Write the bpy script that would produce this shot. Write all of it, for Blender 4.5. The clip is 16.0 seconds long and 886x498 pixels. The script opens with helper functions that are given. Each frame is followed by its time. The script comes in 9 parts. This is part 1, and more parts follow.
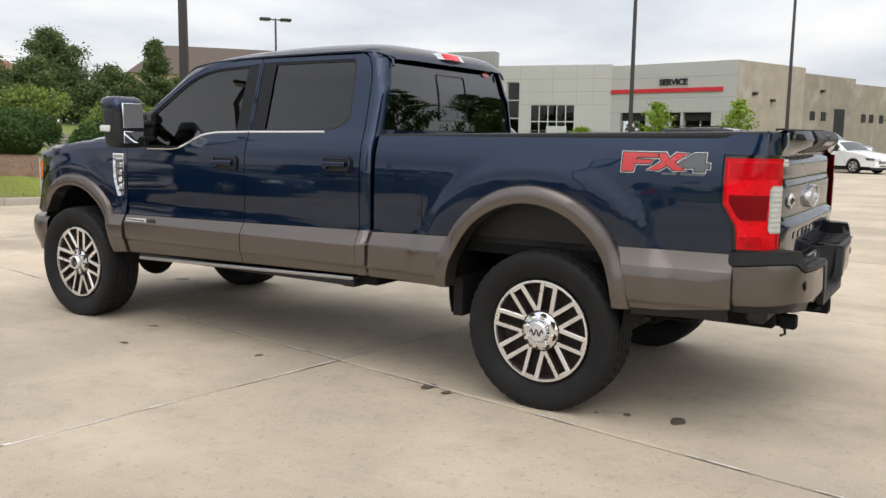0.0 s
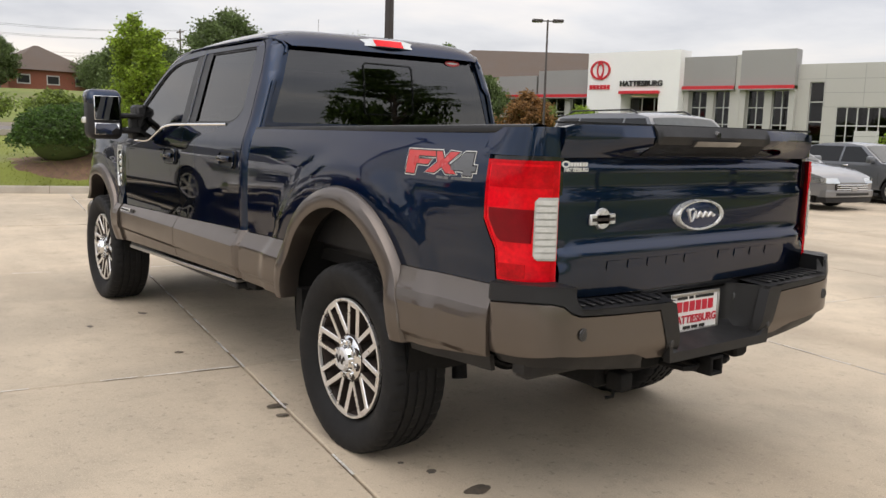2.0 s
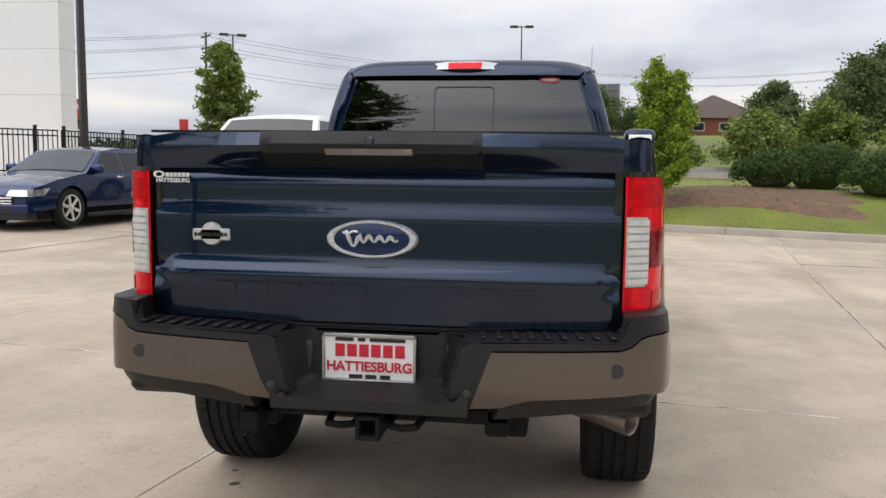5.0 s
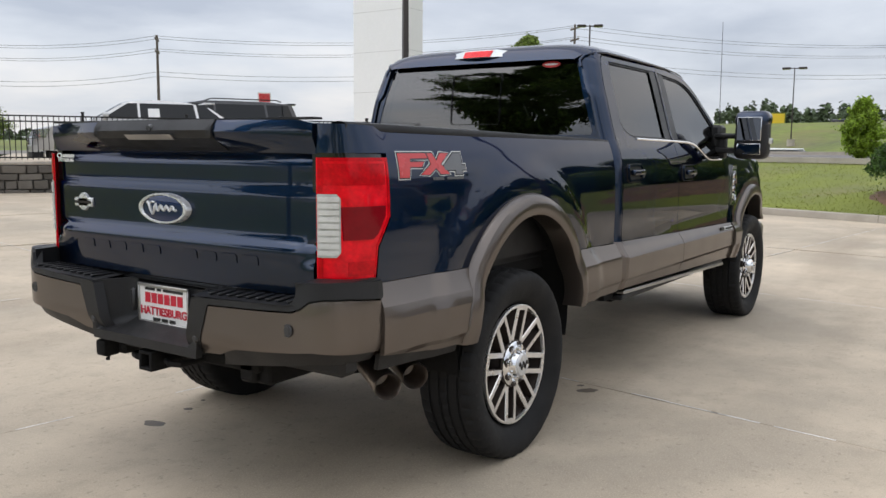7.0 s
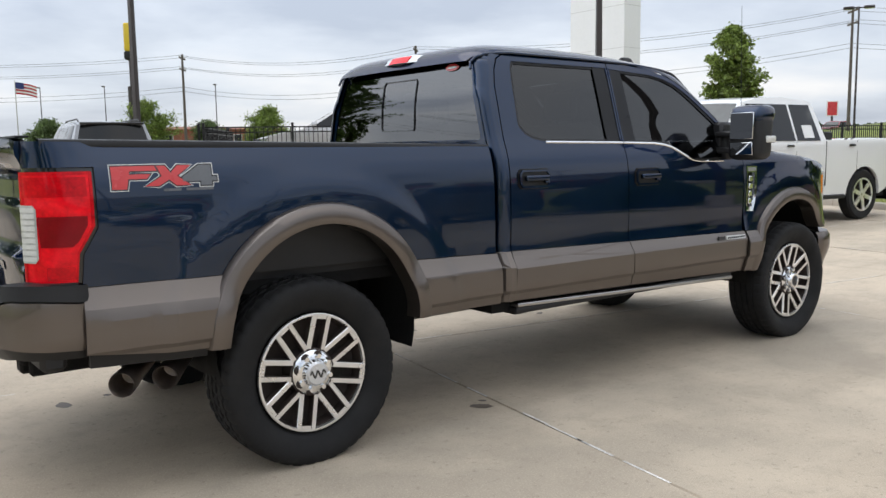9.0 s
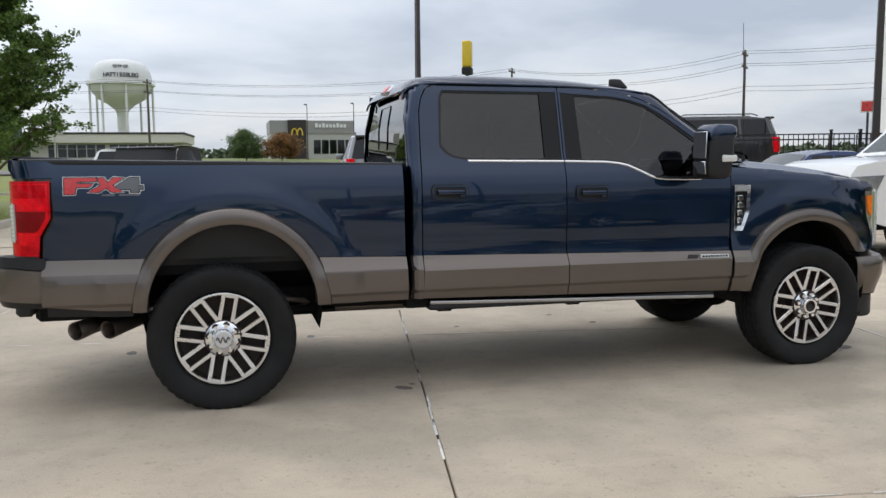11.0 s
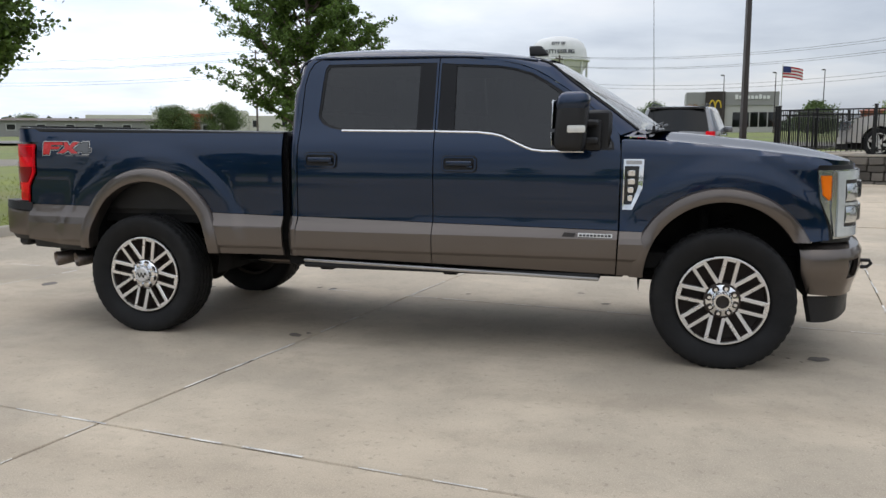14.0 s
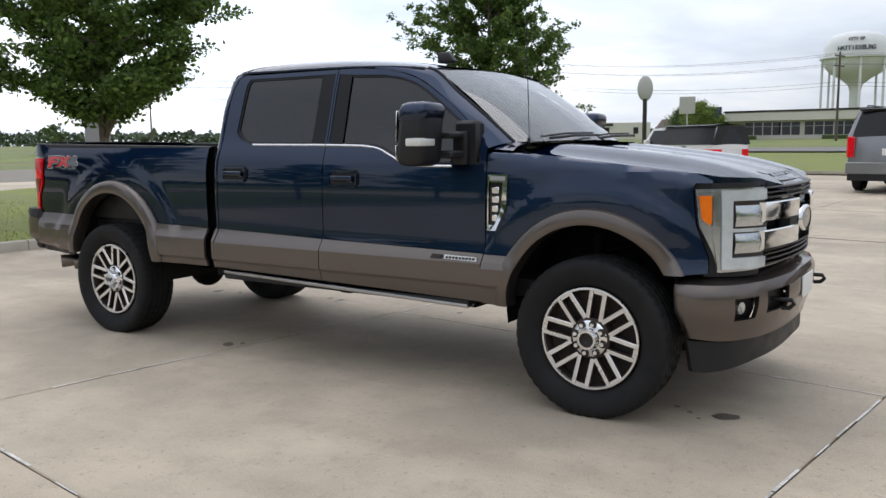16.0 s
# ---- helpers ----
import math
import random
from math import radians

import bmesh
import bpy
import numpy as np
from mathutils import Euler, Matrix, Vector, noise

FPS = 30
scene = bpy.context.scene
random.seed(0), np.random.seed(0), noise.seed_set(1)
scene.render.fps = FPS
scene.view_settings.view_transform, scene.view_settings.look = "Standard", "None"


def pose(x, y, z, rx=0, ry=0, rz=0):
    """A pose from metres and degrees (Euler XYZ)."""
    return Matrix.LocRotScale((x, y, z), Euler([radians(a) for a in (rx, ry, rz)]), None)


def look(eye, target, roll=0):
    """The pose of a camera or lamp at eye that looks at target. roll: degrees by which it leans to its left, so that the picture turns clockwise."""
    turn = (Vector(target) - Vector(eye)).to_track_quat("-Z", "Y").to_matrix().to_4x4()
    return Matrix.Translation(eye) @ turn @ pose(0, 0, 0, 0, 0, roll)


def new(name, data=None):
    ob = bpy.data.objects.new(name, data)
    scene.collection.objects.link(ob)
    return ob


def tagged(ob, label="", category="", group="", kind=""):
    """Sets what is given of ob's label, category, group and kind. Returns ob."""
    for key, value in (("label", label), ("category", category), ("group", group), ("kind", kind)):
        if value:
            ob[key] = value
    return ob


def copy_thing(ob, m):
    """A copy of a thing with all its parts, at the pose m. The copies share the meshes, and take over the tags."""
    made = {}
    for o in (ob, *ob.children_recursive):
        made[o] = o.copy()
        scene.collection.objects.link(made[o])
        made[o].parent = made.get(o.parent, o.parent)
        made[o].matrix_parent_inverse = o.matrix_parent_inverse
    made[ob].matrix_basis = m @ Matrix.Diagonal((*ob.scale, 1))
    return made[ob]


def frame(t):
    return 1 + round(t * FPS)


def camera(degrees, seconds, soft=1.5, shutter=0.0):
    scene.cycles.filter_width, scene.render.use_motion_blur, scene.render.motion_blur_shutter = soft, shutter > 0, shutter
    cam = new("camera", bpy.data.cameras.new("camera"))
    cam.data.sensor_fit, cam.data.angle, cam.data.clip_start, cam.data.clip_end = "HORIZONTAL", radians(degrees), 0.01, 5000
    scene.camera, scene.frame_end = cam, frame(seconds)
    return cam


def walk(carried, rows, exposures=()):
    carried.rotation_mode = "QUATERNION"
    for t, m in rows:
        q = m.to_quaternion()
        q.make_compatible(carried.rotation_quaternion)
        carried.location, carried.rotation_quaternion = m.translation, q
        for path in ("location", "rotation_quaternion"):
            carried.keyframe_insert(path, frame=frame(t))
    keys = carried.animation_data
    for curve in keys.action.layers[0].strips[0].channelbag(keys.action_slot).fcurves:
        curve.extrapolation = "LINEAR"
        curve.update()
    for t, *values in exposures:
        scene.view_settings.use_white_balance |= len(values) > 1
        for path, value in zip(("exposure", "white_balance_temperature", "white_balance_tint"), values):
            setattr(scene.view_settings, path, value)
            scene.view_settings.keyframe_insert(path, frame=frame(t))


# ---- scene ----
cam = camera(55.8, 16.0)
PATH = [
    (0, (-1.92, 4.957, 1.464), (-0.856, 3.285, 1.194), 0.8),
    (0.5, (-2.332, 4.484, 1.435), (-1.138, 2.903, 1.165), 1.6),
    (1, (-2.701, 3.976, 1.438), (-1.368, 2.508, 1.179), 2.3),
    (1.5, (-3.033, 3.453, 1.448), (-1.568, 2.117, 1.183), 2.4),
    (2, (-3.241, 2.863, 1.469), (-1.657, 1.675, 1.19), 1.6),
    (2.5, (-3.459, 2.254, 1.465), (-1.744, 1.267, 1.178), 0.9),
    (3, (-3.594, 1.661, 1.442), (-1.768, 0.896, 1.16), 1.1),
    (3.5, (-3.796, 1.083, 1.439), (-1.881, 0.571, 1.173), 0.6),
    (3.7, (-3.861, 0.849, 1.472), (-1.919, 0.445, 1.216), 0.7),
    (5.8, (-3.737, -1.493, 1.39), (-1.864, -0.827, 1.172), 0.4),
    (6, (-3.675, -1.714, 1.429), (-1.836, -0.963, 1.2), 0.4),
    (6.5, (-3.439, -2.227, 1.416), (-1.691, -1.285, 1.172), 0.3),
    (7, (-3.312, -2.793, 1.412), (-1.668, -1.68, 1.172), 0.4),
    (7.5, (-3.105, -3.29, 1.406), (-1.564, -2.036, 1.174), 0.1),
    (8, (-2.754, -3.679, 1.41), (-1.325, -2.299, 1.183), -0.6),
    (8.5, (-2.303, -4.027, 1.422), (-0.982, -2.545, 1.181), -1.1),
    (9, (-1.817, -4.327, 1.44), (-0.609, -2.751, 1.204), -0.8),
    (9.2, (-1.663, -4.501, 1.415), (-0.503, -2.887, 1.187), -0.5),
    (11.3, (0.38, -6.212, 1.474), (0.771, -4.263, 1.259), -0.6),
    (11.5, (0.604, -6.287, 1.449), (0.933, -4.327, 1.228), -0.7),
    (12, (1.217, -6.47, 1.457), (1.382, -4.491, 1.223), -0.6),
    (12.5, (1.84, -6.54, 1.474), (1.839, -4.554, 1.234), -0.0),
    (13, (2.474, -6.621, 1.478), (2.32, -4.642, 1.236), 0.6),
    (13.5, (3.072, -6.525, 1.454), (2.748, -4.568, 1.201), 0.5),
    (14, (3.653, -6.322, 1.435), (3.16, -4.402, 1.168), 0.0),
    (14.5, (4.222, -6.105, 1.418), (3.576, -4.231, 1.154), -0.3),
    (15, (4.775, -5.773, 1.429), (3.974, -3.958, 1.175), -0.7),
    (15.5, (5.337, -5.466, 1.447), (4.393, -3.72, 1.197), -0.4),
    (16, (5.79, -5.063, 1.464), (4.711, -3.397, 1.216), -0.5),
]
walk(cam, [(t, look(eye, target, roll)) for t, eye, target, roll in PATH], [(0.0, 0.33, 6950, 12), (1.5, 0.28, 7200, 14), (3.0, 0.22, 7250, 15), (3.7, 0.21, 7100, 15), (5.8, 0.14, 6700, 13), (7.0, 0.15, 6600, 12), (9.0, 0.27, 6500, 11), (11.5, 0.01, 6450, 11), (14.0, -0.02, 6450, 11), (16.0, 0.0, 6400, 12)])

# world: a bright overcast sky with broken cloud, the sun behind it
SUN_AZ, SUN_EL = 110.0, 66.0
world = bpy.data.worlds.new("sky")
scene.world = world
world.use_nodes = True
wn, wl = world.node_tree.nodes, world.node_tree.links
wn.clear()


def wnode(kind, **values):
    n = wn.new(kind)
    for key, value in values.items():
        n.inputs[key].default_value = value
    return n


w_out = wn.new("ShaderNodeOutputWorld")
w_sky = wn.new("ShaderNodeTexSky")
w_sky.sky_type, w_sky.sun_disc = "NISHITA", False
w_sky.sun_elevation, w_sky.sun_rotation = radians(SUN_EL), radians(90 - SUN_AZ)
w_sky.air_density, w_sky.dust_density = 1.0, 2.0
w_clear = wn.new("ShaderNodeBackground")
w_clear.inputs["Strength"].default_value = 0.12
wl.new(w_sky.outputs[0], w_clear.inputs["Color"])
w_co = wn.new("ShaderNodeTexCoord")
w_sep = wn.new("ShaderNodeSeparateXYZ")
wl.new(w_co.outputs["Generated"], w_sep.inputs[0])


def wmath(op, a, b):
    n = wn.new("ShaderNodeMath")
    n.operation = op
    for i, v in enumerate((a, b)):
        if isinstance(v, (int, float)):
            n.inputs[i].default_value = v
        else:
            wl.new(v, n.inputs[i])
    return n.outputs[0]


lift = wmath("ADD", wmath("MAXIMUM", w_sep.outputs[2], 0.0), 0.16)
w_flat = wn.new("ShaderNodeCombineXYZ")
wl.new(wmath("DIVIDE", w_sep.outputs[0], lift), w_flat.inputs[0])
wl.new(wmath("DIVIDE", w_sep.outputs[1], lift), w_flat.inputs[1])
w_big = wnode("ShaderNodeTexNoise", Scale=0.62, Detail=6.0, Roughness=0.48, Distortion=0.3)
w_small = wnode("ShaderNodeTexNoise", Scale=2.1, Detail=6.0, Roughness=0.6, Distortion=0.2)
wl.new(w_flat.outputs[0], w_big.inputs["Vector"])
wl.new(w_flat.outputs[0], w_small.inputs["Vector"])
w_mixn = wmath("ADD", wmath("MULTIPLY", w_big.outputs[0], 0.84), wmath("MULTIPLY", w_small.outputs[0], 0.16))
w_ramp = wn.new("ShaderNodeValToRGB")
w_ramp.color_ramp.elements[0].position, w_ramp.color_ramp.elements[0].color = 0.36, (0.50, 0.56, 0.66, 1)
w_ramp.color_ramp.elements[1].position, w_ramp.color_ramp.elements[1].color = 0.66, (1.0, 1.0, 1.0, 1)
w_mid = w_ramp.color_ramp.elements.new(0.50)
w_mid.color = (0.74, 0.80, 0.88, 1)
wl.new(w_mixn, w_ramp.inputs[0])
w_cloud = wn.new("ShaderNodeBackground")
# the cloud is brightest round the hidden sun
w_dot = wn.new("ShaderNodeVectorMath")
w_dot.operation = "DOT_PRODUCT"
w_dot.inputs[1].default_value = (math.cos(radians(SUN_AZ + 30)) * 0.90, math.sin(radians(SUN_AZ + 30)) * 0.90, 0.43)
wl.new(w_co.outputs["Generated"], w_dot.inputs[0])
w_glow = wmath("MULTIPLY", wmath("POWER", wmath("MAXIMUM", w_dot.outputs["Value"], 0.0), 6.0), 1.35)
w_base = wmath("ADD", wmath("MULTIPLY", wmath("MAXIMUM", w_sep.outputs[2], 0.0), 0.9), 0.82)
wl.new(wmath("ADD", w_base, w_glow), w_cloud.inputs["Strength"])
wl.new(w_ramp.outputs[0], w_cloud.inputs["Color"])
w_mix = wn.new("ShaderNodeMixShader")
w_mix.inputs[0].default_value = 0.86
wl.new(w_clear.outputs[0], w_mix.inputs[1])
wl.new(w_cloud.outputs[0], w_mix.inputs[2])
wl.new(w_mix.outputs[0], w_out.inputs[0])

sun = new("sun", bpy.data.lights.new("sun", "SUN"))
sun.data.energy, sun.data.angle, sun.data.color = 0.5, radians(50), (1.0, 0.95, 0.88)
sun_way = Vector((math.cos(radians(SUN_AZ)) * math.cos(radians(SUN_EL)), math.sin(radians(SUN_AZ)) * math.cos(radians(SUN_EL)), math.sin(radians(SUN_EL))))
sun.matrix_world = look(sun_way * 50, (0, 0, 0))

# ---------------------------------------------------------------- materials
def mat(name, col, rough=0.5, metal=0.0, var=0.1, scale=6.0, fine=70.0, bump=0.0, coat=0.0, spec=0.5, each=0.0, island=0.0, stain=0.0, stain_col=(0.1, 0.09, 0.08), stain_scale=1.2, wear=0.0, through_light=0.0, edge=None):
    """A surface with grain at two scales; each: how far whole pieces differ; stain: patches with a shape of their own."""
    m = bpy.data.materials.new(name)
    m.use_nodes = True
    nt = m.node_tree
    n, l = nt.nodes, nt.links
    p = n["Principled BSDF"]
    co = n.new("ShaderNodeTexCoord")

    def noise_at(s, detail=5.0):
        x = n.new("ShaderNodeTexNoise")
        x.inputs["Scale"].default_value, x.inputs["Detail"].default_value = s, detail
        l.new(co.outputs["Object"], x.inputs["Vector"])
        return x.outputs[0]

    def math_of(op, a, b, clamp=False):
        x = n.new("ShaderNodeMath")
        x.operation, x.use_clamp = op, clamp
        for i, v in enumerate((a, b)):
            if isinstance(v, (int, float)):
                x.inputs[i].default_value = v
            else:
                l.new(v, x.inputs[i])
        return x.outputs[0]

    coarse, small = noise_at(scale), noise_at(fine, 3.0)
    both = math_of("ADD", math_of("MULTIPLY", coarse, 0.62), math_of("MULTIPLY", small, 0.38))
    if each:
        info = n.new("ShaderNodeObjectInfo")
        both = math_of("ADD", both, math_of("MULTIPLY", math_of("SUBTRACT", info.outputs["Random"], 0.5), each))
    if island:
        geo = n.new("ShaderNodeNewGeometry")
        both = math_of("ADD", both, math_of("MULTIPLY", math_of("SUBTRACT", geo.outputs["Random Per Island"], 0.5), island))
    ramp = n.new("ShaderNodeMapRange")
    ramp.inputs["From Min"].default_value, ramp.inputs["From Max"].default_value = 0.3, 0.7
    ramp.inputs["To Min"].default_value, ramp.inputs["To Max"].default_value = 1 - var, 1 + var
    ramp.clamp = False
    l.new(both, ramp.inputs["Value"])
    mul = n.new("ShaderNodeVectorMath")
    mul.operation = "SCALE"
    mul.inputs[0].default_value = col
    l.new(ramp.outputs[0], mul.inputs["Scale"])
    colour = mul.outputs[0]
    if stain:
        patch = n.new("ShaderNodeMapRange")
        patch.inputs["From Min"].default_value, patch.inputs["From Max"].default_value = 0.52, 0.72
        l.new(noise_at(stain_scale, 8.0), patch.inputs["Value"])
        mix = n.new("ShaderNodeMix")
        mix.data_type = "RGBA"
        l.new(math_of("MULTIPLY", patch.outputs[0], stain), mix.inputs[0])
        l.new(colour, mix.inputs[6])
        mix.inputs[7].default_value = (*stain_col, 1)
        colour = mix.outputs[2]
    l.new(colour, p.inputs["Base Color"])
    p.inputs["Metallic"].default_value = metal
    rr = n.new("ShaderNodeMapRange")
    rr.inputs["From Min"].default_value, rr.inputs["From Max"].default_value = 0.3, 0.7
    rr.inputs["To Min"].default_value, rr.inputs["To Max"].default_value = max(0.0, rough * (1 - 0.18 - wear)), min(1.0, rough * (1 + 0.18 + wear))
    l.new(coarse, rr.inputs["Value"])
    l.new(rr.outputs[0], p.inputs["Roughness"])
    p.inputs["Specular IOR Level"].default_value = spec
    if edge:
        p.inputs["Specular Tint"].default_value = (*edge, 1)
    p.inputs["Coat Weight"].default_value, p.inputs["Coat Roughness"].default_value = coat, 0.025
    if bump:
        b = n.new("ShaderNodeBump")
        b.inputs["Strength"].default_value, b.inputs["Distance"].default_value = min(1.0, bump), 0.01
        l.new(both, b.inputs["Height"])
        l.new(b.outputs[0], p.inputs["Normal"])
    if through_light:
        thin, both_sides = n.new("ShaderNodeBsdfTranslucent"), n.new("ShaderNodeMixShader")
        both_sides.inputs[0].default_value = through_light
        l.new(colour, thin.inputs[0])
        l.new(p.outputs[0], both_sides.inputs[1])
        l.new(thin.outputs[0], both_sides.inputs[2])
        l.new(both_sides.outputs[0], n["Material Output"].inputs[0])
    return m


def pane(name, tint, ior=1.5, rough=0.0, veil=0.0):
    """A thin pane: light goes straight through, tinted, and the gloss grows towards grazing views."""
    m = bpy.data.materials.new(name)
    m.use_nodes = True
    nt = m.node_tree
    n, l = nt.nodes, nt.links
    n.clear()
    out, mix = n.new("ShaderNodeOutputMaterial"), n.new("ShaderNodeMixShader")
    clear, gloss, fres = n.new("ShaderNodeBsdfTransparent"), n.new("ShaderNodeBsdfGlossy"), n.new("ShaderNodeFresnel")
    clear.inputs[0].default_value = (*tint, 1)
    gloss.inputs["Color"].default_value = (1, 1, 1, 1)
    gloss.inputs["Roughness"].default_value = rough
    fres.inputs["IOR"].default_value = ior
    l.new(fres.outputs[0], mix.inputs[0])
    l.new(clear.outputs[0], mix.inputs[1])
    l.new(gloss.outputs[0], mix.inputs[2])
    last = mix.outputs[0]
    # a pale diffuse share paints the sky's sheen onto the glass
    if veil:
        sky_sheen, more = n.new("ShaderNodeBsdfDiffuse"), n.new("ShaderNodeMixShader")
        sky_sheen.inputs[0].default_value = (0.5, 0.5, 0.48, 1)
        more.inputs[0].default_value = veil
        l.new(last, more.inputs[1])
        l.new(sky_sheen.outputs[0], more.inputs[2])
        last = more.outputs[0]
    l.new(last, out.inputs[0])
    return m


def concrete(name, col):
    """Worn lot concrete: blotches, grey tyre wear, fine grit and pale scuffs, laid out over the place."""
    m = bpy.data.materials.new(name)
    m.use_nodes = True
    n, l = m.node_tree.nodes, m.node_tree.links
    p = n["Principled BSDF"]
    geo, info = n.new("ShaderNodeNewGeometry"), n.new("ShaderNodeObjectInfo")

    def field(scale, detail, lo, hi, stretch=None, rough=0.55):
        x, r = n.new("ShaderNodeTexNoise"), n.new("ShaderNodeMapRange")
        x.inputs["Scale"].default_value, x.inputs["Detail"].default_value, x.inputs["Roughness"].default_value = scale, detail, rough
        place = geo.outputs["Position"]
        if stretch:
            mp = n.new("ShaderNodeMapping")
            mp.inputs["Scale"].default_value, mp.inputs["Rotation"].default_value = stretch, (0, 0, radians(24))
            l.new(place, mp.inputs["Vector"])
            place = mp.outputs[0]
        l.new(place, x.inputs["Vector"])
        r.inputs["From Min"].default_value, r.inputs["From Max"].default_value = lo, hi
        l.new(x.outputs[0], r.inputs["Value"])
        return r.outputs[0]

    def blend(a, b, fac, k=1.0, way="MIX"):
        x = n.new("ShaderNodeMix")
        x.data_type, x.blend_type = "RGBA", way
        f = n.new("ShaderNodeMath")
        f.operation = "MULTIPLY"
        f.inputs[1].default_value = k
        if isinstance(fac, (int, float)):
            f.inputs[0].default_value = fac
        else:
            l.new(fac, f.inputs[0])
        l.new(f.outputs[0], x.inputs[0])
        for i, v in ((6, a), (7, b)):
            if isinstance(v, tuple):
                x.inputs[i].default_value = (*v, 1)
            else:
                l.new(v, x.inputs[i])
        return x.outputs[2]

    shade = lambda k, w=1.0: (col[0] * k * w, col[1] * k, col[2] * k / w)
    c = blend(shade(0.95, 0.99), shade(1.09, 1.01), info.outputs["Random"])
    c = blend(c, shade(0.70, 0.97), field(0.33, 9, 0.40, 0.62), 0.8)
    c = blend(c, shade(1.28, 1.0), field(0.9, 8, 0.46, 0.66), 0.6)
    c = blend(c, shade(0.55, 1.05), field(0.55, 8, 0.50, 0.68, (0.25, 1.6, 1)), 0.5)
    c = blend(c, shade(0.62), field(4.5, 9, 0.50, 0.68, rough=0.7), 0.45)
    c = blend(c, shade(0.42), field(26, 4, 0.60, 0.70), 0.5)
    c = blend(c, shade(1.35), field(120, 3, 0.50, 0.75), 0.45)
    c = blend(c, shade(0.55), field(210, 2, 0.52, 0.75), 0.5)
    l.new(c, p.inputs["Base Color"])
    p.inputs["Roughness"].default_value = 0.8
    p.inputs["Specular IOR Level"].default_value = 0.35
    b = n.new("ShaderNodeBump")
    b.inputs["Strength"].default_value, b.inputs["Distance"].default_value = 0.25, 0.004
    l.new(field(160, 4, 0.3, 0.7), b.inputs["Height"])
    l.new(b.outputs[0], p.inputs["Normal"])
    return m


BLUE = mat("blue_metallic_paint", (0.0074, 0.0208, 0.0505), 0.36, 1.0, 0.05, 3, 900, coat=1.0, spec=0.0, edge=(0.10, 0.16, 0.30))
TAUPE = mat("taupe_metallic_paint", (0.138, 0.117, 0.104), 0.36, 0.85, 0.06, 3, 900, coat=0.8, spec=0.0, edge=(0.45, 0.41, 0.38))
BLACK = mat("black_plastic", (0.011, 0.011, 0.012), 0.5, 0, 0.2, 9, 260, 0.12, spec=0.4)
PILLAR = mat("pillar_black", (0.006, 0.006, 0.007), 0.32, 0, 0.1, 5, 90, spec=0.25)
GLOSSB = mat("gloss_black", (0.006, 0.006, 0.007), 0.12, 0, 0.1, 5, 90, coat=0.5)
DARKPL = mat("charcoal_plastic", (0.03, 0.03, 0.031), 0.5, 0, 0.15, 8, 300, 0.1)
UNDER = mat("underbody_black", (0.0100, 0.0098, 0.0098), 0.8, 0, 0.4, 6, 60, 0.3, spec=0.2, stain=0.2, stain_col=(0.025, 0.022, 0.018), stain_scale=7)
RUBBER = mat("tyre_rubber", (0.0105, 0.0105, 0.011), 0.75, 0, 0.22, 7, 120, 0.15, spec=0.3, stain=0.2, stain_col=(0.03, 0.028, 0.025), stain_scale=5)
CHROME = mat("chrome", (0.82, 0.83, 0.84), 0.06, 1, 0.04, 6, 60)
MACHINED = mat("machined_alloy", (0.80, 0.79, 0.78), 0.30, 0.85, 0.07, 12, 200, spec=0.6)
DARKALLOY = mat("dark_alloy", (0.040, 0.034, 0.031), 0.45, 0.5, 0.15, 10, 90)
POCKET = mat("wheel_pocket_paint", (0.040, 0.030, 0.026), 0.6, 0.0, 0.2, 10, 90, spec=0.3)
STEEL = mat("brushed_steel", (0.45, 0.44, 0.43), 0.35, 1, 0.12, 9, 150)
RUSTY = mat("heat_stained_steel", (0.24, 0.205, 0.180), 0.38, 0.9, 0.25, 9, 60, stain=0.45, stain_col=(0.10, 0.060, 0.038), stain_scale=9)
IRON = mat("cast_iron", (0.045, 0.038, 0.033), 0.7, 0.5, 0.3, 12, 90, 0.2, stain=0.4, stain_col=(0.09, 0.045, 0.025), stain_scale=14)
REDLENS = mat("red_lens", (0.80, 0.006, 0.016), 0.10, 0, 0.3, 14, 60, coat=0.35, spec=0.1)
MIDRED = mat("inner_red_lens", (0.55, 0.004, 0.010), 0.10, 0, 0.35, 22, 90, coat=0.22, spec=0.1)
DEEPRED = mat("dark_red_lens", (0.20, 0.003, 0.008), 0.10, 0, 0.15, 20, 150, coat=0.25, spec=0.1)
REVLENS = mat("reversing_lens", (0.48, 0.48, 0.46), 0.12, 0, 0.2, 30, 150, coat=0.4)
REVRIB = mat("reversing_lens_rib", (0.62, 0.62, 0.60), 0.15, 0, 0.12, 30, 150, coat=0.4)
SATIN = mat("satin_chrome", (0.66, 0.67, 0.68), 0.28, 0.45, 0.06, 8, 90, spec=0.7)
CLEARL = mat("frosted_lens", (0.66, 0.66, 0.62), 0.18, 0, 0.1, 20, 90, coat=1.0)
FROST = mat("frosted_light_strip", (0.56, 0.60, 0.62), 0.18, 0.2, 0.12, 20, 90, coat=0.8)
SILVERL = mat("lamp_reflector", (0.50, 0.53, 0.54), 0.16, 0.85, 0.12, 14, 70, coat=0.6)
AMBER = mat("amber_lens", (0.85, 0.19, 0.012), 0.14, 0, 0.15, 12, 120, coat=0.3, spec=0.2)
DECALRED = mat("red_decal", (0.56, 0.026, 0.026), 0.3, 0, 0.06, 5, 90, coat=0.6)
DECALGREY = mat("grey_decal", (0.095, 0.10, 0.108), 0.3, 0, 0.2, 5, 90, coat=0.6)
DECALWHITE = mat("white_decal", (0.72, 0.72, 0.70), 0.3, 0, 0.06, 5, 90, coat=0.5)
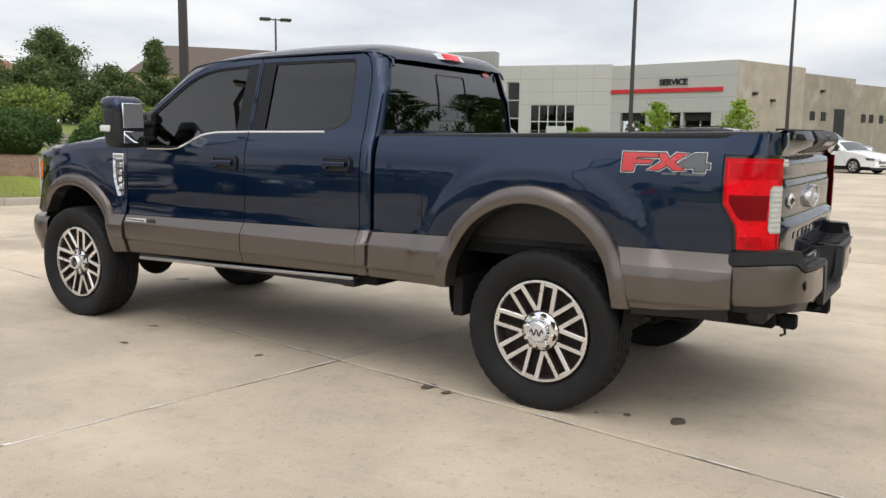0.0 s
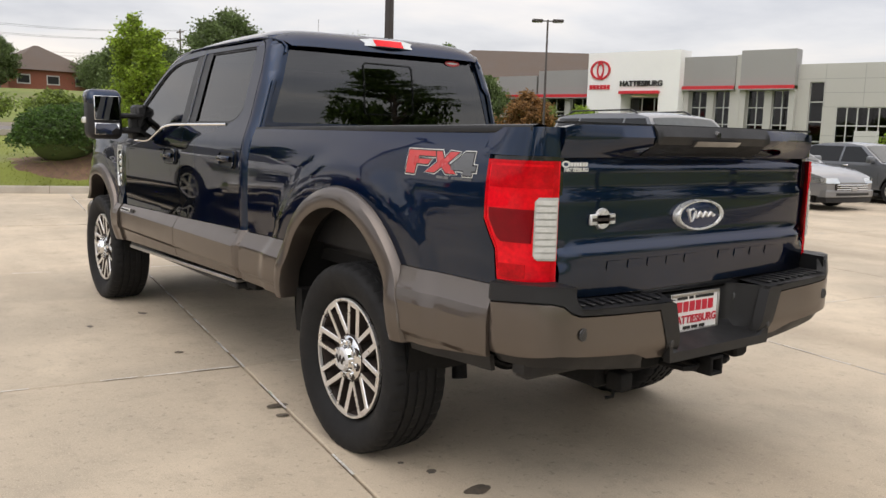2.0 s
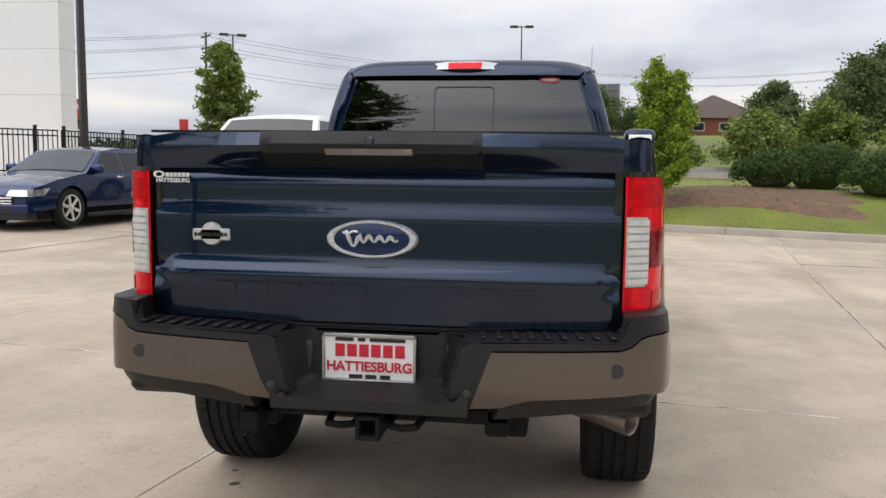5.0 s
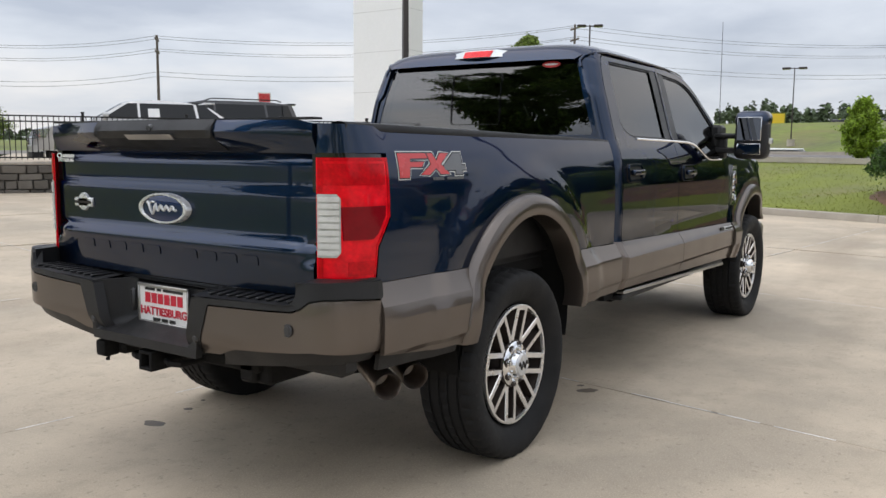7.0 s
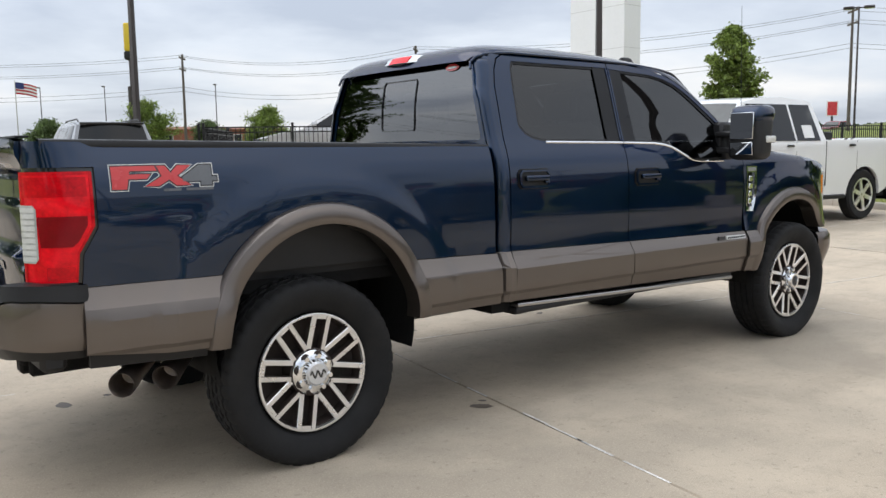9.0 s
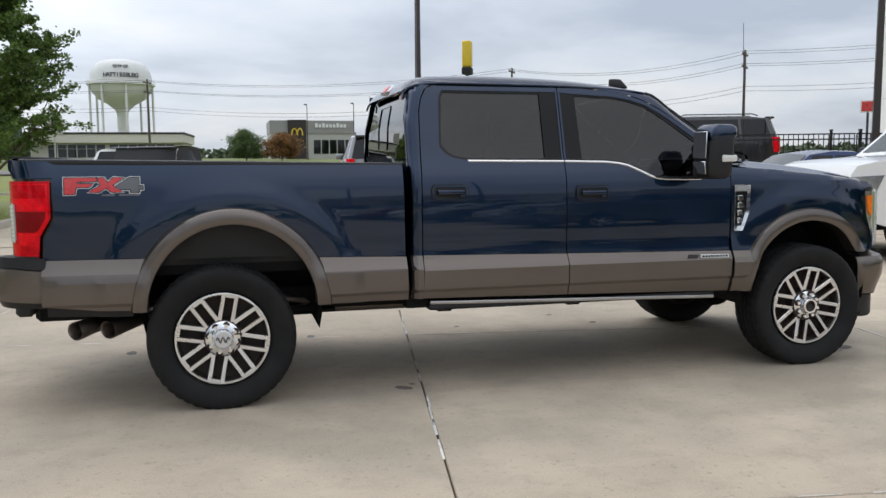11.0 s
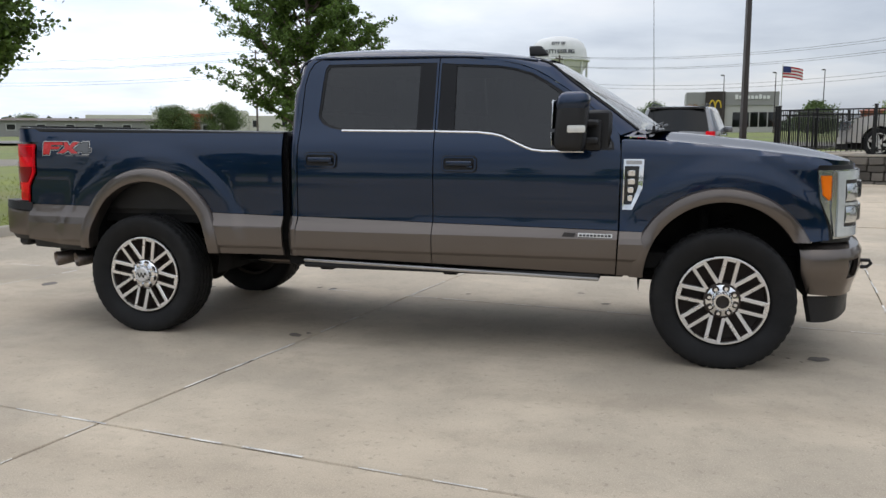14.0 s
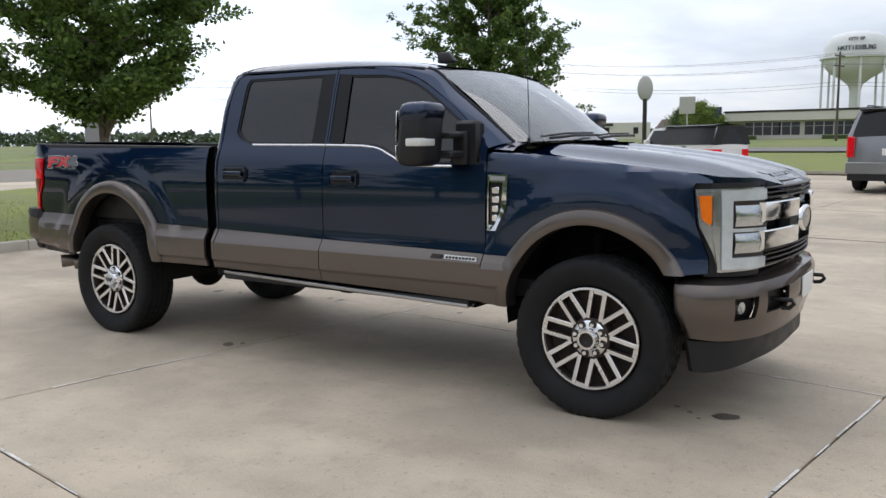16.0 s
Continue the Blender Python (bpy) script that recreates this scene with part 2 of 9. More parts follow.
BADGEBLUE = mat("blue_metallic_paint", (0.0062, 0.024, 0.092), 0.40, 1.0, 0.05, 3, 900, coat=1.0, spec=0.0)
PLATEWHITE = mat("plate_white", (0.78, 0.78, 0.76), 0.45, 0, 0.05, 9, 60)
PLATERED = mat("plate_red", (0.55, 0.012, 0.035), 0.45, 0, 0.05, 9, 60)
INK = mat("black_ink", (0.012, 0.012, 0.012), 0.5, 0, 0.1, 9, 60)
LEATHER = mat("seat_leather", (0.06, 0.035, 0.022), 0.55, 0, 0.2, 7, 200, 0.2)
CABIN = mat("cabin_trim", (0.02, 0.019, 0.018), 0.7, 0, 0.2, 6, 160, 0.1)
TINT = pane("tinted_glass", (0.045, 0.048, 0.050), 1.60)
REARTINT = pane("rear_tinted_glass", (0.046, 0.048, 0.050), 1.9)
# veil: pale sky reflection put in as diffuse colour
SCREEN = pane("windscreen_glass", (0.50, 0.58, 0.56), 2.1, veil=0.10)

SHADEG = pane("building_glass", (0.18, 0.20, 0.21), 1.5)
MIRRORM = mat("mirror_glass", (0.70, 0.71, 0.73), 0.02, 1, 0.02, 5, 50)

CONCRETE = concrete("lot_concrete", (0.515, 0.432, 0.328))
JOINTM = mat("joint_sealant", (0.58, 0.56, 0.525), 0.85, 0, 0.7, 6, 80, 0.3)
SUBGRADE = mat("concrete_base", (0.20, 0.175, 0.14), 0.9, 0, 0.25, 2, 60, 0.2)
OIL = mat("oil_spot", (0.115, 0.092, 0.070), 0.6, 0, 0.5, 25, 90)
KERBM = mat("kerb_concrete", (0.40, 0.36, 0.30), 0.85, 0, 0.18, 1.5, 60, 0.3, stain=0.4, stain_col=(0.17, 0.15, 0.12), stain_scale=1.4)
GRASS = mat("lawn", (0.165, 0.190, 0.030), 0.9, 0, 0.35, 0.8, 30, 0.5, stain=0.5, stain_col=(0.20, 0.155, 0.075), stain_scale=0.5)
FIELD = mat("far_field", (0.135, 0.165, 0.030), 0.9, 0, 0.55, 0.12, 1.6, 0.3, stain=0.75, stain_col=(0.185, 0.150, 0.058), stain_scale=0.14)
BLADE = mat("grass_blade", (0.195, 0.225, 0.036), 0.7, 0, 0.2, 1, 20, island=0.5, through_light=0.4)
MULCH = mat("pine_mulch", (0.16, 0.095, 0.06), 0.95, 0, 0.5, 6, 40, 0.8)
ASPHALT = mat("asphalt", (0.17, 0.155, 0.145), 0.9, 0, 0.15, 0.3, 40, 0.2)
LEAFM = mat("maple_leaf", (0.105, 0.175, 0.034), 0.55, 0, 0.2, 1, 12, island=1.2, through_light=0.4)
LEAFB = mat("young_leaf", (0.25, 0.36, 0.042), 0.55, 0, 0.2, 1, 12, island=1.2, through_light=0.5)
LEAFD = mat("dark_leaf", (0.115, 0.165, 0.055), 0.6, 0, 0.2, 1, 12, island=1.1, through_light=0.4)
LEAFR = mat("reddish_leaf", (0.24, 0.125, 0.045), 0.6, 0, 0.25, 1, 12, island=1.2, through_light=0.4)
SHRUB = mat("shrub_leaf", (0.060, 0.120, 0.022), 0.5, 0, 0.2, 1, 12, island=1.2, through_light=0.4)
SHRUBL = mat("light_shrub_leaf", (0.185, 0.250, 0.052), 0.5, 0, 0.2, 1, 12, island=1.2, through_light=0.4)
FARLEAF = mat("distant_leaf", (0.062, 0.088, 0.042), 0.8, 0, 0.25, 0.2, 3, island=1.0)
BARK = mat("bark", (0.14, 0.11, 0.085), 0.9, 0, 0.4, 9, 60, 0.7)
POLEM = mat("bronze_pole_paint", (0.038, 0.030, 0.026), 0.5, 0.2, 0.15, 3, 60, 0.05)
WOODPOLE = mat("weathered_pole", (0.11, 0.09, 0.075), 0.9, 0, 0.3, 4, 60, 0.3)
WIRE = mat("cable", (0.03, 0.03, 0.032), 0.6, 0, 0.1, 2, 30)
IRONB = mat("fence_black", (0.012, 0.012, 0.012), 0.45, 0.3, 0.15, 6, 80)
STONE = mat("wall_stone", (0.135, 0.122, 0.105), 0.9, 0, 0.3, 3, 40, 0.7, each=0.7, stain=0.4, stain_col=(0.06, 0.055, 0.05), stain_scale=2)
MORTAR = mat("wall_mortar", (0.06, 0.055, 0.048), 0.9, 0, 0.3, 3, 40, 0.5)
PANELG = mat("grey_metal_panel", (0.47, 0.46, 0.43), 0.5, 0.15, 0.05, 0.3, 12)
PANELD = mat("dark_grey_panel", (0.30, 0.295, 0.285), 0.5, 0.15, 0.05, 0.3, 12)
PANELW = mat("white_panel", (0.80, 0.80, 0.78), 0.45, 0, 0.04, 0.3, 12)
BANDRED = mat("red_band", (0.55, 0.02, 0.03), 0.4, 0, 0.05, 0.5, 12)
BLOCKST = mat("split_face_block", (0.33, 0.285, 0.22), 0.9, 0, 0.22, 1.2, 9, 0.6, each=0.5, stain=0.5, stain_col=(0.52, 0.49, 0.43), stain_scale=0.5)
ROOFB = mat("brown_roof", (0.105, 0.078, 0.062), 0.85, 0, 0.2, 0.4, 8, 0.2)
TANWALL = mat("tan_wall", (0.42, 0.31, 0.19), 0.85, 0, 0.1, 0.3, 8)
BRICKR = mat("red_brick", (0.27, 0.095, 0.06), 0.85, 0, 0.2, 0.5, 9)
CREAM = mat("cream_wall", (0.62, 0.60, 0.52), 0.7, 0, 0.07, 0.3, 8)
# near-black for the shade of unlit rooms, and for black sign parts
DARKIN = mat("room_shade_and_plain_black", (0.02, 0.02, 0.02), 0.9, 0, 0.3, 0.5, 6)
FRAMEW = mat("window_frame_light", (0.55, 0.55, 0.53), 0.5, 0.3, 0.06, 2, 30)
SIGNY = mat("yellow_sign", (0.72, 0.50, 0.03), 0.4, 0, 0.06, 0.5, 12)
BILLB = mat("weathered_billboard", (0.15, 0.155, 0.155), 0.7, 0.1, 0.2, 0.3, 6)
SIGNB = mat("blue_sign", (0.03, 0.06, 0.13), 0.4, 0, 0.1, 0.5, 12)
TOWERW = mat("water_tower_paint", (0.70, 0.70, 0.68), 0.5, 0, 0.06, 0.05, 1, stain=0.35, stain_col=(0.50, 0.50, 0.46), stain_scale=0.08)
FLAGR = mat("flag_red", (0.45, 0.03, 0.04), 0.8, 0, 0.1, 2, 30)
FLAGB = mat("flag_blue", (0.03, 0.045, 0.16), 0.8, 0, 0.1, 2, 30)
CARWHITE = mat("white_car_paint", (0.80, 0.80, 0.79), 0.35, 0, 0.02, 3, 300, coat=1.0)
CARGREY = mat("grey_car_paint", (0.135, 0.143, 0.155), 0.36, 0.5, 0.05, 3, 700, coat=1.0)
CARSILVER = mat("silver_car_paint", (0.23, 0.235, 0.245), 0.36, 0.6, 0.05, 3, 700, coat=1.0)
CARPALE = mat("pale_silver_car_paint", (0.62, 0.61, 0.60), 0.36, 0.6, 0.05, 3, 700, coat=1.0)
CARRED = mat("red_car_paint", (0.22, 0.008, 0.014), 0.35, 0.3, 0.05, 3, 700, coat=1.0)
CARBLACK = mat("black_car_paint", (0.008, 0.008, 0.010), 0.35, 0.1, 0.05, 3, 700, coat=1.0)
CARBLUE = mat("blue_metallic_paint", (0.0062, 0.024, 0.092), 0.40, 1.0, 0.05, 3, 900, coat=1.0, spec=0.0)

# ---------------------------------------------------------------- building tools
def thing(name, label, category, group="", kind="", at=(0, 0, 0), turn=0.0):
    ob = new(name)
    ob.matrix_world = pose(*at, 0, 0, turn)
    ob.empty_display_size = 0.2
    return tagged(ob, label, category, group, kind)


def part(name, bm, material, parent=None, label="", sharp=40):
    """One mesh object from a bmesh, under a thing or a part."""
    me = bpy.data.meshes.new(name)
    bm.to_mesh(me)
    bm.free()
    me.materials.append(material)
    me.polygons.foreach_set("use_smooth", [True] * len(me.polygons))
    me.set_sharp_from_angle(angle=radians(sharp))
    ob = new(name, me)
    ob.parent = parent
    return tagged(ob, label)


def raw(name, verts, faces, material, parent=None, label="", smooth=False):
    me = bpy.data.meshes.new(name)
    me.from_pydata(verts, [], faces)
    me.materials.append(material)
    if smooth:
        me.polygons.foreach_set("use_smooth", [True] * len(me.polygons))
    ob = new(name, me)
    ob.parent = parent
    return tagged(ob, label)


def spline(pts):
    """A smooth curve y(x) through points, flat where they turn."""
    xs, ys = np.array(pts, float).T
    d = np.diff(ys) / np.diff(xs)
    s = np.concatenate([[d[0]], [0 if a * b <= 0 else 2 * a * b / (a + b) for a, b in zip(d, d[1:])], [d[-1]]])

    def at(x):
        x = min(max(x, xs[0]), xs[-1])
        i = int(min(max(np.searchsorted(xs, x) - 1, 0), len(xs) - 2))
        h = xs[i + 1] - xs[i]
        t = (x - xs[i]) / h
        return float((1 + 2 * t) * (1 - t) ** 2 * ys[i] + t * (1 - t) ** 2 * h * s[i] + t * t * (3 - 2 * t) * ys[i + 1] + t * t * (t - 1) * h * s[i + 1])

    return at


def smooth(a, b, x):
    t = min(max((x - a) / (b - a), 0.0), 1.0)
    return t * t * (3 - 2 * t)


def box(bm, x0, x1, y0, y1, z0, z1, bevel=0.0, m=None, seg=1):
    made = bmesh.ops.create_cube(bm, size=1.0)["verts"]
    for v in made:
        v.co = Vector(((x0 + x1) / 2 + v.co.x * (x1 - x0), (y0 + y1) / 2 + v.co.y * (y1 - y0), (z0 + z1) / 2 + v.co.z * (z1 - z0)))
    if bevel:
        edges = list({e for v in made for e in v.link_edges})
        made = list({v for f in bmesh.ops.bevel(bm, geom=edges, offset=bevel, segments=seg, affect="EDGES", profile=0.5)["faces"] for v in f.verts} | {v for v in made if v.is_valid})
    if m is not None:
        for v in made:
            v.co = m @ v.co
    return made


def boxed(*args, **kw):
    bm = bmesh.new()
    box(bm, *args, **kw)
    return bm


def rod(bm, a, b, r0, r1=None, seg=10, caps=True):
    a, b = Vector(a), Vector(b)
    r1 = r0 if r1 is None else r1
    q = (b - a).to_track_quat("Z", "Y")
    rings = []
    for p, r in ((a, r0), (b, r1)):
        rings.append([bm.verts.new(p + q @ Vector((r * math.cos(2 * math.pi * k / seg), r * math.sin(2 * math.pi * k / seg), 0))) for k in range(seg)])
    for k in range(seg):
        bm.faces.new((rings[0][k], rings[0][(k + 1) % seg], rings[1][(k + 1) % seg], rings[1][k]))
    if caps:
        bm.faces.new(rings[0][::-1])
        bm.faces.new(rings[1])


def tube(bm, pts, r, seg=8, caps=True):
    """A round bar along a polyline; r is a number or one for each point."""
    pts = [Vector(p) for p in pts]
    rs = [r] * len(pts) if isinstance(r, (int, float)) else [float(v) for v in r]
    rings, up = [], Vector((0, 0, 1))
    for i, p in enumerate(pts):
        way = (pts[min(i + 1, len(pts) - 1)] - pts[max(i - 1, 0)]).normalized()
        if abs(way.dot(up)) > 0.95:
            up = Vector((1, 0, 0))
        side = way.cross(up).normalized()
        top = side.cross(way)
        up = top
        rings.append([bm.verts.new(p + rs[i] * (math.cos(2 * math.pi * k / seg) * side + math.sin(2 * math.pi * k / seg) * top)) for k in range(seg)])
    for a, b in zip(rings, rings[1:]):
        for k in range(seg):
            bm.faces.new((a[k], a[(k + 1) % seg], b[(k + 1) % seg], b[k]))
    if caps:
        bm.faces.new(rings[0][::-1])
        bm.faces.new(rings[-1])


def lathe(bm, profile, seg=48, m=Matrix(), close=False, wobble=None):
    """Turns (radius, height) round the local y axis."""
    rings = []
    for k in range(seg):
        a = 2 * math.pi * k / seg
        ring = []
        for i, (r, h) in enumerate(profile):
            rr = r + (wobble(k, i) if wobble else 0)
            ring.append(bm.verts.new(m @ Vector((rr * math.cos(a), h, rr * math.sin(a)))))
        rings.append(ring)
    count = len(profile)
    for k in range(seg):
        a, b = rings[k], rings[(k + 1) % seg]
        for i in range(count if close else count - 1):
            j = (i + 1) % count
            bm.faces.new((a[i], a[j], b[j], b[i]))


def grid(bm, us, vs, at):
    rows = [[bm.verts.new(at(u, v)) for v in vs] for u in us]
    for a, b in zip(rows, rows[1:]):
        for i in range(len(vs) - 1):
            bm.faces.new((a[i], a[i + 1], b[i + 1], b[i]))
    return rows


def inside(poly, p):
    """Which of the points p (n x 2) lie in the polygon."""
    x, y = p[:, 0], p[:, 1]
    hit = np.zeros(len(p), bool)
    for (x0, y0), (x1, y1) in zip(poly, np.roll(poly, -1, 0)):
        cross = ((y0 > y) != (y1 > y)) & (x < (x1 - x0) * (y - y0) / (y1 - y0 + 1e-12) + x0)
        hit ^= cross
    return hit


def densify(poly, res):
    out = []
    for a, b in zip(poly, list(poly[1:]) + [poly[0]]):
        n = max(1, int(math.ceil(math.dist(a, b) / res)))
        out += [(a[0] + (b[0] - a[0]) * i / n, a[1] + (b[1] - a[1]) * i / n) for i in range(n)]
    return out


def sheet(poly, holes=(), res=0.05, creases=()):
    """A flat outline with holes, cut into small triangles."""
    from mathutils import geometry

    loops = [densify(list(p), res) for p in (poly, *holes)]
    pts, edges = [], []
    for loop in loops:
        k = len(pts)
        pts += loop
        edges += [(k + i, k + (i + 1) % len(loop)) for i in range(len(loop))]
    lo_u, hi_u = min(p[0] for p in pts), max(p[0] for p in pts)
    rim = np.array(pts)
    lo, hi = rim.min(0), rim.max(0)
    gx, gy = np.meshgrid(np.arange(lo[0] + res / 2, hi[0], res), np.arange(lo[1] + res / 2, hi[1], res))
    inner = np.stack([gx.ravel(), gy.ravel()], 1)
    inner = inner[inside(np.array(loops[0]), inner)]
    for h in loops[1:]:
        inner = inner[~inside(np.array(h), inner)]
    if len(inner):
        near = np.min(((inner[:, None] - rim[None]) ** 2).sum(-1), 1)
        inner = inner[near > (0.45 * res) ** 2]
    every = [Vector(p) for p in pts] + [Vector(p) for p in inner.tolist()]
    for level in creases:
        k, n = len(every), max(2, int((hi_u - lo_u) / res))
        every += [Vector((lo_u + (hi_u - lo_u) * i / n, level)) for i in range(n + 1)]
        edges += [(k + i, k + i + 1) for i in range(n)]
    v, _, f, *_ = geometry.delaunay_2d_cdt(every, edges, [], 0, 1e-6)
    flat = np.array([tuple(p) for p in v])
    tri = np.array([t for t in f if len(t) == 3])
    mid = flat[tri].mean(1)
    keep = inside(np.array(loops[0]), mid)
    for h in loops[1:]:
        keep &= ~inside(np.array(h), mid)
    return flat.tolist(), tri[keep].tolist()


def skin(poly, place, inward, holes=(), res=0.05, bm=None, thick=0.02, creases=()):
    """A panel: the outline laid onto a surface by place(u, v), with edges turned in along inward."""
    bm = bm or bmesh.new()
    flat, tris = sheet(poly, holes, res, creases)
    used = sorted({i for t in tris for i in t})
    vs = {i: bm.verts.new(place(*flat[i])) for i in used}
    fs = []
    for t in tris:
        try:
            fs.append(bm.faces.new([vs[i] for i in t]))
        except ValueError:
            pass
    way = Vector(inward).normalized()
    bm.normal_update()
    if sum(f.calc_area() * f.normal.dot(way) for f in fs) > 0:
        bmesh.ops.reverse_faces(bm, faces=fs)
    if thick:
        here = set(fs)
        rim = [e for f in fs for e in f.edges if len([g for g in e.link_faces if g in here]) == 1]
        low = {}
        for e in rim:
            for v in e.verts:
                if v not in low:
                    low[v] = bm.verts.new(v.co + way * thick)
        for e in rim:
            f = e.link_faces[0]
            loop = [lp for lp in f.loops if lp.edge == e][0]
            a, b = loop.vert, loop.link_loop_next.vert
            bm.faces.new((b, a, low[a], low[b]))
    return bm


def bars(bm, words, x0, width, z0, height, y=0.0, depth=0.003, plane="xz"):
    """Unreadable or branded writing: a row of plain bars."""
    x, total = x0, sum(words) + 0.35 * (len(words) - 1)
    k = width / total
    for w in words:
        if plane == "xz":
            box(bm, x, x + w * k, y - depth, y + depth, z0, z0 + height)
        else:
            box(bm, y - depth, y + depth, x, x + w * k, z0, z0 + height)
        x += (w + 0.35) * k


def letters(text, size, m, material, parent=None, name="lettering", depth=0.002, spacing=1.0, bold=0.0):
    cu = bpy.data.curves.new(name, "FONT")
    cu.body, cu.size, cu.extrude, cu.space_character, cu.offset = text, size, depth, spacing, bold
    cu.align_x, cu.align_y = "CENTER", "CENTER"
    tmp = new(name, cu)
    me = bpy.data.meshes.new_from_object(tmp.evaluated_get(bpy.context.evaluated_depsgraph_get()))
    bpy.data.objects.remove(tmp)
    bpy.data.curves.remove(cu)
    me.transform(m)
    me.materials.clear()
    me.materials.append(material)
    ob = new(name, me)
    ob.parent = parent
    return ob

# ---------------------------------------------------------------- the lot and the ground round it
TILT = radians(-8.45)
EU, EV = Vector((math.cos(TILT), math.sin(TILT))), Vector((-math.sin(TILT), math.cos(TILT)))
LU, LV = 3.92, 3.68  # slab size
rng = np.random.default_rng(7)


def lot_z(x, y):
    """The lot climbs gently away from the truck."""
    return 0.30 * smooth(3.0, 17.0, y) + 0.05 * smooth(6.0, 15.0, x) * smooth(-12, -2, y)


def kerb_x(y):
    return 14.7 + 0.37 * y if y < 5 else 16.55 + 0.15 * (y - 5)


low_rise = spline([(0, 0.13), (1.5, 0.18), (25, 0.70), (33, 0.74), (68, 4.2), (110, 5.0), (3000, 14)])
bank_rise = spline([(0, 0.13), (1.2, 0.22), (4.5, 0.66), (8.0, 0.98), (12, 1.08), (18, 1.16), (33, 1.30), (68, 4.2), (110, 5.0), (3000, 14)])


def front_rise(d, y=0.0):
    """The bank behind the front kerb; it flattens towards the raised lot."""
    k = smooth(5.5, 10.0, y)
    return bank_rise(d) * (1 - k) + low_rise(d) * k


right_rise = spline([(0, 0.13), (10, 0.30), (110, 1.7), (400, 3.5), (3000, 14)])


def right_y(x):
    return 26.5 - 0.147 * x


def land(x, y):
    """Height of the open ground."""
    z = -0.12
    d = x - kerb_x(min(max(y, -22), 20))
    if d > 0:
        z = max(z, front_rise(d, y) * smooth(-70, -15, y) * (1 - 0.55 * smooth(25, 60, y)))
    d = y - right_y(x)
    if d > 0:
        z = max(z, right_rise(d) + 0.3)
    if x < -8.5:
        z = max(z, 0.22 * smooth(-20, -6, y))
    return z


# one sheet out to the horizon
bm = bmesh.new()
step = [0.0, 1.2, 2.4, 3.8, 5.5, 7.5, 10, 13, 16, 20, 25, 31, 38, 46, 56, 68, 82, 100, 125, 160, 210, 290, 420, 700, 1200, 2200, 3500]
gx = sorted({-v - 6 for v in step} | {v + 16 for v in step} | {-6 + 2.2 * i for i in range(11)})
gy = sorted({-v - 24 for v in step} | {v + 20 for v in step} | {-24 + 2.2 * i for i in range(21)})
grid(bm, gx, gy, lambda x, y: Vector((x, y, land(x, y) - 0.05)))
bmesh.ops.recalc_face_normals(bm, faces=bm.faces)
if list(bm.faces)[50].normal.z < 0:
    bmesh.ops.reverse_faces(bm, faces=bm.faces)
tagged(part("ground", bm, FIELD), "open green land reaching the horizon", "ground", kind="structure")

# bed under the slabs
bm = bmesh.new()
grid(bm, [-40 + 2.5 * i for i in range(33)], [-75 + 2.5 * i for i in range(43)], lambda x, y: Vector((x, y, lot_z(x, y) - 0.040)))
lot = tagged(part("pavement", bm, SUBGRADE), "pale concrete slab lot with sealed joints", "pavement", kind="structure")


def lawn(name, at, us, ds, label):
    bm = bmesh.new()
    grid(bm, us, ds, at)
    bmesh.ops.recalc_face_normals(bm, faces=bm.faces)
    if sum(f.normal.z for f in bm.faces) < 0:
        bmesh.ops.reverse_faces(bm, faces=bm.faces)
    return tagged(part(name, bm, GRASS), label, "lawn", kind="structure")


def mound(x, y):
    """The planted bed stands proud of the lawn."""
    return 0.55 * math.exp(-(((x - 15.2) / 2.2) ** 2 + ((y + 3.5) / 4.0) ** 2)) + 0.25 * math.exp(-(((x - 13.5) / 2.0) ** 2 + ((y + 8.5) / 3.0) ** 2))


def front_at(y, d):
    x = kerb_x(y) + 0.14 + d
    return Vector((x, y, lot_z(kerb_x(y), y) + front_rise(d, y) + mound(x, y) * smooth(0.0, 1.6, d) + 0.02 * noise.noise(Vector((x * 0.7, y * 0.7, 0)))))


lawn("lawn_front", front_at, [-24 + 0.6 * i for i in range(84)], [0, 0.2, 0.5, 0.9, 1.4, 2, 2.8, 3.8, 5, 7, 9, 12, 15, 18, 21, 25], "rough mown lawn with bare patches")
bm = bmesh.new()
grid(bm, [-26 + 2 * i for i in range(60)], [11.5, 12, 14, 16, 17], lambda y, d: front_at(min(y, 26), d) + Vector((0.15 * max(0, y - 26), max(0, y - 26), 0.03)))
tagged(part("road_front", bm, ASPHALT), "worn grey service road with kerb", "road", kind="structure")
bm = bmesh.new()
for d in (8.0, 17.0):
    grid(bm, [-26 + 2 * i for i in range(60)], range(4), lambda y, k: front_at(min(y, 26), d) + Vector((0.15 * max(0, y - 26) + (0, 0, 0.2, 0.2)[k], max(0, y - 26), (0.0, 0.16, 0.16, 0.0)[k])))
tagged(part("road_kerb", bm, KERBM), "low concrete road kerb", "kerb", kind="structure")
right_at = lambda x, d: Vector((x, right_y(x) + 0.14 + d, 0.30 + right_rise(d) + 0.02 * noise.noise(Vector((x, d, 2)))))
lawn("lawn_right", right_at, [-16 + 1.0 * i for i in range(36)], [0, 0.3, 0.8, 1.6, 3, 5, 8, 12, 17, 24, 32], "mown lawn beyond the lot")
bm = bmesh.new()
grid(bm, [-90 + 4 * i for i in range(60)], [22, 24, 30, 32], lambda x, d: Vector((x, right_y(min(max(x, -16), 19)) + d, 0.34 + right_rise(d) + 0.05)))
tagged(part("road_right", bm, ASPHALT), "pale road beyond the lawn", "road", kind="structure")
isl_x = lambda y: -5.66 + 0.147 * (y - 2.3)
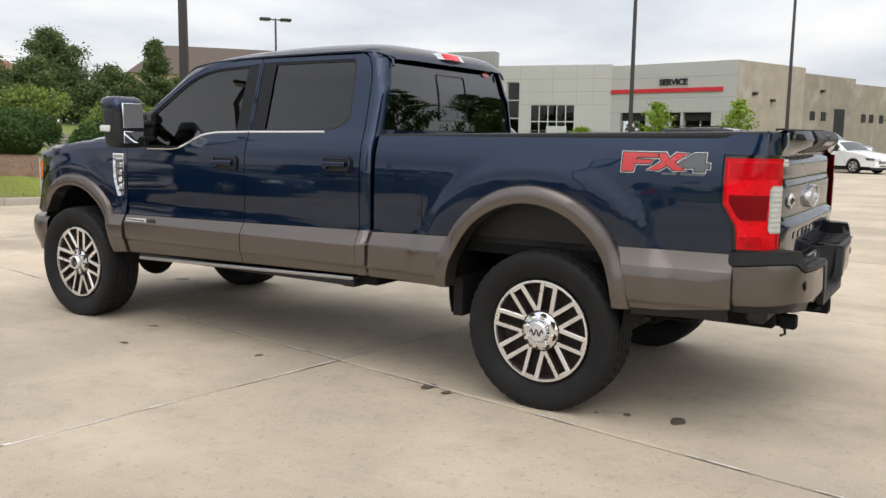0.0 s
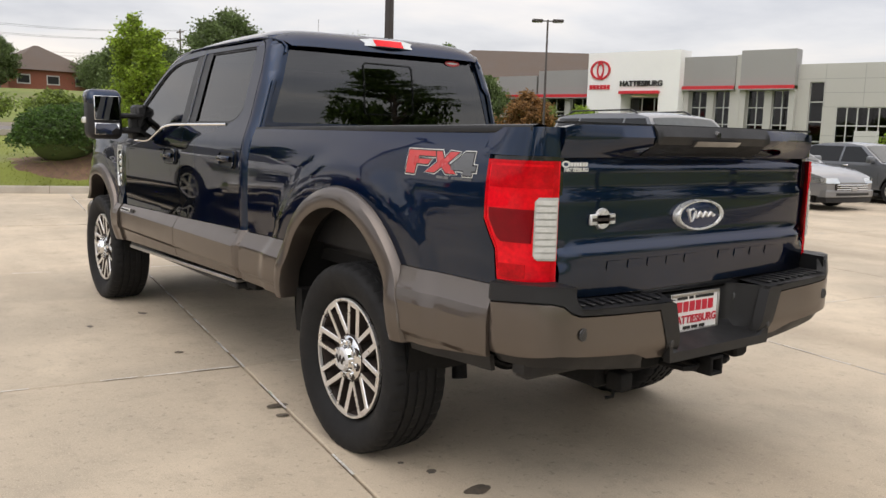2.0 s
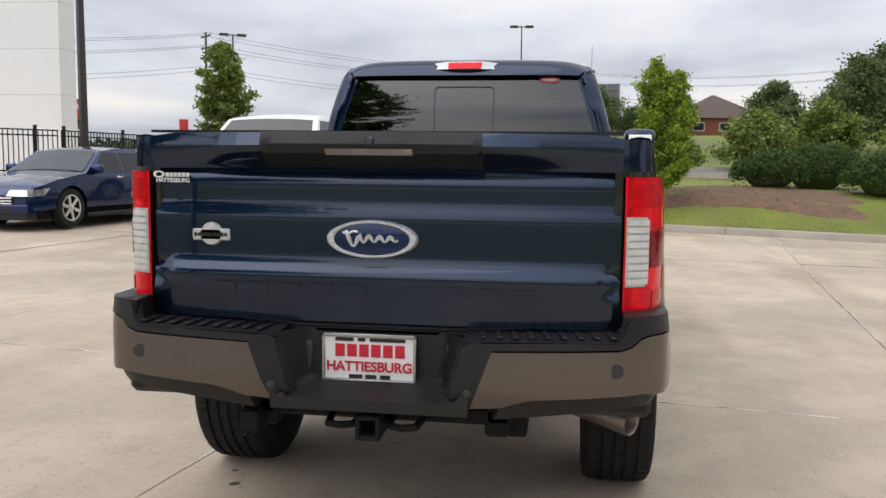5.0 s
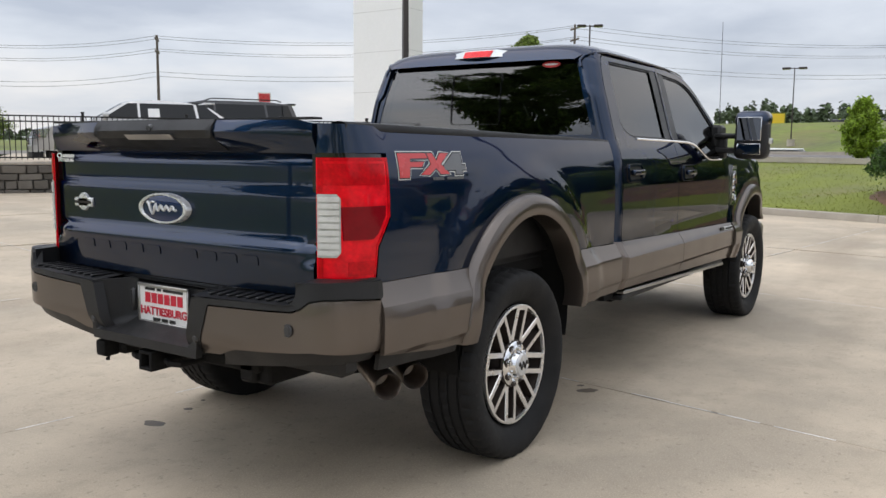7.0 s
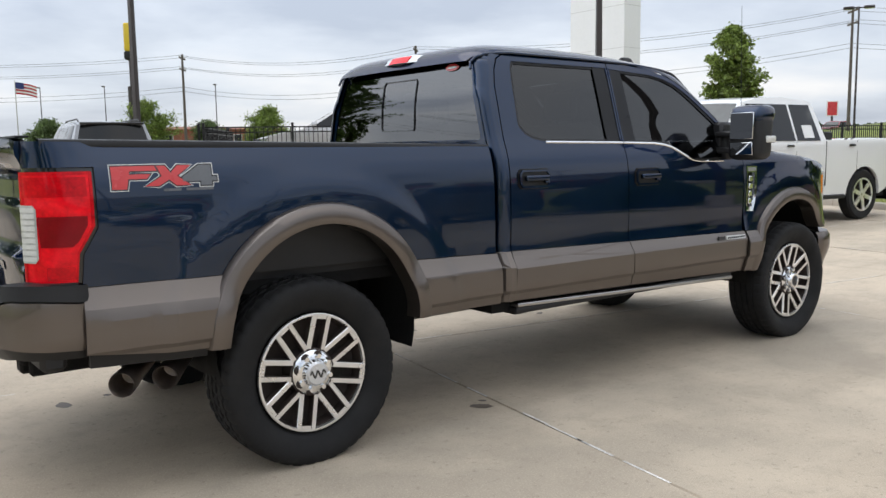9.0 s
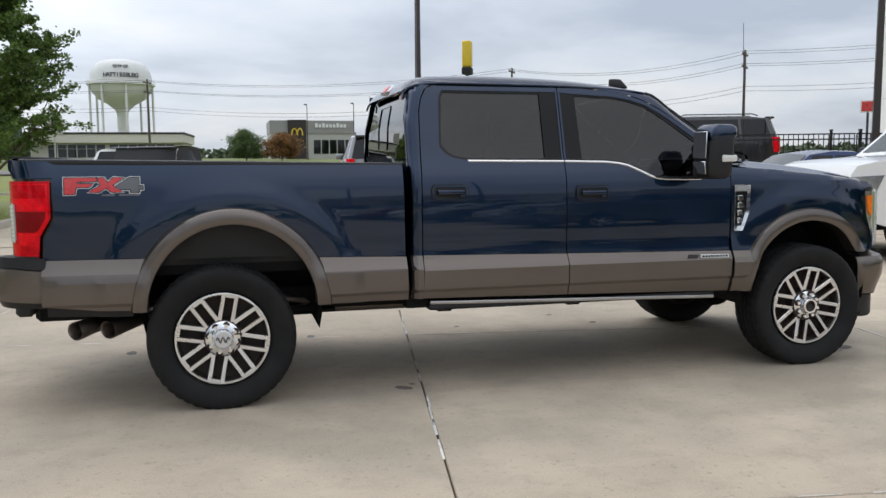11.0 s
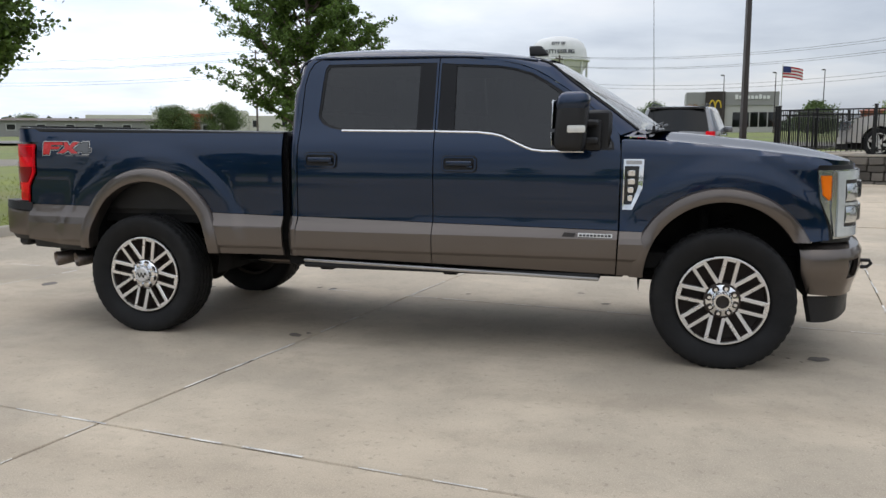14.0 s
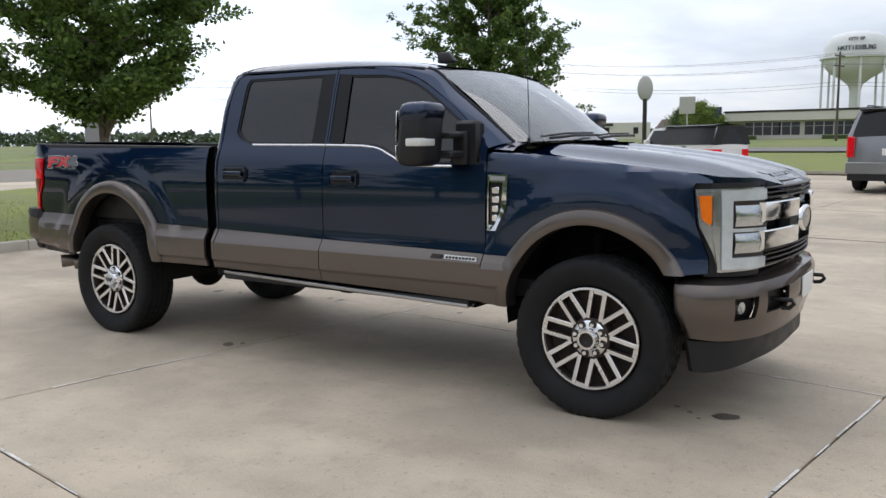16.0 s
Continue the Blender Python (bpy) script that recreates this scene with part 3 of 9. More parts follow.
island_at = lambda y, d: Vector((isl_x(y) - 0.14 - d, y, lot_z(isl_x(y), y) + 0.13 + 0.10 * smooth(0, 4, d) + 0.02 * noise.noise(Vector((d, y, 5)))))
lawn("lawn_island", island_at, [-29 + 0.7 * i for i in range(75)], [0, 0.3, 0.7, 1.2, 2, 3, 4.5, 6.5, 9, 12], "mown lawn under the maples")
bm = bmesh.new()
grid(bm, [-20 + 3 * i for i in range(25)], [12, 15, 19], lambda y, d: Vector((isl_x(y) - d, y, 0.26)))
tagged(part("driveway", bm, CONCRETE), "pale concrete drive beyond the lawn", "driveway", kind="structure")


def kerb(name, path, label):
    """A cast kerb along a line of ground points; the second side faces the lot."""
    bm = bmesh.new()
    prof = [(0.0, -0.06), (0.0, 0.11), (0.012, 0.132), (0.04, 0.142), (0.15, 0.142), (0.16, 0.05)]
    pts = [Vector(p) for p in path]
    rows = []
    for i, p in enumerate(pts):
        way = (pts[min(i + 1, len(pts) - 1)] - pts[max(i - 1, 0)]).normalized()
        out = Vector((way.y, -way.x, 0))
        rows.append([bm.verts.new(p + out * o + Vector((0, 0, h))) for o, h in prof])
    for a, b in zip(rows, rows[1:]):
        for k in range(len(prof) - 1):
            bm.faces.new((a[k], a[k + 1], b[k + 1], b[k]))
    bmesh.ops.recalc_face_normals(bm, faces=bm.faces)
    ob = tagged(part(name, bm, KERBM), label, "kerb", kind="structure")
    # joints cut across it
    for i in range(3, len(pts) - 1, 4):
        way = (pts[i + 1] - pts[i - 1]).normalized()
        m = Matrix.Translation(pts[i]) @ way.to_track_quat("X", "Z").to_matrix().to_4x4()
        part("kerb_joint", boxed(-0.006, 0.006, -0.145, 0.0015, 0.0, 0.1435, m=m), SUBGRADE, ob)
    return ob


kerb("kerb_front", [(kerb_x(y), y, lot_z(kerb_x(y), y)) for y in [-24 + 0.75 * i for i in range(66)]], "low cast concrete kerb")
kerb("kerb_right", [(x, right_y(x), lot_z(x, right_y(x))) for x in [-15 + 0.75 * i for i in range(46)][::-1]][::-1], "low cast concrete kerb")
kerb("kerb_island", [(isl_x(y), y, lot_z(isl_x(y), y)) for y in [-29 + 0.75 * i for i in range(69)]][::-1], "low cast concrete kerb")

# mulch bed and grass blades
bm = bmesh.new()
grid(bm, [-7.2 + 0.35 * i for i in range(22)], [0.35 + 0.3 * i for i in range(12)], lambda y, d: front_at(y, d + 0.5 * noise.noise(Vector((y * 0.6, d, 1)))) + Vector((0, 0, 0.012 - 0.09 * (smooth(0.9, 0.0, d) + smooth(-6.2, -7.2, y) + smooth(-0.7, 0.3, y) + smooth(2.8, 3.8, d)) + 0.03 * noise.noise(Vector((y * 5, d * 5, 3))))))
tagged(part("mulch_bed", bm, MULCH), "brown mulch under the shrubs", "mulch", kind="stuff")


def blades(name, n, where, label):
    v = np.zeros((n * 3, 3))
    for i in range(n):
        p = where()
        a, h, w = rng.uniform(0, 6.28), rng.uniform(0.02, 0.055), rng.uniform(0.005, 0.010)
        side, lean = np.array([math.cos(a), math.sin(a), 0]) * w, np.array([rng.normal(0, 0.03), rng.normal(0, 0.03), h])
        v[3 * i], v[3 * i + 1], v[3 * i + 2] = np.array(p) - side, np.array(p) + side, np.array(p) + lean
    tagged(raw(name, v.tolist(), [(3 * i, 3 * i + 1, 3 * i + 2) for i in range(n)], BLADE), label, "grass", kind="stuff")


blades("grass_front", 16000, lambda: front_at(rng.uniform(-6, 9), rng.uniform(0, 1) ** 1.6 * 12), "short uneven grass behind the kerb")
blades("grass_island", 9000, lambda: island_at(rng.uniform(-1, 16), rng.uniform(0, 1) ** 1.5 * 8), "short grass under the maples")

# ---------------------------------------------------------------- plants
def leaf_cloud(name, centres, sizes, material, parent, aspect=0.6, droop=0.3, label=""):
    """Many small folded leaves, one mesh."""
    n = len(centres)
    c = np.asarray(centres, float)
    d = rng.normal(size=(n, 3))
    d[:, 2] = d[:, 2] * 0.6 - droop
    d /= np.linalg.norm(d, axis=1)[:, None]
    o = np.cross(d, rng.normal(size=(n, 3)))
    o /= np.linalg.norm(o, axis=1)[:, None]
    s = np.asarray(sizes, float)[:, None]
    up = np.cross(d, o) * s * 0.12
    v = np.stack([c - d * s / 2, c + o * s * aspect / 2 + up, c + d * s / 2, c - o * s * aspect / 2 + up], 1).reshape(-1, 3)
    f = np.arange(4 * n).reshape(-1, 4)
    tri = np.concatenate([f[:, [0, 1, 2]], f[:, [0, 2, 3]]])
    return raw(name, v.tolist(), tri.tolist(), material, parent, label)


def limb(bm, a, b, r0, r1, bend, n=6):
    a, b = np.array(a, float), np.array(b, float)
    k = rng.normal(0, bend, 3)
    pts = [a + (b - a) * t + k * math.sin(math.pi * t) for t in np.linspace(0, 1, n)]
    tube(bm, [p.tolist() for p in pts], [r0 + (r1 - r0) * t for t in np.linspace(0, 1, n)], 6)
    return pts


def tree(name, at, height, trunk_r, crown_from, radius, leaves, size, material, label, rise=0.75, limbs=26, shape=None, gap=0.0, category="tree", group="", spread=0.16, twigs=4, lean=0.0):
    """A trunk with limbs that climb outward; leaves crowd along the outer twigs."""
    t = thing(name, label, category, group, at=at)
    bm = bmesh.new()
    shape = shape or (lambda k: math.sin(math.pi * (0.12 + 0.88 * k) ** 0.75) ** 0.8)
    limb(bm, (0, 0, -0.05), (lean, rng.normal(0, 0.1), height * 0.93), trunk_r, trunk_r * 0.12, 0.05, 10)
    spots = []
    for i in range(limbs):
        k = (i + rng.uniform(0, 0.8)) / limbs
        z0 = crown_from + (height * 0.95 - crown_from) * k
        a = i * 2.4 + rng.normal(0, 0.3)
        r = radius * shape(k) * rng.uniform(0.75, 1.12)
        tip = (math.cos(a) * r + lean * z0 / height, math.sin(a) * r, z0 + r * rise * rng.uniform(0.6, 1.2) - 0.1 * r)
        base = (lean * z0 / height, 0, max(crown_from * 0.8, z0 - 0.15 * r))
        pts = limb(bm, base, tip, max(0.012, trunk_r * 0.42 * (1 - 0.6 * k)), 0.008, 0.06 * radius)
        for j in range(twigs):
            p = pts[2 + j % 4]
            q = p + np.array([math.cos(a + rng.normal(0, 1.0)) * r * 0.34, math.sin(a + rng.normal(0, 1.0)) * r * 0.34, r * rng.uniform(-0.02, 0.26)])
            spots.append(limb(bm, p, q, 0.012, 0.004, 0.03, 4))
        spots.append(pts[2:])
    trunk = part("trunk", bm, BARK, t, "tapered trunk with limbs")
    cs = []
    per = max(3, leaves // max(1, sum(len(s) for s in spots)))
    for s in spots:
        for p in s:
            if rng.uniform() < gap:
                continue
            n = rng.poisson(per * 1.1)
            cs.append(p + rng.normal(0, spread * radius * 0.5, (n, 3)) * np.array([1, 1, 0.7]))
    cs = np.concatenate(cs)
    cs = cs[cs[:, 2] > crown_from * 0.6]
    leaf_cloud("crown", cs, rng.uniform(0.6, 1.3, len(cs)) * size, material, t, label="crown of many small leaves")
    return t


def shrub(name, at, r, h, n, material, label, size=0.075, category="shrub"):
    t = thing(name, label, category, "shrubs behind the kerb", at=at)
    bm = bmesh.new()
    for i in range(9):
        a = i * 2.4
        limb(bm, (0.1 * math.cos(a), 0.1 * math.sin(a), -0.05), (r * 0.7 * math.cos(a), r * 0.7 * math.sin(a), h * rng.uniform(0.5, 0.9)), 0.02, 0.006, 0.05)
    part("branch_frame", bm, BARK, t)
    d = rng.normal(size=(n, 3))
    d[:, 2] = np.abs(d[:, 2]) * 0.9 - 0.15
    d /= np.linalg.norm(d, axis=1)[:, None]
    lump = np.array([1 + 0.17 * noise.noise(Vector(p * 2.3 + np.array(at))) + 0.07 * noise.noise(Vector(p * 6.0)) for p in d])
    c = d * (lump * rng.uniform(0.62, 1.04, n) ** 0.6)[:, None] * np.array([r, r, h * 0.62]) + np.array([0, 0, h * 0.36])
    c = c[c[:, 2] > 0.0]
    leaf_cloud("foliage", c, rng.uniform(0.6, 1.3, len(c)) * size, material, t, 0.55, 0.0, "dense clipped foliage")
    # dark heart, so that no light falls through
    bm = bmesh.new()
    bmesh.ops.create_icosphere(bm, subdivisions=3, radius=1.0, matrix=Matrix.Translation((0, 0, h * 0.36)) @ Matrix.Diagonal((r * 0.62, r * 0.62, h * 0.40, 1)))
    for v in bm.verts:
        v.co *= 1 + 0.1 * noise.noise(v.co * 3)
        v.co.z = max(v.co.z, 0.0)
    part("inner_foliage", bm, LEAFD, t)
    return t


ground_at = lambda x, y: front_at(y, max(0.0, x - kerb_x(y) - 0.14)).z
for x, y, r, h, m in ((16.0, -1.35, 1.02, 1.15, SHRUB), (17.2, -2.1, 0.95, 1.2, SHRUB), (16.2, -5.2, 0.82, 0.9, SHRUB), (17.6, -6.6, 0.95, 1.2, SHRUB), (15.2, -7.4, 0.9, 1.0, SHRUB), (16.2, -8.6, 1.1, 1.5, SHRUBL), (12.3, -8.6, 0.95, 1.0, SHRUB), (11.7, -9.6, 1.1, 1.05, SHRUB), (12.9, -9.8, 1.1, 1.25, SHRUB)):
    shrub("shrub", (x, y, ground_at(x, y) - 0.05), r, h, 9500, m, "clipped dense green shrub" if m is SHRUB else "loose light green shrub")
tree("young_tree", (14.55, -2.65, ground_at(14.55, -2.65)), 2.98, 0.05, 0.45, 0.40, 26000, 0.070, LEAFB, "narrow young tree with bright green leaves", rise=0.9, limbs=44, shape=lambda k: 0.85 + 0.35 * math.sin(math.pi * k), spread=0.34, group="young trees", lean=0.1)
tree("young_tree", (24.5, 0.97, ground_at(24.5, 0.97)), 1.9, 0.05, 0.2, 0.48, 13000, 0.10, LEAFB, "small rounded bright green tree", rise=0.4, limbs=36, spread=0.30, group="young trees")
tree("young_tree", (17.1, 8.25, 0.35), 4.2, 0.06, 1.3, 0.58, 18000, 0.10, SHRUBL, "young tree with light green crown", rise=0.75, limbs=40, spread=0.28, group="young trees", shape=lambda k: math.sin(math.pi * (0.2 + 0.8 * k) ** 0.9) ** 0.7)
tree("maple_tree", (-5.25, 14.4, 0.42), 6.9, 0.10, 0.75, 2.6, 70000, 0.095, LEAFM, "maple with layered dark green branches", rise=0.85, limbs=72, spread=0.050, twigs=7, group="maples", shape=lambda k: (1 - 0.80 * k) * (0.72 + 0.9 * min(k, 0.25)))
tree("maple_tree", (-7.45, 4.35, 0.22), 7.2, 0.11, 1.6, 1.95, 74000, 0.105, LEAFM, "full maple with a round dark green crown", rise=0.50, limbs=62, spread=0.11, twigs=7, group="maples", shape=lambda k: (0.68 + 0.32 * min(1.0, k / 0.35)) * (1.0 if k < 0.6 else 1 - 0.85 * (k - 0.6) / 0.4))
tree("maple_tree", (-8.8, -6.6, 0.1), 6.8, 0.10, 1.2, 2.1, 22000, 0.13, LEAFM, "maple with layered dark green branches", rise=0.62, limbs=40, spread=0.11, twigs=6, group="maples", shape=lambda k: (1 - 0.80 * k) * (0.72 + 0.9 * min(k, 0.25)))
tree("maple_tree", (-11.8, -16.0, 0.1), 6.4, 0.10, 1.2, 2.1, 14000, 0.15, LEAFM, "maple with layered dark green branches", rise=0.62, limbs=36, spread=0.11, twigs=6, group="maples", shape=lambda k: (1 - 0.80 * k) * (0.72 + 0.9 * min(k, 0.25)))
for x, y in ((-10.4, -21.5), (-11.2, -26.0)):
    tree("maple_tree", (x, y, 0.1), 6.6, 0.10, 0.9, 2.4, 12000, 0.17, LEAFM, "maple with layered dark green branches", rise=0.62, limbs=34, spread=0.13, twigs=5, group="maples", shape=lambda k: (1 - 0.80 * k) * (0.72 + 0.9 * min(k, 0.25)))
tree("sapling", (-14.2, 7.6, 0.25), 1.9, 0.02, 0.7, 0.35, 500, 0.10, LEAFD, "thin staked sapling on the lawn", limbs=10, spread=0.3)

# ---------------------------------------------------------------- the blue pickup
# local axes: x ahead, y to the driver's side, z up; the origin lies under the rear axle
truck = thing("pickup_truck", "dark blue and taupe crew-cab pickup truck on large off-road tyres", "pickup truck")
SIDE = spline([(0.50, 0.928), (0.56, 0.945), (0.62, 0.963), (0.70, 0.976), (0.79, 0.976), (0.855, 0.961), (0.92, 0.955), (1.05, 0.958), (1.2, 0.956), (1.3, 0.95), (1.38, 0.936), (1.44, 0.915), (1.49, 0.895), (1.70, 0.835), (1.94, 0.762), (1.99, 0.735), (2.03, 0.70)])
REAR_ARCH, FRONT_ARCH = (0.073, 0.60, 0.585, 0.611), (4.05, 0.55, 0.565, 0.582)


def blister(x, z, arch):
    """The raised field round a wheel arch."""
    cx, cz, rx, rz = arch
    r = math.hypot((x - cx) / (rx * 1.36), (z - cz) / (rz * 1.25))
    return 0.016 * (1 - smooth(0.90, 1.02, r)) if z > 0.5 else 0.0


CORNER = [(-0.88, 0.9285), (-0.95, 0.924), (-1.0, 0.915), (-1.07, 0.89), (-1.115, 0.852), (-1.142, 0.797)]
CORNER_S = np.concatenate([[0], np.cumsum([math.dist(a, b) for a, b in zip(CORNER, CORNER[1:])])])
corner_x = spline(list(zip(CORNER_S, [p[0] for p in CORNER])))
corner_y = spline(list(zip(CORNER_S, [p[1] for p in CORNER])))
BED_END = -0.88 - CORNER_S[-1]


def bed_y(x, z):
    return SIDE(z) - 0.026 * max(0.0, (-x - 0.1) / 0.8) ** 1.3 + blister(x, z, REAR_ARCH)


def bed(s, out=0.0):
    """Bed side; past the corner u runs on round it."""

    def at(u, z):
        if u > -0.88:
            return Vector((u, s * (bed_y(u, z) + out), z))
        d = -0.88 - u
        lean = (bed_y(-0.88, z) - CORNER[0][1]) * max(0.0, 1 - d / 0.25)
        x, y = corner_x(d), corner_y(d) + lean
        dx, dy = corner_x(d + 0.01) - corner_x(d - 0.01), corner_y(d + 0.01) - corner_y(d - 0.01)
        n = math.hypot(dx, dy) or 1
        return Vector((x + out * dy / n, s * (y - out * dx / n), z))

    return at


def ledge(place, top):
    """Lays a lower panel on a surface with a sloping shoulder and a crease near its foot."""
    return lambda x, z: place(0.003 + 0.030 * min(1.0, max(0.0, (top - z) / 0.085)) - 0.010 * smooth(0.672, 0.652, z))(x, z)


def cab(s, out=0.0):
    def at(x, z):
        y = SIDE(z)
        back = 1.155 + max(0.0, z - 1.72) * 0.22 + max(0.0, z - 1.93) * 0.8
        c = x - back
        if c < 0.07:
            y -= 0.07 - math.sqrt(max(0.0, 0.07**2 - (0.07 - max(c, 0)) ** 2))
        return Vector((x, s * (y + out), z))

    return at


hood_seam = spline([(3.4, 1.432), (3.8, 1.399), (4.257, 1.35), (4.563, 1.312), (4.75, 1.272), (4.93, 1.232)])


def fend(s, out=0.0):
    def at(x, v):
        top = hood_seam(x) - 0.05
        z = min(v, top)
        y = SIDE(z) + blister(x, z, FRONT_ARCH) * 1.1 - 0.075 * max(0.0, (x - 4.2) / 0.42) ** 2 + out
        a = max(0.0, v - top) / 0.05
        return Vector((x, s * (y - 0.05 * (1 - math.cos(a))), z + 0.05 * math.sin(a)))

    return at


def arch_pts(arch, k, z_from, z_to, n=28):
    """Points over a wheel arch from its rear foot to its front foot."""
    cx, cz, rx, rz = arch
    rx, rz = rx * k, rz * k
    a0 = math.pi - math.asin(max(-0.6, min(1, (z_from - cz) / rz)))
    a1 = math.asin(max(-0.6, min(1, (z_to - cz) / rz)))
    return [(cx + rx * math.cos(a0 + (a1 - a0) * i / n), cz + rz * math.sin(a0 + (a1 - a0) * i / n)) for i in range(n + 1)]


for s in (1, -1):
    inw = (0, -s, 0)
    # bed side, upper blue and lower taupe
    poly = [(-0.974, 0.926)] + arch_pts(REAR_ARCH, 0.93, 0.924, 0.9) + [(1.122, 0.884), (1.116, 1.452), (0.0, 1.470), (-0.6, 1.482), (BED_END + 0.006, 1.494), (BED_END + 0.006, 1.392), (-0.903, 1.392), (-0.903, 1.155), (-0.962, 1.055)]
    side = part("bed_side", skin(poly, bed(s), inw, res=0.045), BLUE, truck, "dark blue metallic bed side")
    part("lower_panel", skin([(-0.974, 0.924)] + arch_pts(REAR_ARCH, 0.93, 0.922, 0.922)[:1] + [(-0.47, 0.78), (-0.487, 0.625), (-0.70, 0.632), (-0.978, 0.664)], ledge(lambda o: bed(s, o), 0.925), inw, creases=(0.925 - 0.085, 0.672, 0.652), res=0.03), TAUPE, side, "taupe lower panel", sharp=9)
    part("lower_panel", skin([arch_pts(REAR_ARCH, 0.93, 0.9, 0.897)[-1], (1.125, 0.881), (1.132, 0.612), (0.615, 0.612), (0.60, 0.78)], ledge(lambda o: bed(s, o), 0.895), inw, creases=(0.895 - 0.085, 0.672, 0.652), res=0.025), TAUPE, side, "taupe lower panel", sharp=9)
    part("lower_strip", skin([(-0.965, 0.660), (-0.70, 0.628), (-0.50, 0.621), (-0.50, 0.585), (-0.965, 0.60)], bed(s, -0.006), inw, res=0.08), BLACK, side, "black lower edge strip")
    rail = bmesh.new()
    grid(rail, [1.116 - 2.2 * i / 30 for i in range(31)], range(6), lambda u, k: Vector((u, s * (bed_y(u, 1.47) + (0.004, 0.006, 0.0, -0.03, -0.06, -0.062)[k]), 1.4705 - 0.017 * u + (-0.016, 0.0, 0.010, 0.014, 0.010, -0.02)[k])))
    bmesh.ops.recalc_face_normals(rail, faces=rail.faces)
    part("bed_rail_cap", rail, BLACK, side, "black bed rail cap")
    # fuel door on the driver's side
    if s == 1:
        part("fuel_door", skin([(0.985, 0.94), (0.985, 1.10), (0.96, 1.125), (0.80, 1.125), (0.775, 1.10), (0.775, 0.94), (0.80, 0.915), (0.96, 0.915)], bed(s, 0.0025), inw, res=0.06, thick=0.004), BLUE, side, "flush fuel filler door")
        part("latch", boxed(0.79, 0.802, bed_y(0.79, 1.03), bed_y(0.79, 1.03) + 0.006, 1.0, 1.05, bevel=0.002), BLACK, side)
    # flares
    for arch, y_at, foot in ((REAR_ARCH, lambda x, z: bed_y(x, z), (0.615, 0.612)), (FRONT_ARCH, lambda x, z: SIDE(z) - 0.075 * max(0.0, (x - 4.2) / 0.42) ** 2, (0.555, 0.80))):
        fl = bmesh.new()
        n = 44
        outer, inner = arch_pts(arch, 1.0, *foot, n), arch_pts(arch, 0.835, *foot, n)
        prof = [(0.0, 0.001), (0.04, 0.020), (0.16, 0.040), (0.45, 0.050), (0.80, 0.052), (0.97, 0.046), (1.0, 0.030), (1.0, -0.06)]

        def flare(i, k):
            (xo, zo), (xi, zi) = outer[i], inner[i]
            t, o = prof[k]
            x, z = xo + (xi - xo) * t, zo + (zi - zo) * t
            return Vector((x, s * (y_at(xo, min(zo, 1.3)) + o), z))

        grid(fl, range(n + 1), range(len(prof)), flare)
        bmesh.ops.recalc_face_normals(fl, faces=fl.faces)
        if sum(f.normal.y * s * f.calc_area() for f in fl.faces) < 0:
            bmesh.ops.reverse_faces(fl, faces=fl.faces)
        part("wheel_flare", fl, TAUPE, truck, "taupe wheel arch flare")
        # liner: a dark tunnel over the wheel
        ln = bmesh.new()
        mid = arch_pts(arch, 0.90, 0.45, 0.45, 24)
        grid(ln, range(25), range(4), lambda i, k: Vector((mid[i][0], s * (0.93 - 0.17 * k), mid[i][1])))
        rows = [ln.verts.new(Vector((p[0], s * 0.42, p[1]))) for p in mid]
        ln.faces.new(rows)
        part("wheel_liner", ln, UNDER, truck, "black wheel arch liner")
    # front fender
    seam = [(3.425, 1.45)] + [(x, hood_seam(x) + 0.018) for x in (3.47, 3.6, 3.8, 4.0, 4.2, 4.4, 4.57)]
    poly = [(3.427, 0.846)] + arch_pts(FRONT_ARCH, 0.93, 0.84, 0.80) + [(4.66, 0.815), (4.655, 0.89), (4.592, 1.055), (4.572, 1.24), (4.585, 1.262), (4.66, 1.262), (4.66, 1.275)] + seam[::-1]
    fd = part("front_fender", skin(poly, fend(s), inw, res=0.045), BLUE, truck, "dark blue front fender")
    part("lower_panel", skin([(3.427, 0.843), arch_pts(FRONT_ARCH, 0.93, 0.84, 0.8)[0], (3.555, 0.70), (3.528, 0.565), (3.414, 0.562)], ledge(lambda o: fend(s, o), 0.85), inw, creases=(0.85 - 0.085, 0.672, 0.652), res=0.025), TAUPE, fd, "taupe lower panel", sharp=9)
    # fender vent badge: chrome frame, black field, plain bars
    rim = [(3.442, 1.295), (3.566, 1.295), (3.560, 1.115), (3.500, 0.980), (3.440, 0.980)]
    field = [(3.449, 1.252), (3.538, 1.252), (3.532, 1.118), (3.492, 1.012), (3.447, 1.012)]
    vent = part("fender_vent", skin(rim, fend(s, 0.016), inw, holes=[field], res=0.05, thick=0.02), CHROME, fd, "chrome fender vent frame")
    part("vent_field", skin(field, fend(s, 0.006), inw, res=0.06, thick=0.01), GLOSSB, vent, "gloss black vent insert")
    for k in range(4):
        zc = 1.226 - 0.052 * k
        w = 0.046 - 0.007 * (k > 1) - 0.006 * (k > 2)
        part("badge_bar", boxed(3.468, 3.468 + w, s * 0.968 - 0.005, s * 0.968 + 0.005, zc - 0.038, zc, bevel=0.004), CHROME, vent, "chrome badge bar")
    part("badge_bar", skin([(3.456, 1.262), (3.552, 1.262), (3.552, 1.286), (3.456, 1.286)], fend(s, 0.019), inw, res=0.06, thick=0.003), STEEL, vent, "small steel badge plate")

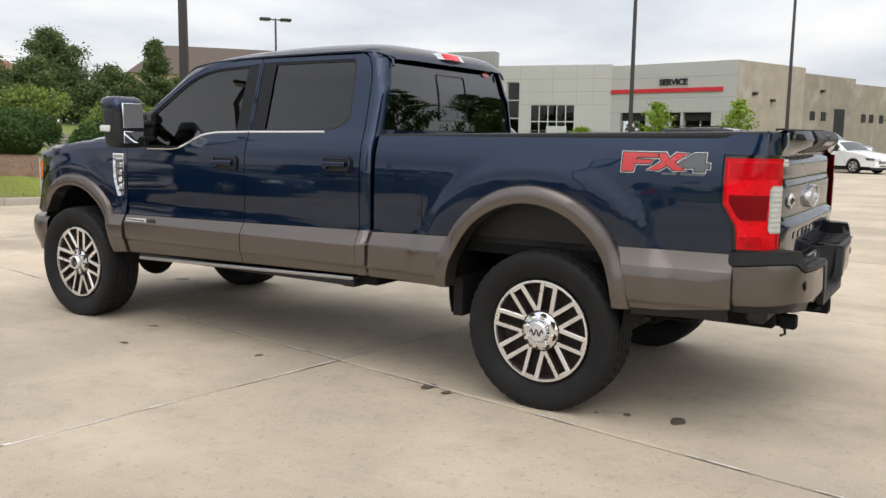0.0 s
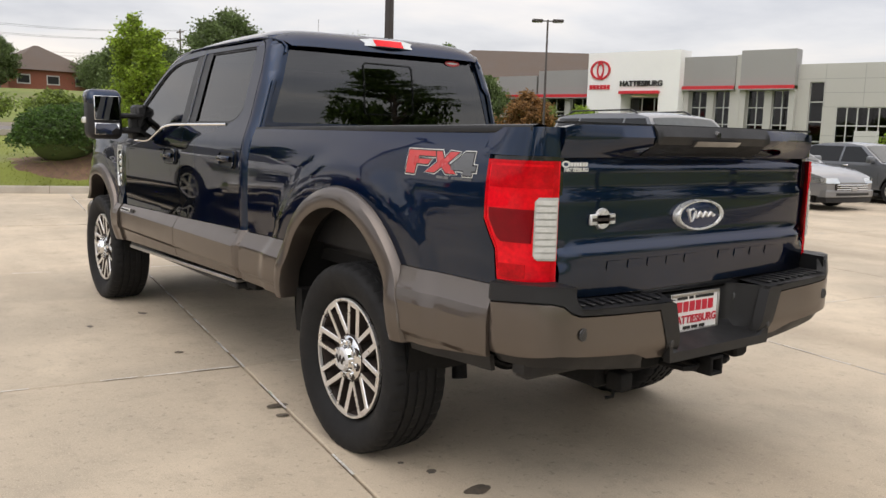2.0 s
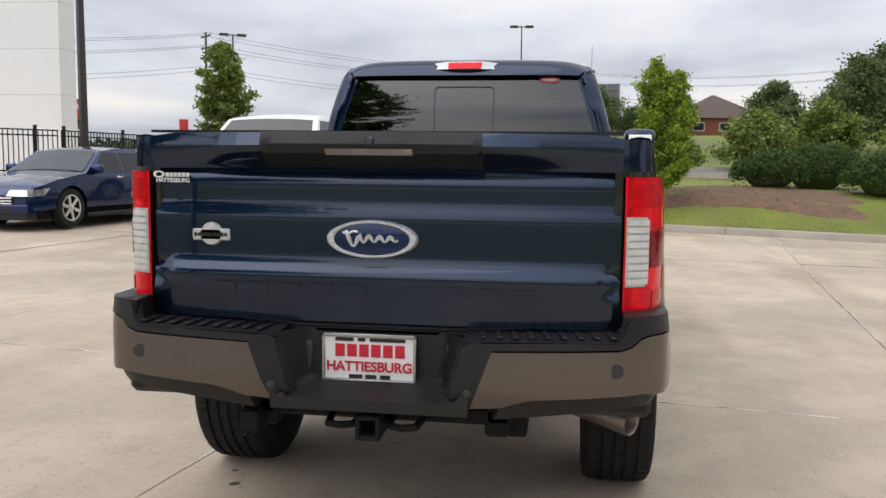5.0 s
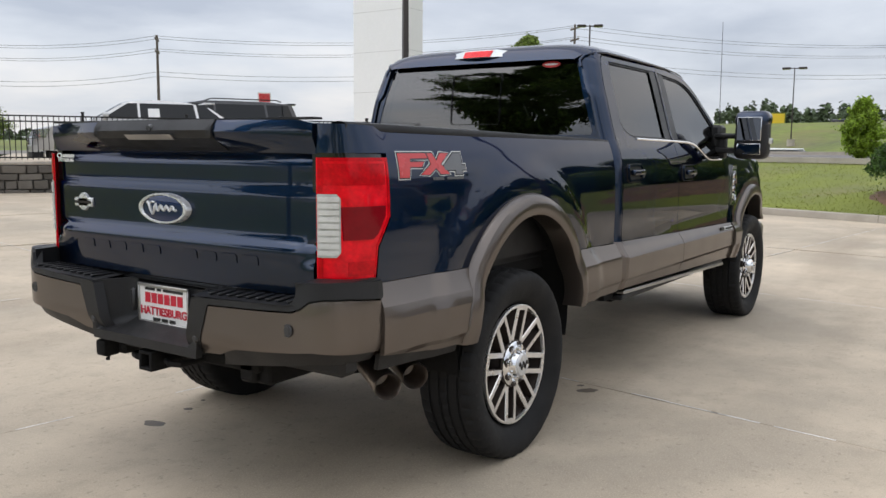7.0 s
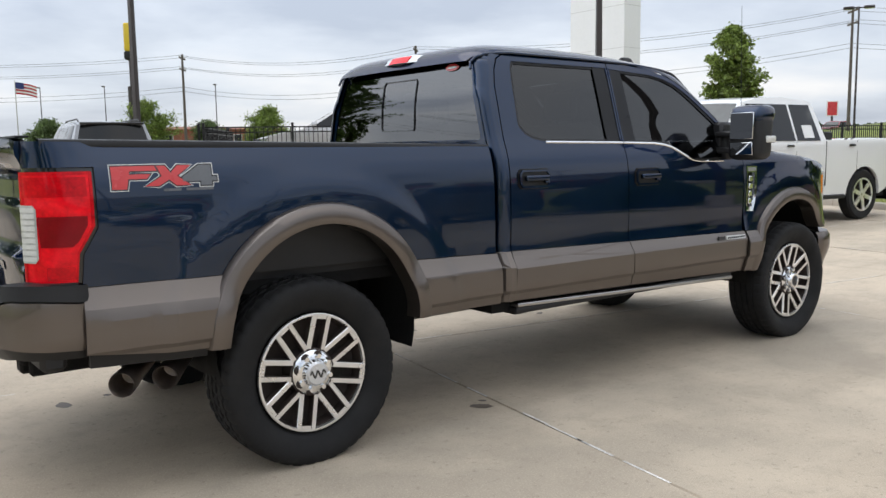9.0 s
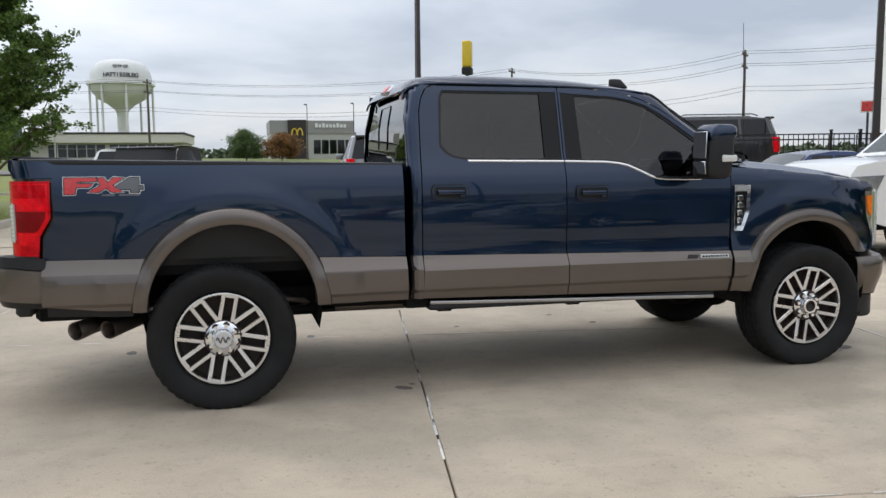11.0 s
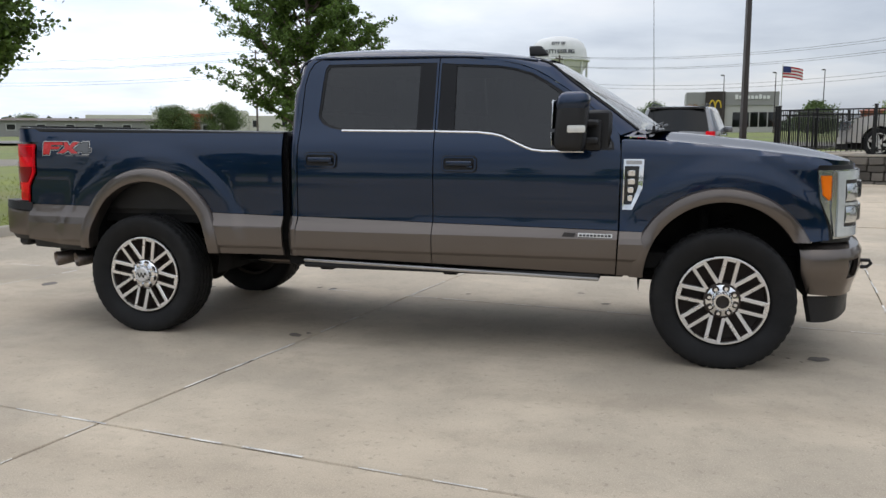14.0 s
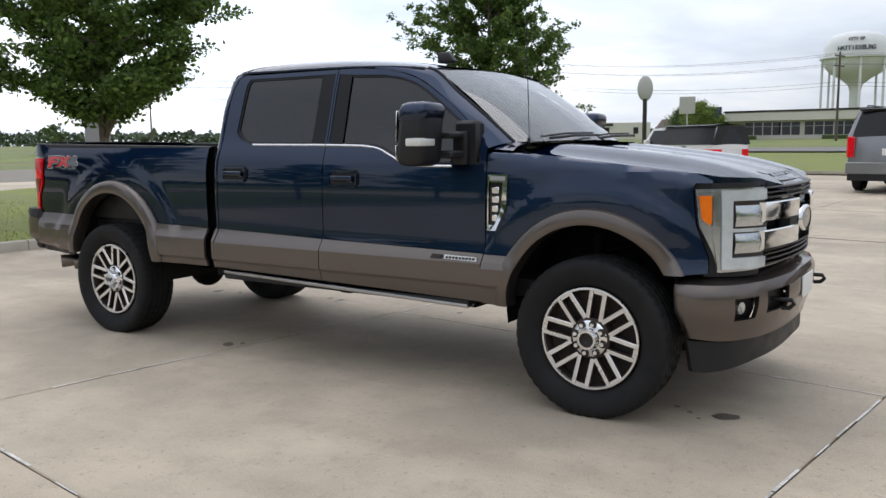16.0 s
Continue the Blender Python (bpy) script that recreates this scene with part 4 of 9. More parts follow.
    # doors
    rear_out = [(1.237, 0.886), (1.238, 1.332), (1.252, 1.788), (1.272, 1.875), (1.305, 1.935), (1.365, 1.966), (2.203, 1.962), (2.203, 0.866)]
    rear_hole = [(1.41, 1.928), (2.19, 1.926), (2.19, 1.473), (1.545, 1.477), (1.46, 1.492), (1.406, 1.519), (1.366, 1.564), (1.378, 1.784), (1.388, 1.895)]
    front_out = [(2.209, 0.866), (2.209, 1.962), (2.33, 1.957), (2.60, 1.934), (2.74, 1.904), (2.85, 1.866), (2.95, 1.812), (3.12, 1.702), (3.28, 1.578), (3.375, 1.498), (3.408, 1.44), (3.420, 1.33), (3.415, 0.847)]
    front_hole = [(2.222, 1.922), (2.33, 1.914), (2.60, 1.900), (2.72, 1.880), (2.833, 1.846), (2.93, 1.795), (3.008, 1.745), (3.20, 1.608), (3.30, 1.508), (3.372, 1.40), (3.380, 1.349), (2.90, 1.345), (2.85, 1.352), (2.809, 1.372), (2.72, 1.412), (2.656, 1.440), (2.60, 1.453), (2.50, 1.463), (2.222, 1.468)]
    for name, outline, hole, low, dh, dark in (
        ("rear_door", rear_out, rear_hole, [(1.238, 0.883), (2.203, 0.863), (2.203, 0.594), (1.226, 0.614)], 1.296, [(2.075, 1.93), (2.193, 1.93), (2.193, 1.47), (2.075, 1.472)]),
        ("front_door", front_out, front_hole, [(2.209, 0.863), (3.415, 0.844), (3.406, 0.565), (2.209, 0.594)], 2.27, [(2.219, 1.925), (2.325, 1.918), (2.335, 1.465), (2.219, 1.47)]),
    ):
        door = part(name, skin(outline, cab(s), inw, holes=[hole], res=0.045), BLUE, truck, "dark blue crew-cab door, shut")
        part("lower_panel", skin(low, ledge(lambda o: cab(s, o), 0.875), inw, creases=(0.875 - 0.085, 0.672, 0.652), res=0.025), TAUPE, door, "taupe lower door panel", sharp=9)
        part("window", skin(hole, cab(s, -0.014), inw, res=0.09, thick=0), TINT, door, "dark tinted side window")
        mx, mz = sum(p[0] for p in hole) / len(hole), sum(p[1] for p in hole) / len(hole)
        inner_rim = [(x - 0.015 * (1 if x > mx else -1) * min(1, abs(x - mx) / 0.2), z - 0.014 * (1 if z > mz else -1)) for x, z in hole]
        part("window_seal", skin(hole, cab(s, -0.007), inw, holes=[inner_rim], res=0.06, thick=0.006), BLACK, door, "black rubber window seal")
        part("pillar_trim", skin(dark, cab(s, -0.004), inw, res=0.09, thick=0.004), PILLAR, door, "black pillar trim")
        # recessed handle
        x0, x1, z0, z1 = dh, dh + 0.228, 1.224, 1.322
        if name == "front_door":
            z0, z1 = z0 - 0.018, z1 - 0.018
        cup = skin([(x0 + 0.02, z0), (x1 - 0.02, z0), (x1, z0 + 0.02), (x1, z1 - 0.02), (x1 - 0.02, z1), (x0 + 0.02, z1), (x0, z1 - 0.02), (x0, z0 + 0.02)], cab(s, 0.016), inw, holes=[[(x0 + 0.024, z0 + 0.011), (x1 - 0.024, z0 + 0.011), (x1 - 0.011, z0 + 0.024), (x1 - 0.011, z1 - 0.024), (x1 - 0.024, z1 - 0.011), (x0 + 0.024, z1 - 0.011), (x0 + 0.011, z1 - 0.024), (x0 + 0.011, z0 + 0.024)]], res=0.03, thick=0.02)
        handle = part("door_handle", cup, BLUE, door, "blue door handle with dark cup")
        part("handle_cup", skin([(x0 + 0.010, z0 + 0.010), (x1 - 0.010, z0 + 0.010), (x1 - 0.010, z1 - 0.010), (x0 + 0.010, z1 - 0.010)], cab(s, 0.0085), inw, res=0.03, thick=0.008), BLACK, handle)
        # black plate behind the bezel paints the thin shadow line round it
        part("handle_gasket", skin([(x0 + 0.014, z0 - 0.006), (x1 - 0.014, z0 - 0.006), (x1 + 0.006, z0 + 0.014), (x1 + 0.006, z1 - 0.014), (x1 - 0.014, z1 + 0.006), (x0 + 0.014, z1 + 0.006), (x0 - 0.006, z1 - 0.014), (x0 - 0.006, z0 + 0.014)], cab(s, 0.006), inw, res=0.03, thick=0.006), BLACK, handle)
        zc = (z0 + z1) / 2
        yy = SIDE(zc)
        part("handle_grip", boxed(x0 + 0.030, x1 - 0.022, *sorted((s * (yy + 0.012), s * (yy + 0.040))), zc - 0.012, zc + 0.020, bevel=0.009, seg=3), BLUE, handle)
        lock_x = x1 - 0.052 if name == "rear_door" else x1 - 0.056
        part("handle_lug", boxed(lock_x, lock_x + 0.036, *sorted((s * (yy + 0.010), s * (yy + 0.030))), zc - 0.026, zc - 0.010, bevel=0.006, seg=2), BLUE, handle)
    # belt-line chrome
    belt = [(1.548, 1.474), (1.8, 1.471), (2.2, 1.467), (2.5, 1.461), (2.60, 1.450), (2.66, 1.436), (2.73, 1.405), (2.81, 1.368), (2.86, 1.350), (2.93, 1.342), (3.06, 1.340), (3.19, 1.340)]
    for a, b in ((0, 3), (2, 12)):
        run = belt[a:b] if a == 0 else [(2.209, 1.467)] + belt[3:12]
        if a == 0:
            run = run[:2] + [(2.203, 1.467)]
        strip = bmesh.new()
        tube(strip, [cab(s, 0.002)(x, z) for x, z in run], 0.0075, 6)
        part("belt_trim", strip, CHROME, truck, "thin chrome belt-line trim")
    # door mirror
    mir = part("mirror_arm", boxed(3.19, 3.36, *sorted((s * 0.845, s * 0.93)), 1.335, 1.60, bevel=0.02), BLACK, truck, "black mirror mounting patch")
    bm = bmesh.new()
    box(bm, 3.16, 3.285, *sorted((s * 0.89, s * 1.10)), 1.497, 1.535, bevel=0.012)
    box(bm, 3.16, 3.285, *sorted((s * 0.89, s * 1.10)), 1.385, 1.43, bevel=0.012)
    box(bm, 3.20, 3.30, *sorted((s * 0.90, s * 0.965)), 1.345, 1.54, bevel=0.02, seg=2)
    part("mirror_bracket", bm, BLACK, mir, "twin black mirror brackets")
    bm = bmesh.new()
    for v in box(bm, 3.035, 3.215, -0.12, 0.12, 1.345, 1.690, bevel=0.05, seg=3):
        v.co.y = s * (1.185 + v.co.y * (1 - 0.25 * max(0, v.co.z - 1.5)))
        v.co.x += 0.03 * max(0.0, (v.co.z - 1.52) / 0.17)
    head = part("mirror_housing", bm, BLACK, mir, "large black towing mirror housing")
    bm = bmesh.new()
    for v in box(bm, 3.028, 3.222, -0.126, 0.126, 1.575, 1.697, bevel=0.05, seg=3):
        v.co.y = s * (1.185 + v.co.y * (1 - 0.25 * max(0, v.co.z - 1.5)))
        v.co.x += 0.03 * max(0.0, (v.co.z - 1.52) / 0.17)
    part("mirror_cap", bm, BLUE, mir, "dark blue mirror cap")
    part("mirror_signal", boxed(3.12, 3.226, *sorted((s * 1.17, s * 1.315)), 1.455, 1.50, bevel=0.01, seg=2), CLEARL, mir, "clear mirror turn signal")
    part("mirror_glass", boxed(-0.004, 0.004, -0.088, 0.088, -0.085, 0.085, bevel=0.003, m=pose(3.0345, s * 1.182, 1.565, 0, 2, s * 4)), MIRRORM, mir, "upper mirror glass")
    part("mirror_glass", boxed(-0.004, 0.004, -0.088, 0.088, -0.040, 0.040, bevel=0.003, m=pose(3.0345, s * 1.182, 1.419, 0, -4, s * 7)), MIRRORM, mir, "lower wide-angle mirror glass")
    # cab rear quarter
    part("cab_corner", skin([(1.158, 0.612), (1.229, 0.612), (1.231, 1.332), (1.245, 1.79), (1.265, 1.878), (1.298, 1.94), (1.36, 1.973), (1.42, 1.985), (1.24, 1.99), (1.205, 1.955), (1.19, 1.90), (1.16, 1.74), (1.157, 1.40)], cab(s), inw, res=0.025), BLUE, truck, "dark blue cab rear corner")
    part("lower_panel", skin([(1.16, 0.610), (1.228, 0.610), (1.230, 0.882), (1.16, 0.884)], ledge(lambda o: cab(s, o), 0.885), inw, creases=(0.885 - 0.085, 0.672, 0.652), res=0.025, thick=0.006), TAUPE, truck, "taupe lower cab corner", sharp=9)
    # roof pillar
    wind = [(2.50, 0.748, 1.962), (2.72, 0.738, 1.946), (2.90, 0.712, 1.926), (3.11, 0.741, 1.776), (3.32, 0.771, 1.625), (3.52, 0.80, 1.474)]
    edge = [(2.50, 1.946), (2.72, 1.913), (2.87, 1.862), (3.055, 1.749), (3.245, 1.609), (3.415, 1.442)]
    wx, wy, wz = (spline([(i, p[k]) for i, p in enumerate(wind)]) for k in range(3))
    ex, ez = (spline([(i, p[k]) for i, p in enumerate(edge)]) for k in range(2))
    bm = bmesh.new()

    def pillar(u, v):
        a, b = Vector((wx(u), s * wy(u), wz(u))), cab(s)(ex(u), ez(u))
        p = a.lerp(b, v)
        p += Vector((0.1, s * 0.5, 0.6)).normalized() * 0.006 * math.sin(math.pi * v)
        return p

    grid(bm, [5 * i / 24 for i in range(25)], [i / 6 for i in range(7)], pillar)
    bmesh.ops.recalc_face_normals(bm, faces=bm.faces)
    if sum(f.normal.y * s for f in bm.faces) < 0:
        bmesh.ops.reverse_faces(bm, faces=bm.faces)
    part("roof_pillar", bm, BLUE, truck, "dark blue windscreen pillar")
    bm = bmesh.new()
    tube(bm, [(wx(1.9 + 3.1 * i / 12), s * (wy(1.9 + 3.1 * i / 12) - 0.002), wz(1.9 + 3.1 * i / 12) + 0.002) for i in range(13)], 0.010, 6)
    part("windscreen_seal", bm, BLACK, truck, "black windscreen seal")
    # fender top at the windscreen foot
    bm = bmesh.new()
    grid(bm, [0, 0.25, 0.5, 0.75, 1], [0, 0.5, 1], lambda u, v: Vector((3.41 + 0.16 * u, s * (0.905 - 0.10 * v), 1.438 - 0.012 * u + 0.045 * v)))
    bmesh.ops.recalc_face_normals(bm, faces=bm.faces)
    if bm.faces[0:1] and list(bm.faces)[0].normal.z < 0:
        bmesh.ops.reverse_faces(bm, faces=bm.faces)
    part("cowl_corner", bm, BLUE, truck)
    # running board
    rb = part("running_board", boxed(1.27, 3.31, *sorted((s * 0.80, s * 0.960)), 0.528, 0.566, bevel=0.014, seg=2), BLACK, truck, "black running board with bright edge")
    bm = bmesh.new()
    for v in box(bm, 1.275, 3.305, *sorted((s * 0.89, s * 0.968)), 0.560, 0.584, bevel=0.008, seg=2):
        v.co.z -= (v.co.x - 1.27) * 0.026 - 0.008
    part("board_edge", bm, STEEL, rb, "brushed bright board edge")
    for x in (1.35, 2.25, 3.2):
        part("board_bracket", boxed(x, x + 0.10, *sorted((s * 0.55, s * 0.86)), 0.50, 0.53, bevel=0.008), UNDER, rb)
    # tail lamp
    lamp_out = [(-0.917, 1.376), (BED_END + 0.004, 1.376), (BED_END + 0.004, 0.946), (-0.990, 0.938), (-0.978, 1.06), (-0.918, 1.165)]
    lamp = part("tail_lamp", skin(lamp_out, bed(s, 0.010), inw, res=0.03, thick=0.010), REDLENS, truck, "large red tail lamp")
    u_in = BED_END + 0.004
    part("reverse_lens", skin([(u_in, 1.250), (u_in + 0.062, 1.250), (u_in + 0.075, 1.235), (u_in + 0.075, 1.045), (u_in + 0.062, 1.028), (u_in, 1.028)], bed(s, 0.0145), inw, res=0.03, thick=0.006), REVLENS, lamp, "white ribbed reversing lens")
    for k in range(9):
        zz = 1.036 + 0.0235 * k
        part("lens_rib", skin([(u_in + 0.004, zz), (u_in + 0.070, zz), (u_in + 0.070, zz + 0.017), (u_in + 0.004, zz + 0.017)], bed(s, 0.0185), inw, res=0.05, thick=0.005), REVRIB, lamp)
    part("dark_lens", skin([(u_in + 0.078, 1.205), (-0.943, 1.205), (-0.945, 1.168), (-0.980, 1.105), (-1.000, 1.088), (u_in + 0.085, 1.088)], bed(s, 0.0145), inw, res=0.03, thick=0.005), DEEPRED, lamp, "dark red lamp centre")
    part("lens_step", skin([(u_in + 0.02, 1.355), (-0.94, 1.355), (-0.94, 1.28), (u_in + 0.02, 1.28)], bed(s, 0.0135), inw, res=0.04, thick=0.004), MIDRED, lamp)
    part("lens_step", skin([(u_in + 0.10, 1.01), (-0.995, 1.01), (-0.99, 0.962), (u_in + 0.10, 0.962)], bed(s, 0.0135), inw, res=0.04, thick=0.004), MIDRED, lamp)
    cu, cz = -1.03, 1.155
    part("lens_rim", skin(lamp_out, bed(s, 0.0125), inw, holes=[[(cu + (u - cu) * 0.90, cz + (z - cz) * 0.945) for u, z in lamp_out]], res=0.03, thick=0.003), MIDRED, lamp, "darker moulded lens rim")
    part("lamp_surround", skin([(-0.89, 1.398), (BED_END, 1.398), (BED_END, 0.90), (-0.965, 0.90), (-0.945, 1.05), (-0.89, 1.15)], bed(s, -0.012), inw, res=0.05, thick=0.03), GLOSSB, truck, "black tail lamp recess")
    # side decal: plain red and grey shapes with a pale outline
    near, far = (-0.842, -0.418)

    def decal(pts, up, material, name="decal_shape", grow=0.0):
        """Points run 0..1 along the writing's way and 0..1 up; grow widens the shape all round."""
        a, b = (near, far) if s == -1 else (far, near)
        flat = [Vector((abs(b - a) * x, 0.094 * z)) for x, z in pts]
        turn_ = sum(p.x * q.y - q.x * p.y for p, q in zip(flat, flat[1:] + flat[:1]))
        wide = []
        for i, p in enumerate(flat):
            e0, e1 = (p - flat[i - 1]).normalized(), (flat[(i + 1) % len(flat)] - p).normalized()
            n0, n1 = (Vector((e.y, -e.x)) * (1 if turn_ > 0 else -1) for e in (e0, e1))
            q = n0 + n1
            k = grow / max(0.45, q.dot(n0))
            wide.append(p + q * k)
        step = 1 if b > a else -1
        mapped = [(a + step * p.x, 1.300 + p.y) for p in wide]
        return part(name, skin(mapped, bed(s, up), inw, res=0.03, thick=0.001), material, side, "bed decal of plain shapes")

    for shape, paint in (
        ([(0.0, 0.0), (0.13, 0.0), (0.15, 0.42), (0.32, 0.42), (0.36, 0.62), (0.16, 0.62), (0.17, 0.76), (0.42, 0.76), (0.40, 0.97), (0.0, 0.97)], DECALRED),
        ([(0.30, 0.10), (0.43, 0.10), (0.53, 0.36), (0.60, 0.10), (0.74, 0.10), (0.61, 0.52), (0.75, 0.97), (0.62, 0.97), (0.55, 0.66), (0.50, 0.97), (0.42, 0.97), (0.46, 0.52)], DECALRED),
        ([(0.66, 0.26), (0.84, 0.26), (0.84, 0.08), (0.95, 0.08), (0.95, 0.26), (1.0, 0.26), (1.0, 0.46), (0.95, 0.46), (0.95, 0.97), (0.83, 0.97), (0.66, 0.46)], DECALGREY),
    ):
        decal(shape, 0.0015, DECALWHITE, grow=0.0080)
        decal(shape, 0.0023, GLOSSB, grow=0.0050)
        decal(shape, 0.0031, paint)
    for x0, x1 in ((0.47, 0.64), (0.69, 0.96)):
        decal([(x0, -0.13), (x1, -0.13), (x1, -0.02), (x0, -0.02)], 0.0026, DECALGREY)
    # door badge strip, plain bars
    a = [(3.17, 0.804), (3.385, 0.800), (3.385, 0.824), (3.17, 0.828)]
    strip = part("badge_plate", skin(a, cab(s, 0.034), inw, res=0.06, thick=0.008), DECALWHITE, truck, "small silver badge strip")
    for k in range(9):
        x0 = 3.18 + 0.0225 * k
        part("badge_bar", skin([(x0, 0.807), (x0 + 0.016, 0.807), (x0 + 0.016, 0.820), (x0, 0.820)], cab(s, 0.036), inw, res=0.05, thick=0.002), INK, strip)
    part("badge_mark", skin([(3.07, 0.806), (3.145, 0.804), (3.155, 0.826), (3.085, 0.829)], cab(s, 0.034), inw, res=0.05, thick=0.008), DARKALLOY, truck, "dark badge mark")

# roof
ROOF = spline([(1.165, 1.93), (1.185, 1.965), (1.215, 2.0), (1.27, 2.028), (1.4, 2.047), (1.7, 2.054), (2.0, 2.049), (2.3, 2.034), (2.64, 1.999), (2.80, 1.973), (2.93, 1.948)])
roof_w = spline([(1.165, 0.665), (1.20, 0.70), (1.30, 0.742), (1.45, 0.755), (2.4, 0.752), (2.75, 0.740), (2.93, 0.710)])
roof_e = spline([(1.165, 1.925), (1.20, 1.952), (1.30, 1.972), (1.40, 1.976), (2.2, 1.970), (2.5, 1.960), (2.75, 1.944), (2.93, 1.924)])


def roof_at(x, t):
    h, e = ROOF(x), roof_e(x)
    return Vector((x + (0.04 * (1 - t * t) * smooth(2.7, 2.93, x)), t * roof_w(x), h - (h - e) * (0.16 * t * t + 0.84 * abs(t) ** 9)))


bm = bmesh.new()
tt = [math.sin(math.pi / 2 * (i / 14 - 1)) for i in range(29)]
grid(bm, [1.165, 1.172, 1.185, 1.20, 1.225, 1.26, 1.30] + [1.38 + 1.50 * i / 24 for i in range(25)] + [2.90, 2.93], tt, roof_at)
bmesh.ops.recalc_face_normals(bm, faces=bm.faces)
if list(bm.faces)[400].normal.z < 0:
    bmesh.ops.reverse_faces(bm, faces=bm.faces)
part("roof", bm, BLUE, truck, "dark blue cab roof")
for s in (1, -1):
    bm = bmesh.new()
    path = [(2.86 - 0.075 * i, s * (roof_w(2.86 - 0.075 * i) + 0.003), roof_e(2.86 - 0.075 * i) - 0.002) for i in range(20)]
    path += [(1.40, s * 0.758, 1.974), (1.32, s * 0.748, 1.970), (1.25, s * 0.728, 1.962), (1.205, s * 0.705, 1.946), (1.178, s * 0.690, 1.918), (1.166, s * 0.705, 1.88)]
    tube(bm, path, 0.008, 8)
    part("roof_gutter", bm, BLUE, truck, "dark blue roof side moulding")
# shark-fin aerial
bm = bmesh.new()
for v in box(bm, 2.76, 2.89, -0.44, -0.38, 1.985, 2.055, bevel=0.012, seg=2):
    v.co.x -= max(0, v.co.z - 2.0) * 0.9 * (1 if v.co.x > 2.82 else 0.1)
    v.co.y = -0.41 + (v.co.y + 0.41) * (1 - 9 * max(0, v.co.z - 2.0))
part("roof_aerial", bm, BLACK, truck, "black shark-fin roof aerial")
bm = bmesh.new()
rod(bm, (3.615, -0.80, 1.455), (3.615, -0.80, 1.50), 0.013, 0.009)
rod(bm, (3.615, -0.80, 1.50), (3.585, -0.80, 2.42), 0.0028, 0.0016, 6)
part("whip_aerial", bm, BLACK, truck, "thin black whip aerial")


def back_x(z):
    return 1.157 + max(0.0, z - 1.475) * 0.030 + max(0.0, z - 1.72) * 0.16 + max(0.0, z - 1.93) * 0.50


outline = [(-0.885, 0.62), (0.885, 0.62), (0.862, 1.40), (0.825, 1.49), (0.70, 1.90), (0.665, 1.945), (0.60, 1.962), (-0.60, 1.962), (-0.665, 1.945), (-0.70, 1.90), (-0.825, 1.49), (-0.862, 1.40)]
glass = [(-0.775, 1.492), (0.775, 1.492), (0.785, 1.51), (0.665, 1.90), (0.63, 1.932), (0.20, 1.943), (-0.20, 1.943), (-0.63, 1.932), (-0.665, 1.90), (-0.785, 1.51)]
rear_at = lambda out: (lambda y, z: Vector((back_x(z) - out + 0.010 * (abs(y) / 0.8) ** 2, y, z)))
cabback = part("cab_back", skin(outline, rear_at(0.0), (1, 0, 0), holes=[glass], res=0.05), BLUE, truck, "dark blue cab rear wall")
part("rear_window", skin(glass, rear_at(-0.004), (1, 0, 0), res=0.06, thick=0), REARTINT, cabback, "dark tinted rear window")
slide = [(-0.165, 1.555), (0.175, 1.555), (0.185, 1.57), (0.185, 1.85), (0.17, 1.867), (-0.16, 1.867), (-0.175, 1.85), (-0.175, 1.57)]
slide_in = [(y * 0.965 + 0.0002, 1.711 + (z - 1.711) * 0.96) for y, z in slide]
part("slider_frame", skin(slide, rear_at(0.003), (1, 0, 0), holes=[slide_in], res=0.06, thick=0.008), GLOSSB, cabback, "black sliding window frame")
part("window_sticker", skin([(-0.50 - 0.06 * math.cos(a * math.pi / 12), 1.905 + 0.019 * math.sin(a * math.pi / 12)) for a in range(24)], rear_at(0.003), (1, 0, 0), res=0.03, thick=0.001), DECALRED, cabback, "small red and white oval sticker")
part("window_sticker", skin([(-0.50 - 0.045 * math.cos(a * math.pi / 12), 1.905 + 0.006 * math.sin(a * math.pi / 12)) for a in range(24)], rear_at(0.005), (1, 0, 0), res=0.03, thick=0.001), DECALWHITE, cabback)
brake = part("brake_lamp", skin([(-0.20, 1.966), (0.20, 1.966), (0.19, 2.004), (0.12, 2.014), (-0.12, 2.014), (-0.19, 2.004)], lambda y, z: Vector((1.158 + (z - 1.96) * 0.85 + 0.03 * (y / 0.2) ** 2, y, z)), (1, 0, -0.2), res=0.03, thick=0.05), FROST, truck, "high brake lamp with clear ends")
part("brake_lens", skin([(-0.095, 1.968), (0.10, 1.968), (0.105, 2.008), (-0.10, 2.008)], lambda y, z: Vector((1.154 + (z - 1.96) * 0.85 + 0.03 * (y / 0.2) ** 2, y, z)), (1, 0, -0.2), res=0.03, thick=0.01), REDLENS, brake, "red brake lens")

# windscreen, cowl and wipers
bm = bmesh.new()
ws = lambda q, t: Vector((2.925 + 0.042 * (1 - q * q) + (0.60 + 0.125 * (1 - q * q)) * t, q * (0.703 + 0.095 * t), 1.925 + 0.022 * (1 - q * q) - 0.451 * t - 0.012 * (1 - q * q) * t + 0.02 * math.sin(math.pi * t)))
grid(bm, [i / 10 - 1 for i in range(21)], [i / 12 for i in range(13)], ws)
bmesh.ops.recalc_face_normals(bm, faces=bm.faces)
part("windscreen", bm, SCREEN, truck, "sloping windscreen glass")
bm = bmesh.new()
grid(bm, [i / 8 - 1 for i in range(17)], [0, 0.5, 1], lambda q, t: Vector((3.50 + 0.17 * (1 - q * q) + 0.13 * t, q * 0.86, 1.468 + 0.004 * (1 - q * q) - 0.02 * math.sin(math.pi * t))))
part("cowl", bm, BLACK, truck, "black plastic windscreen cowl")
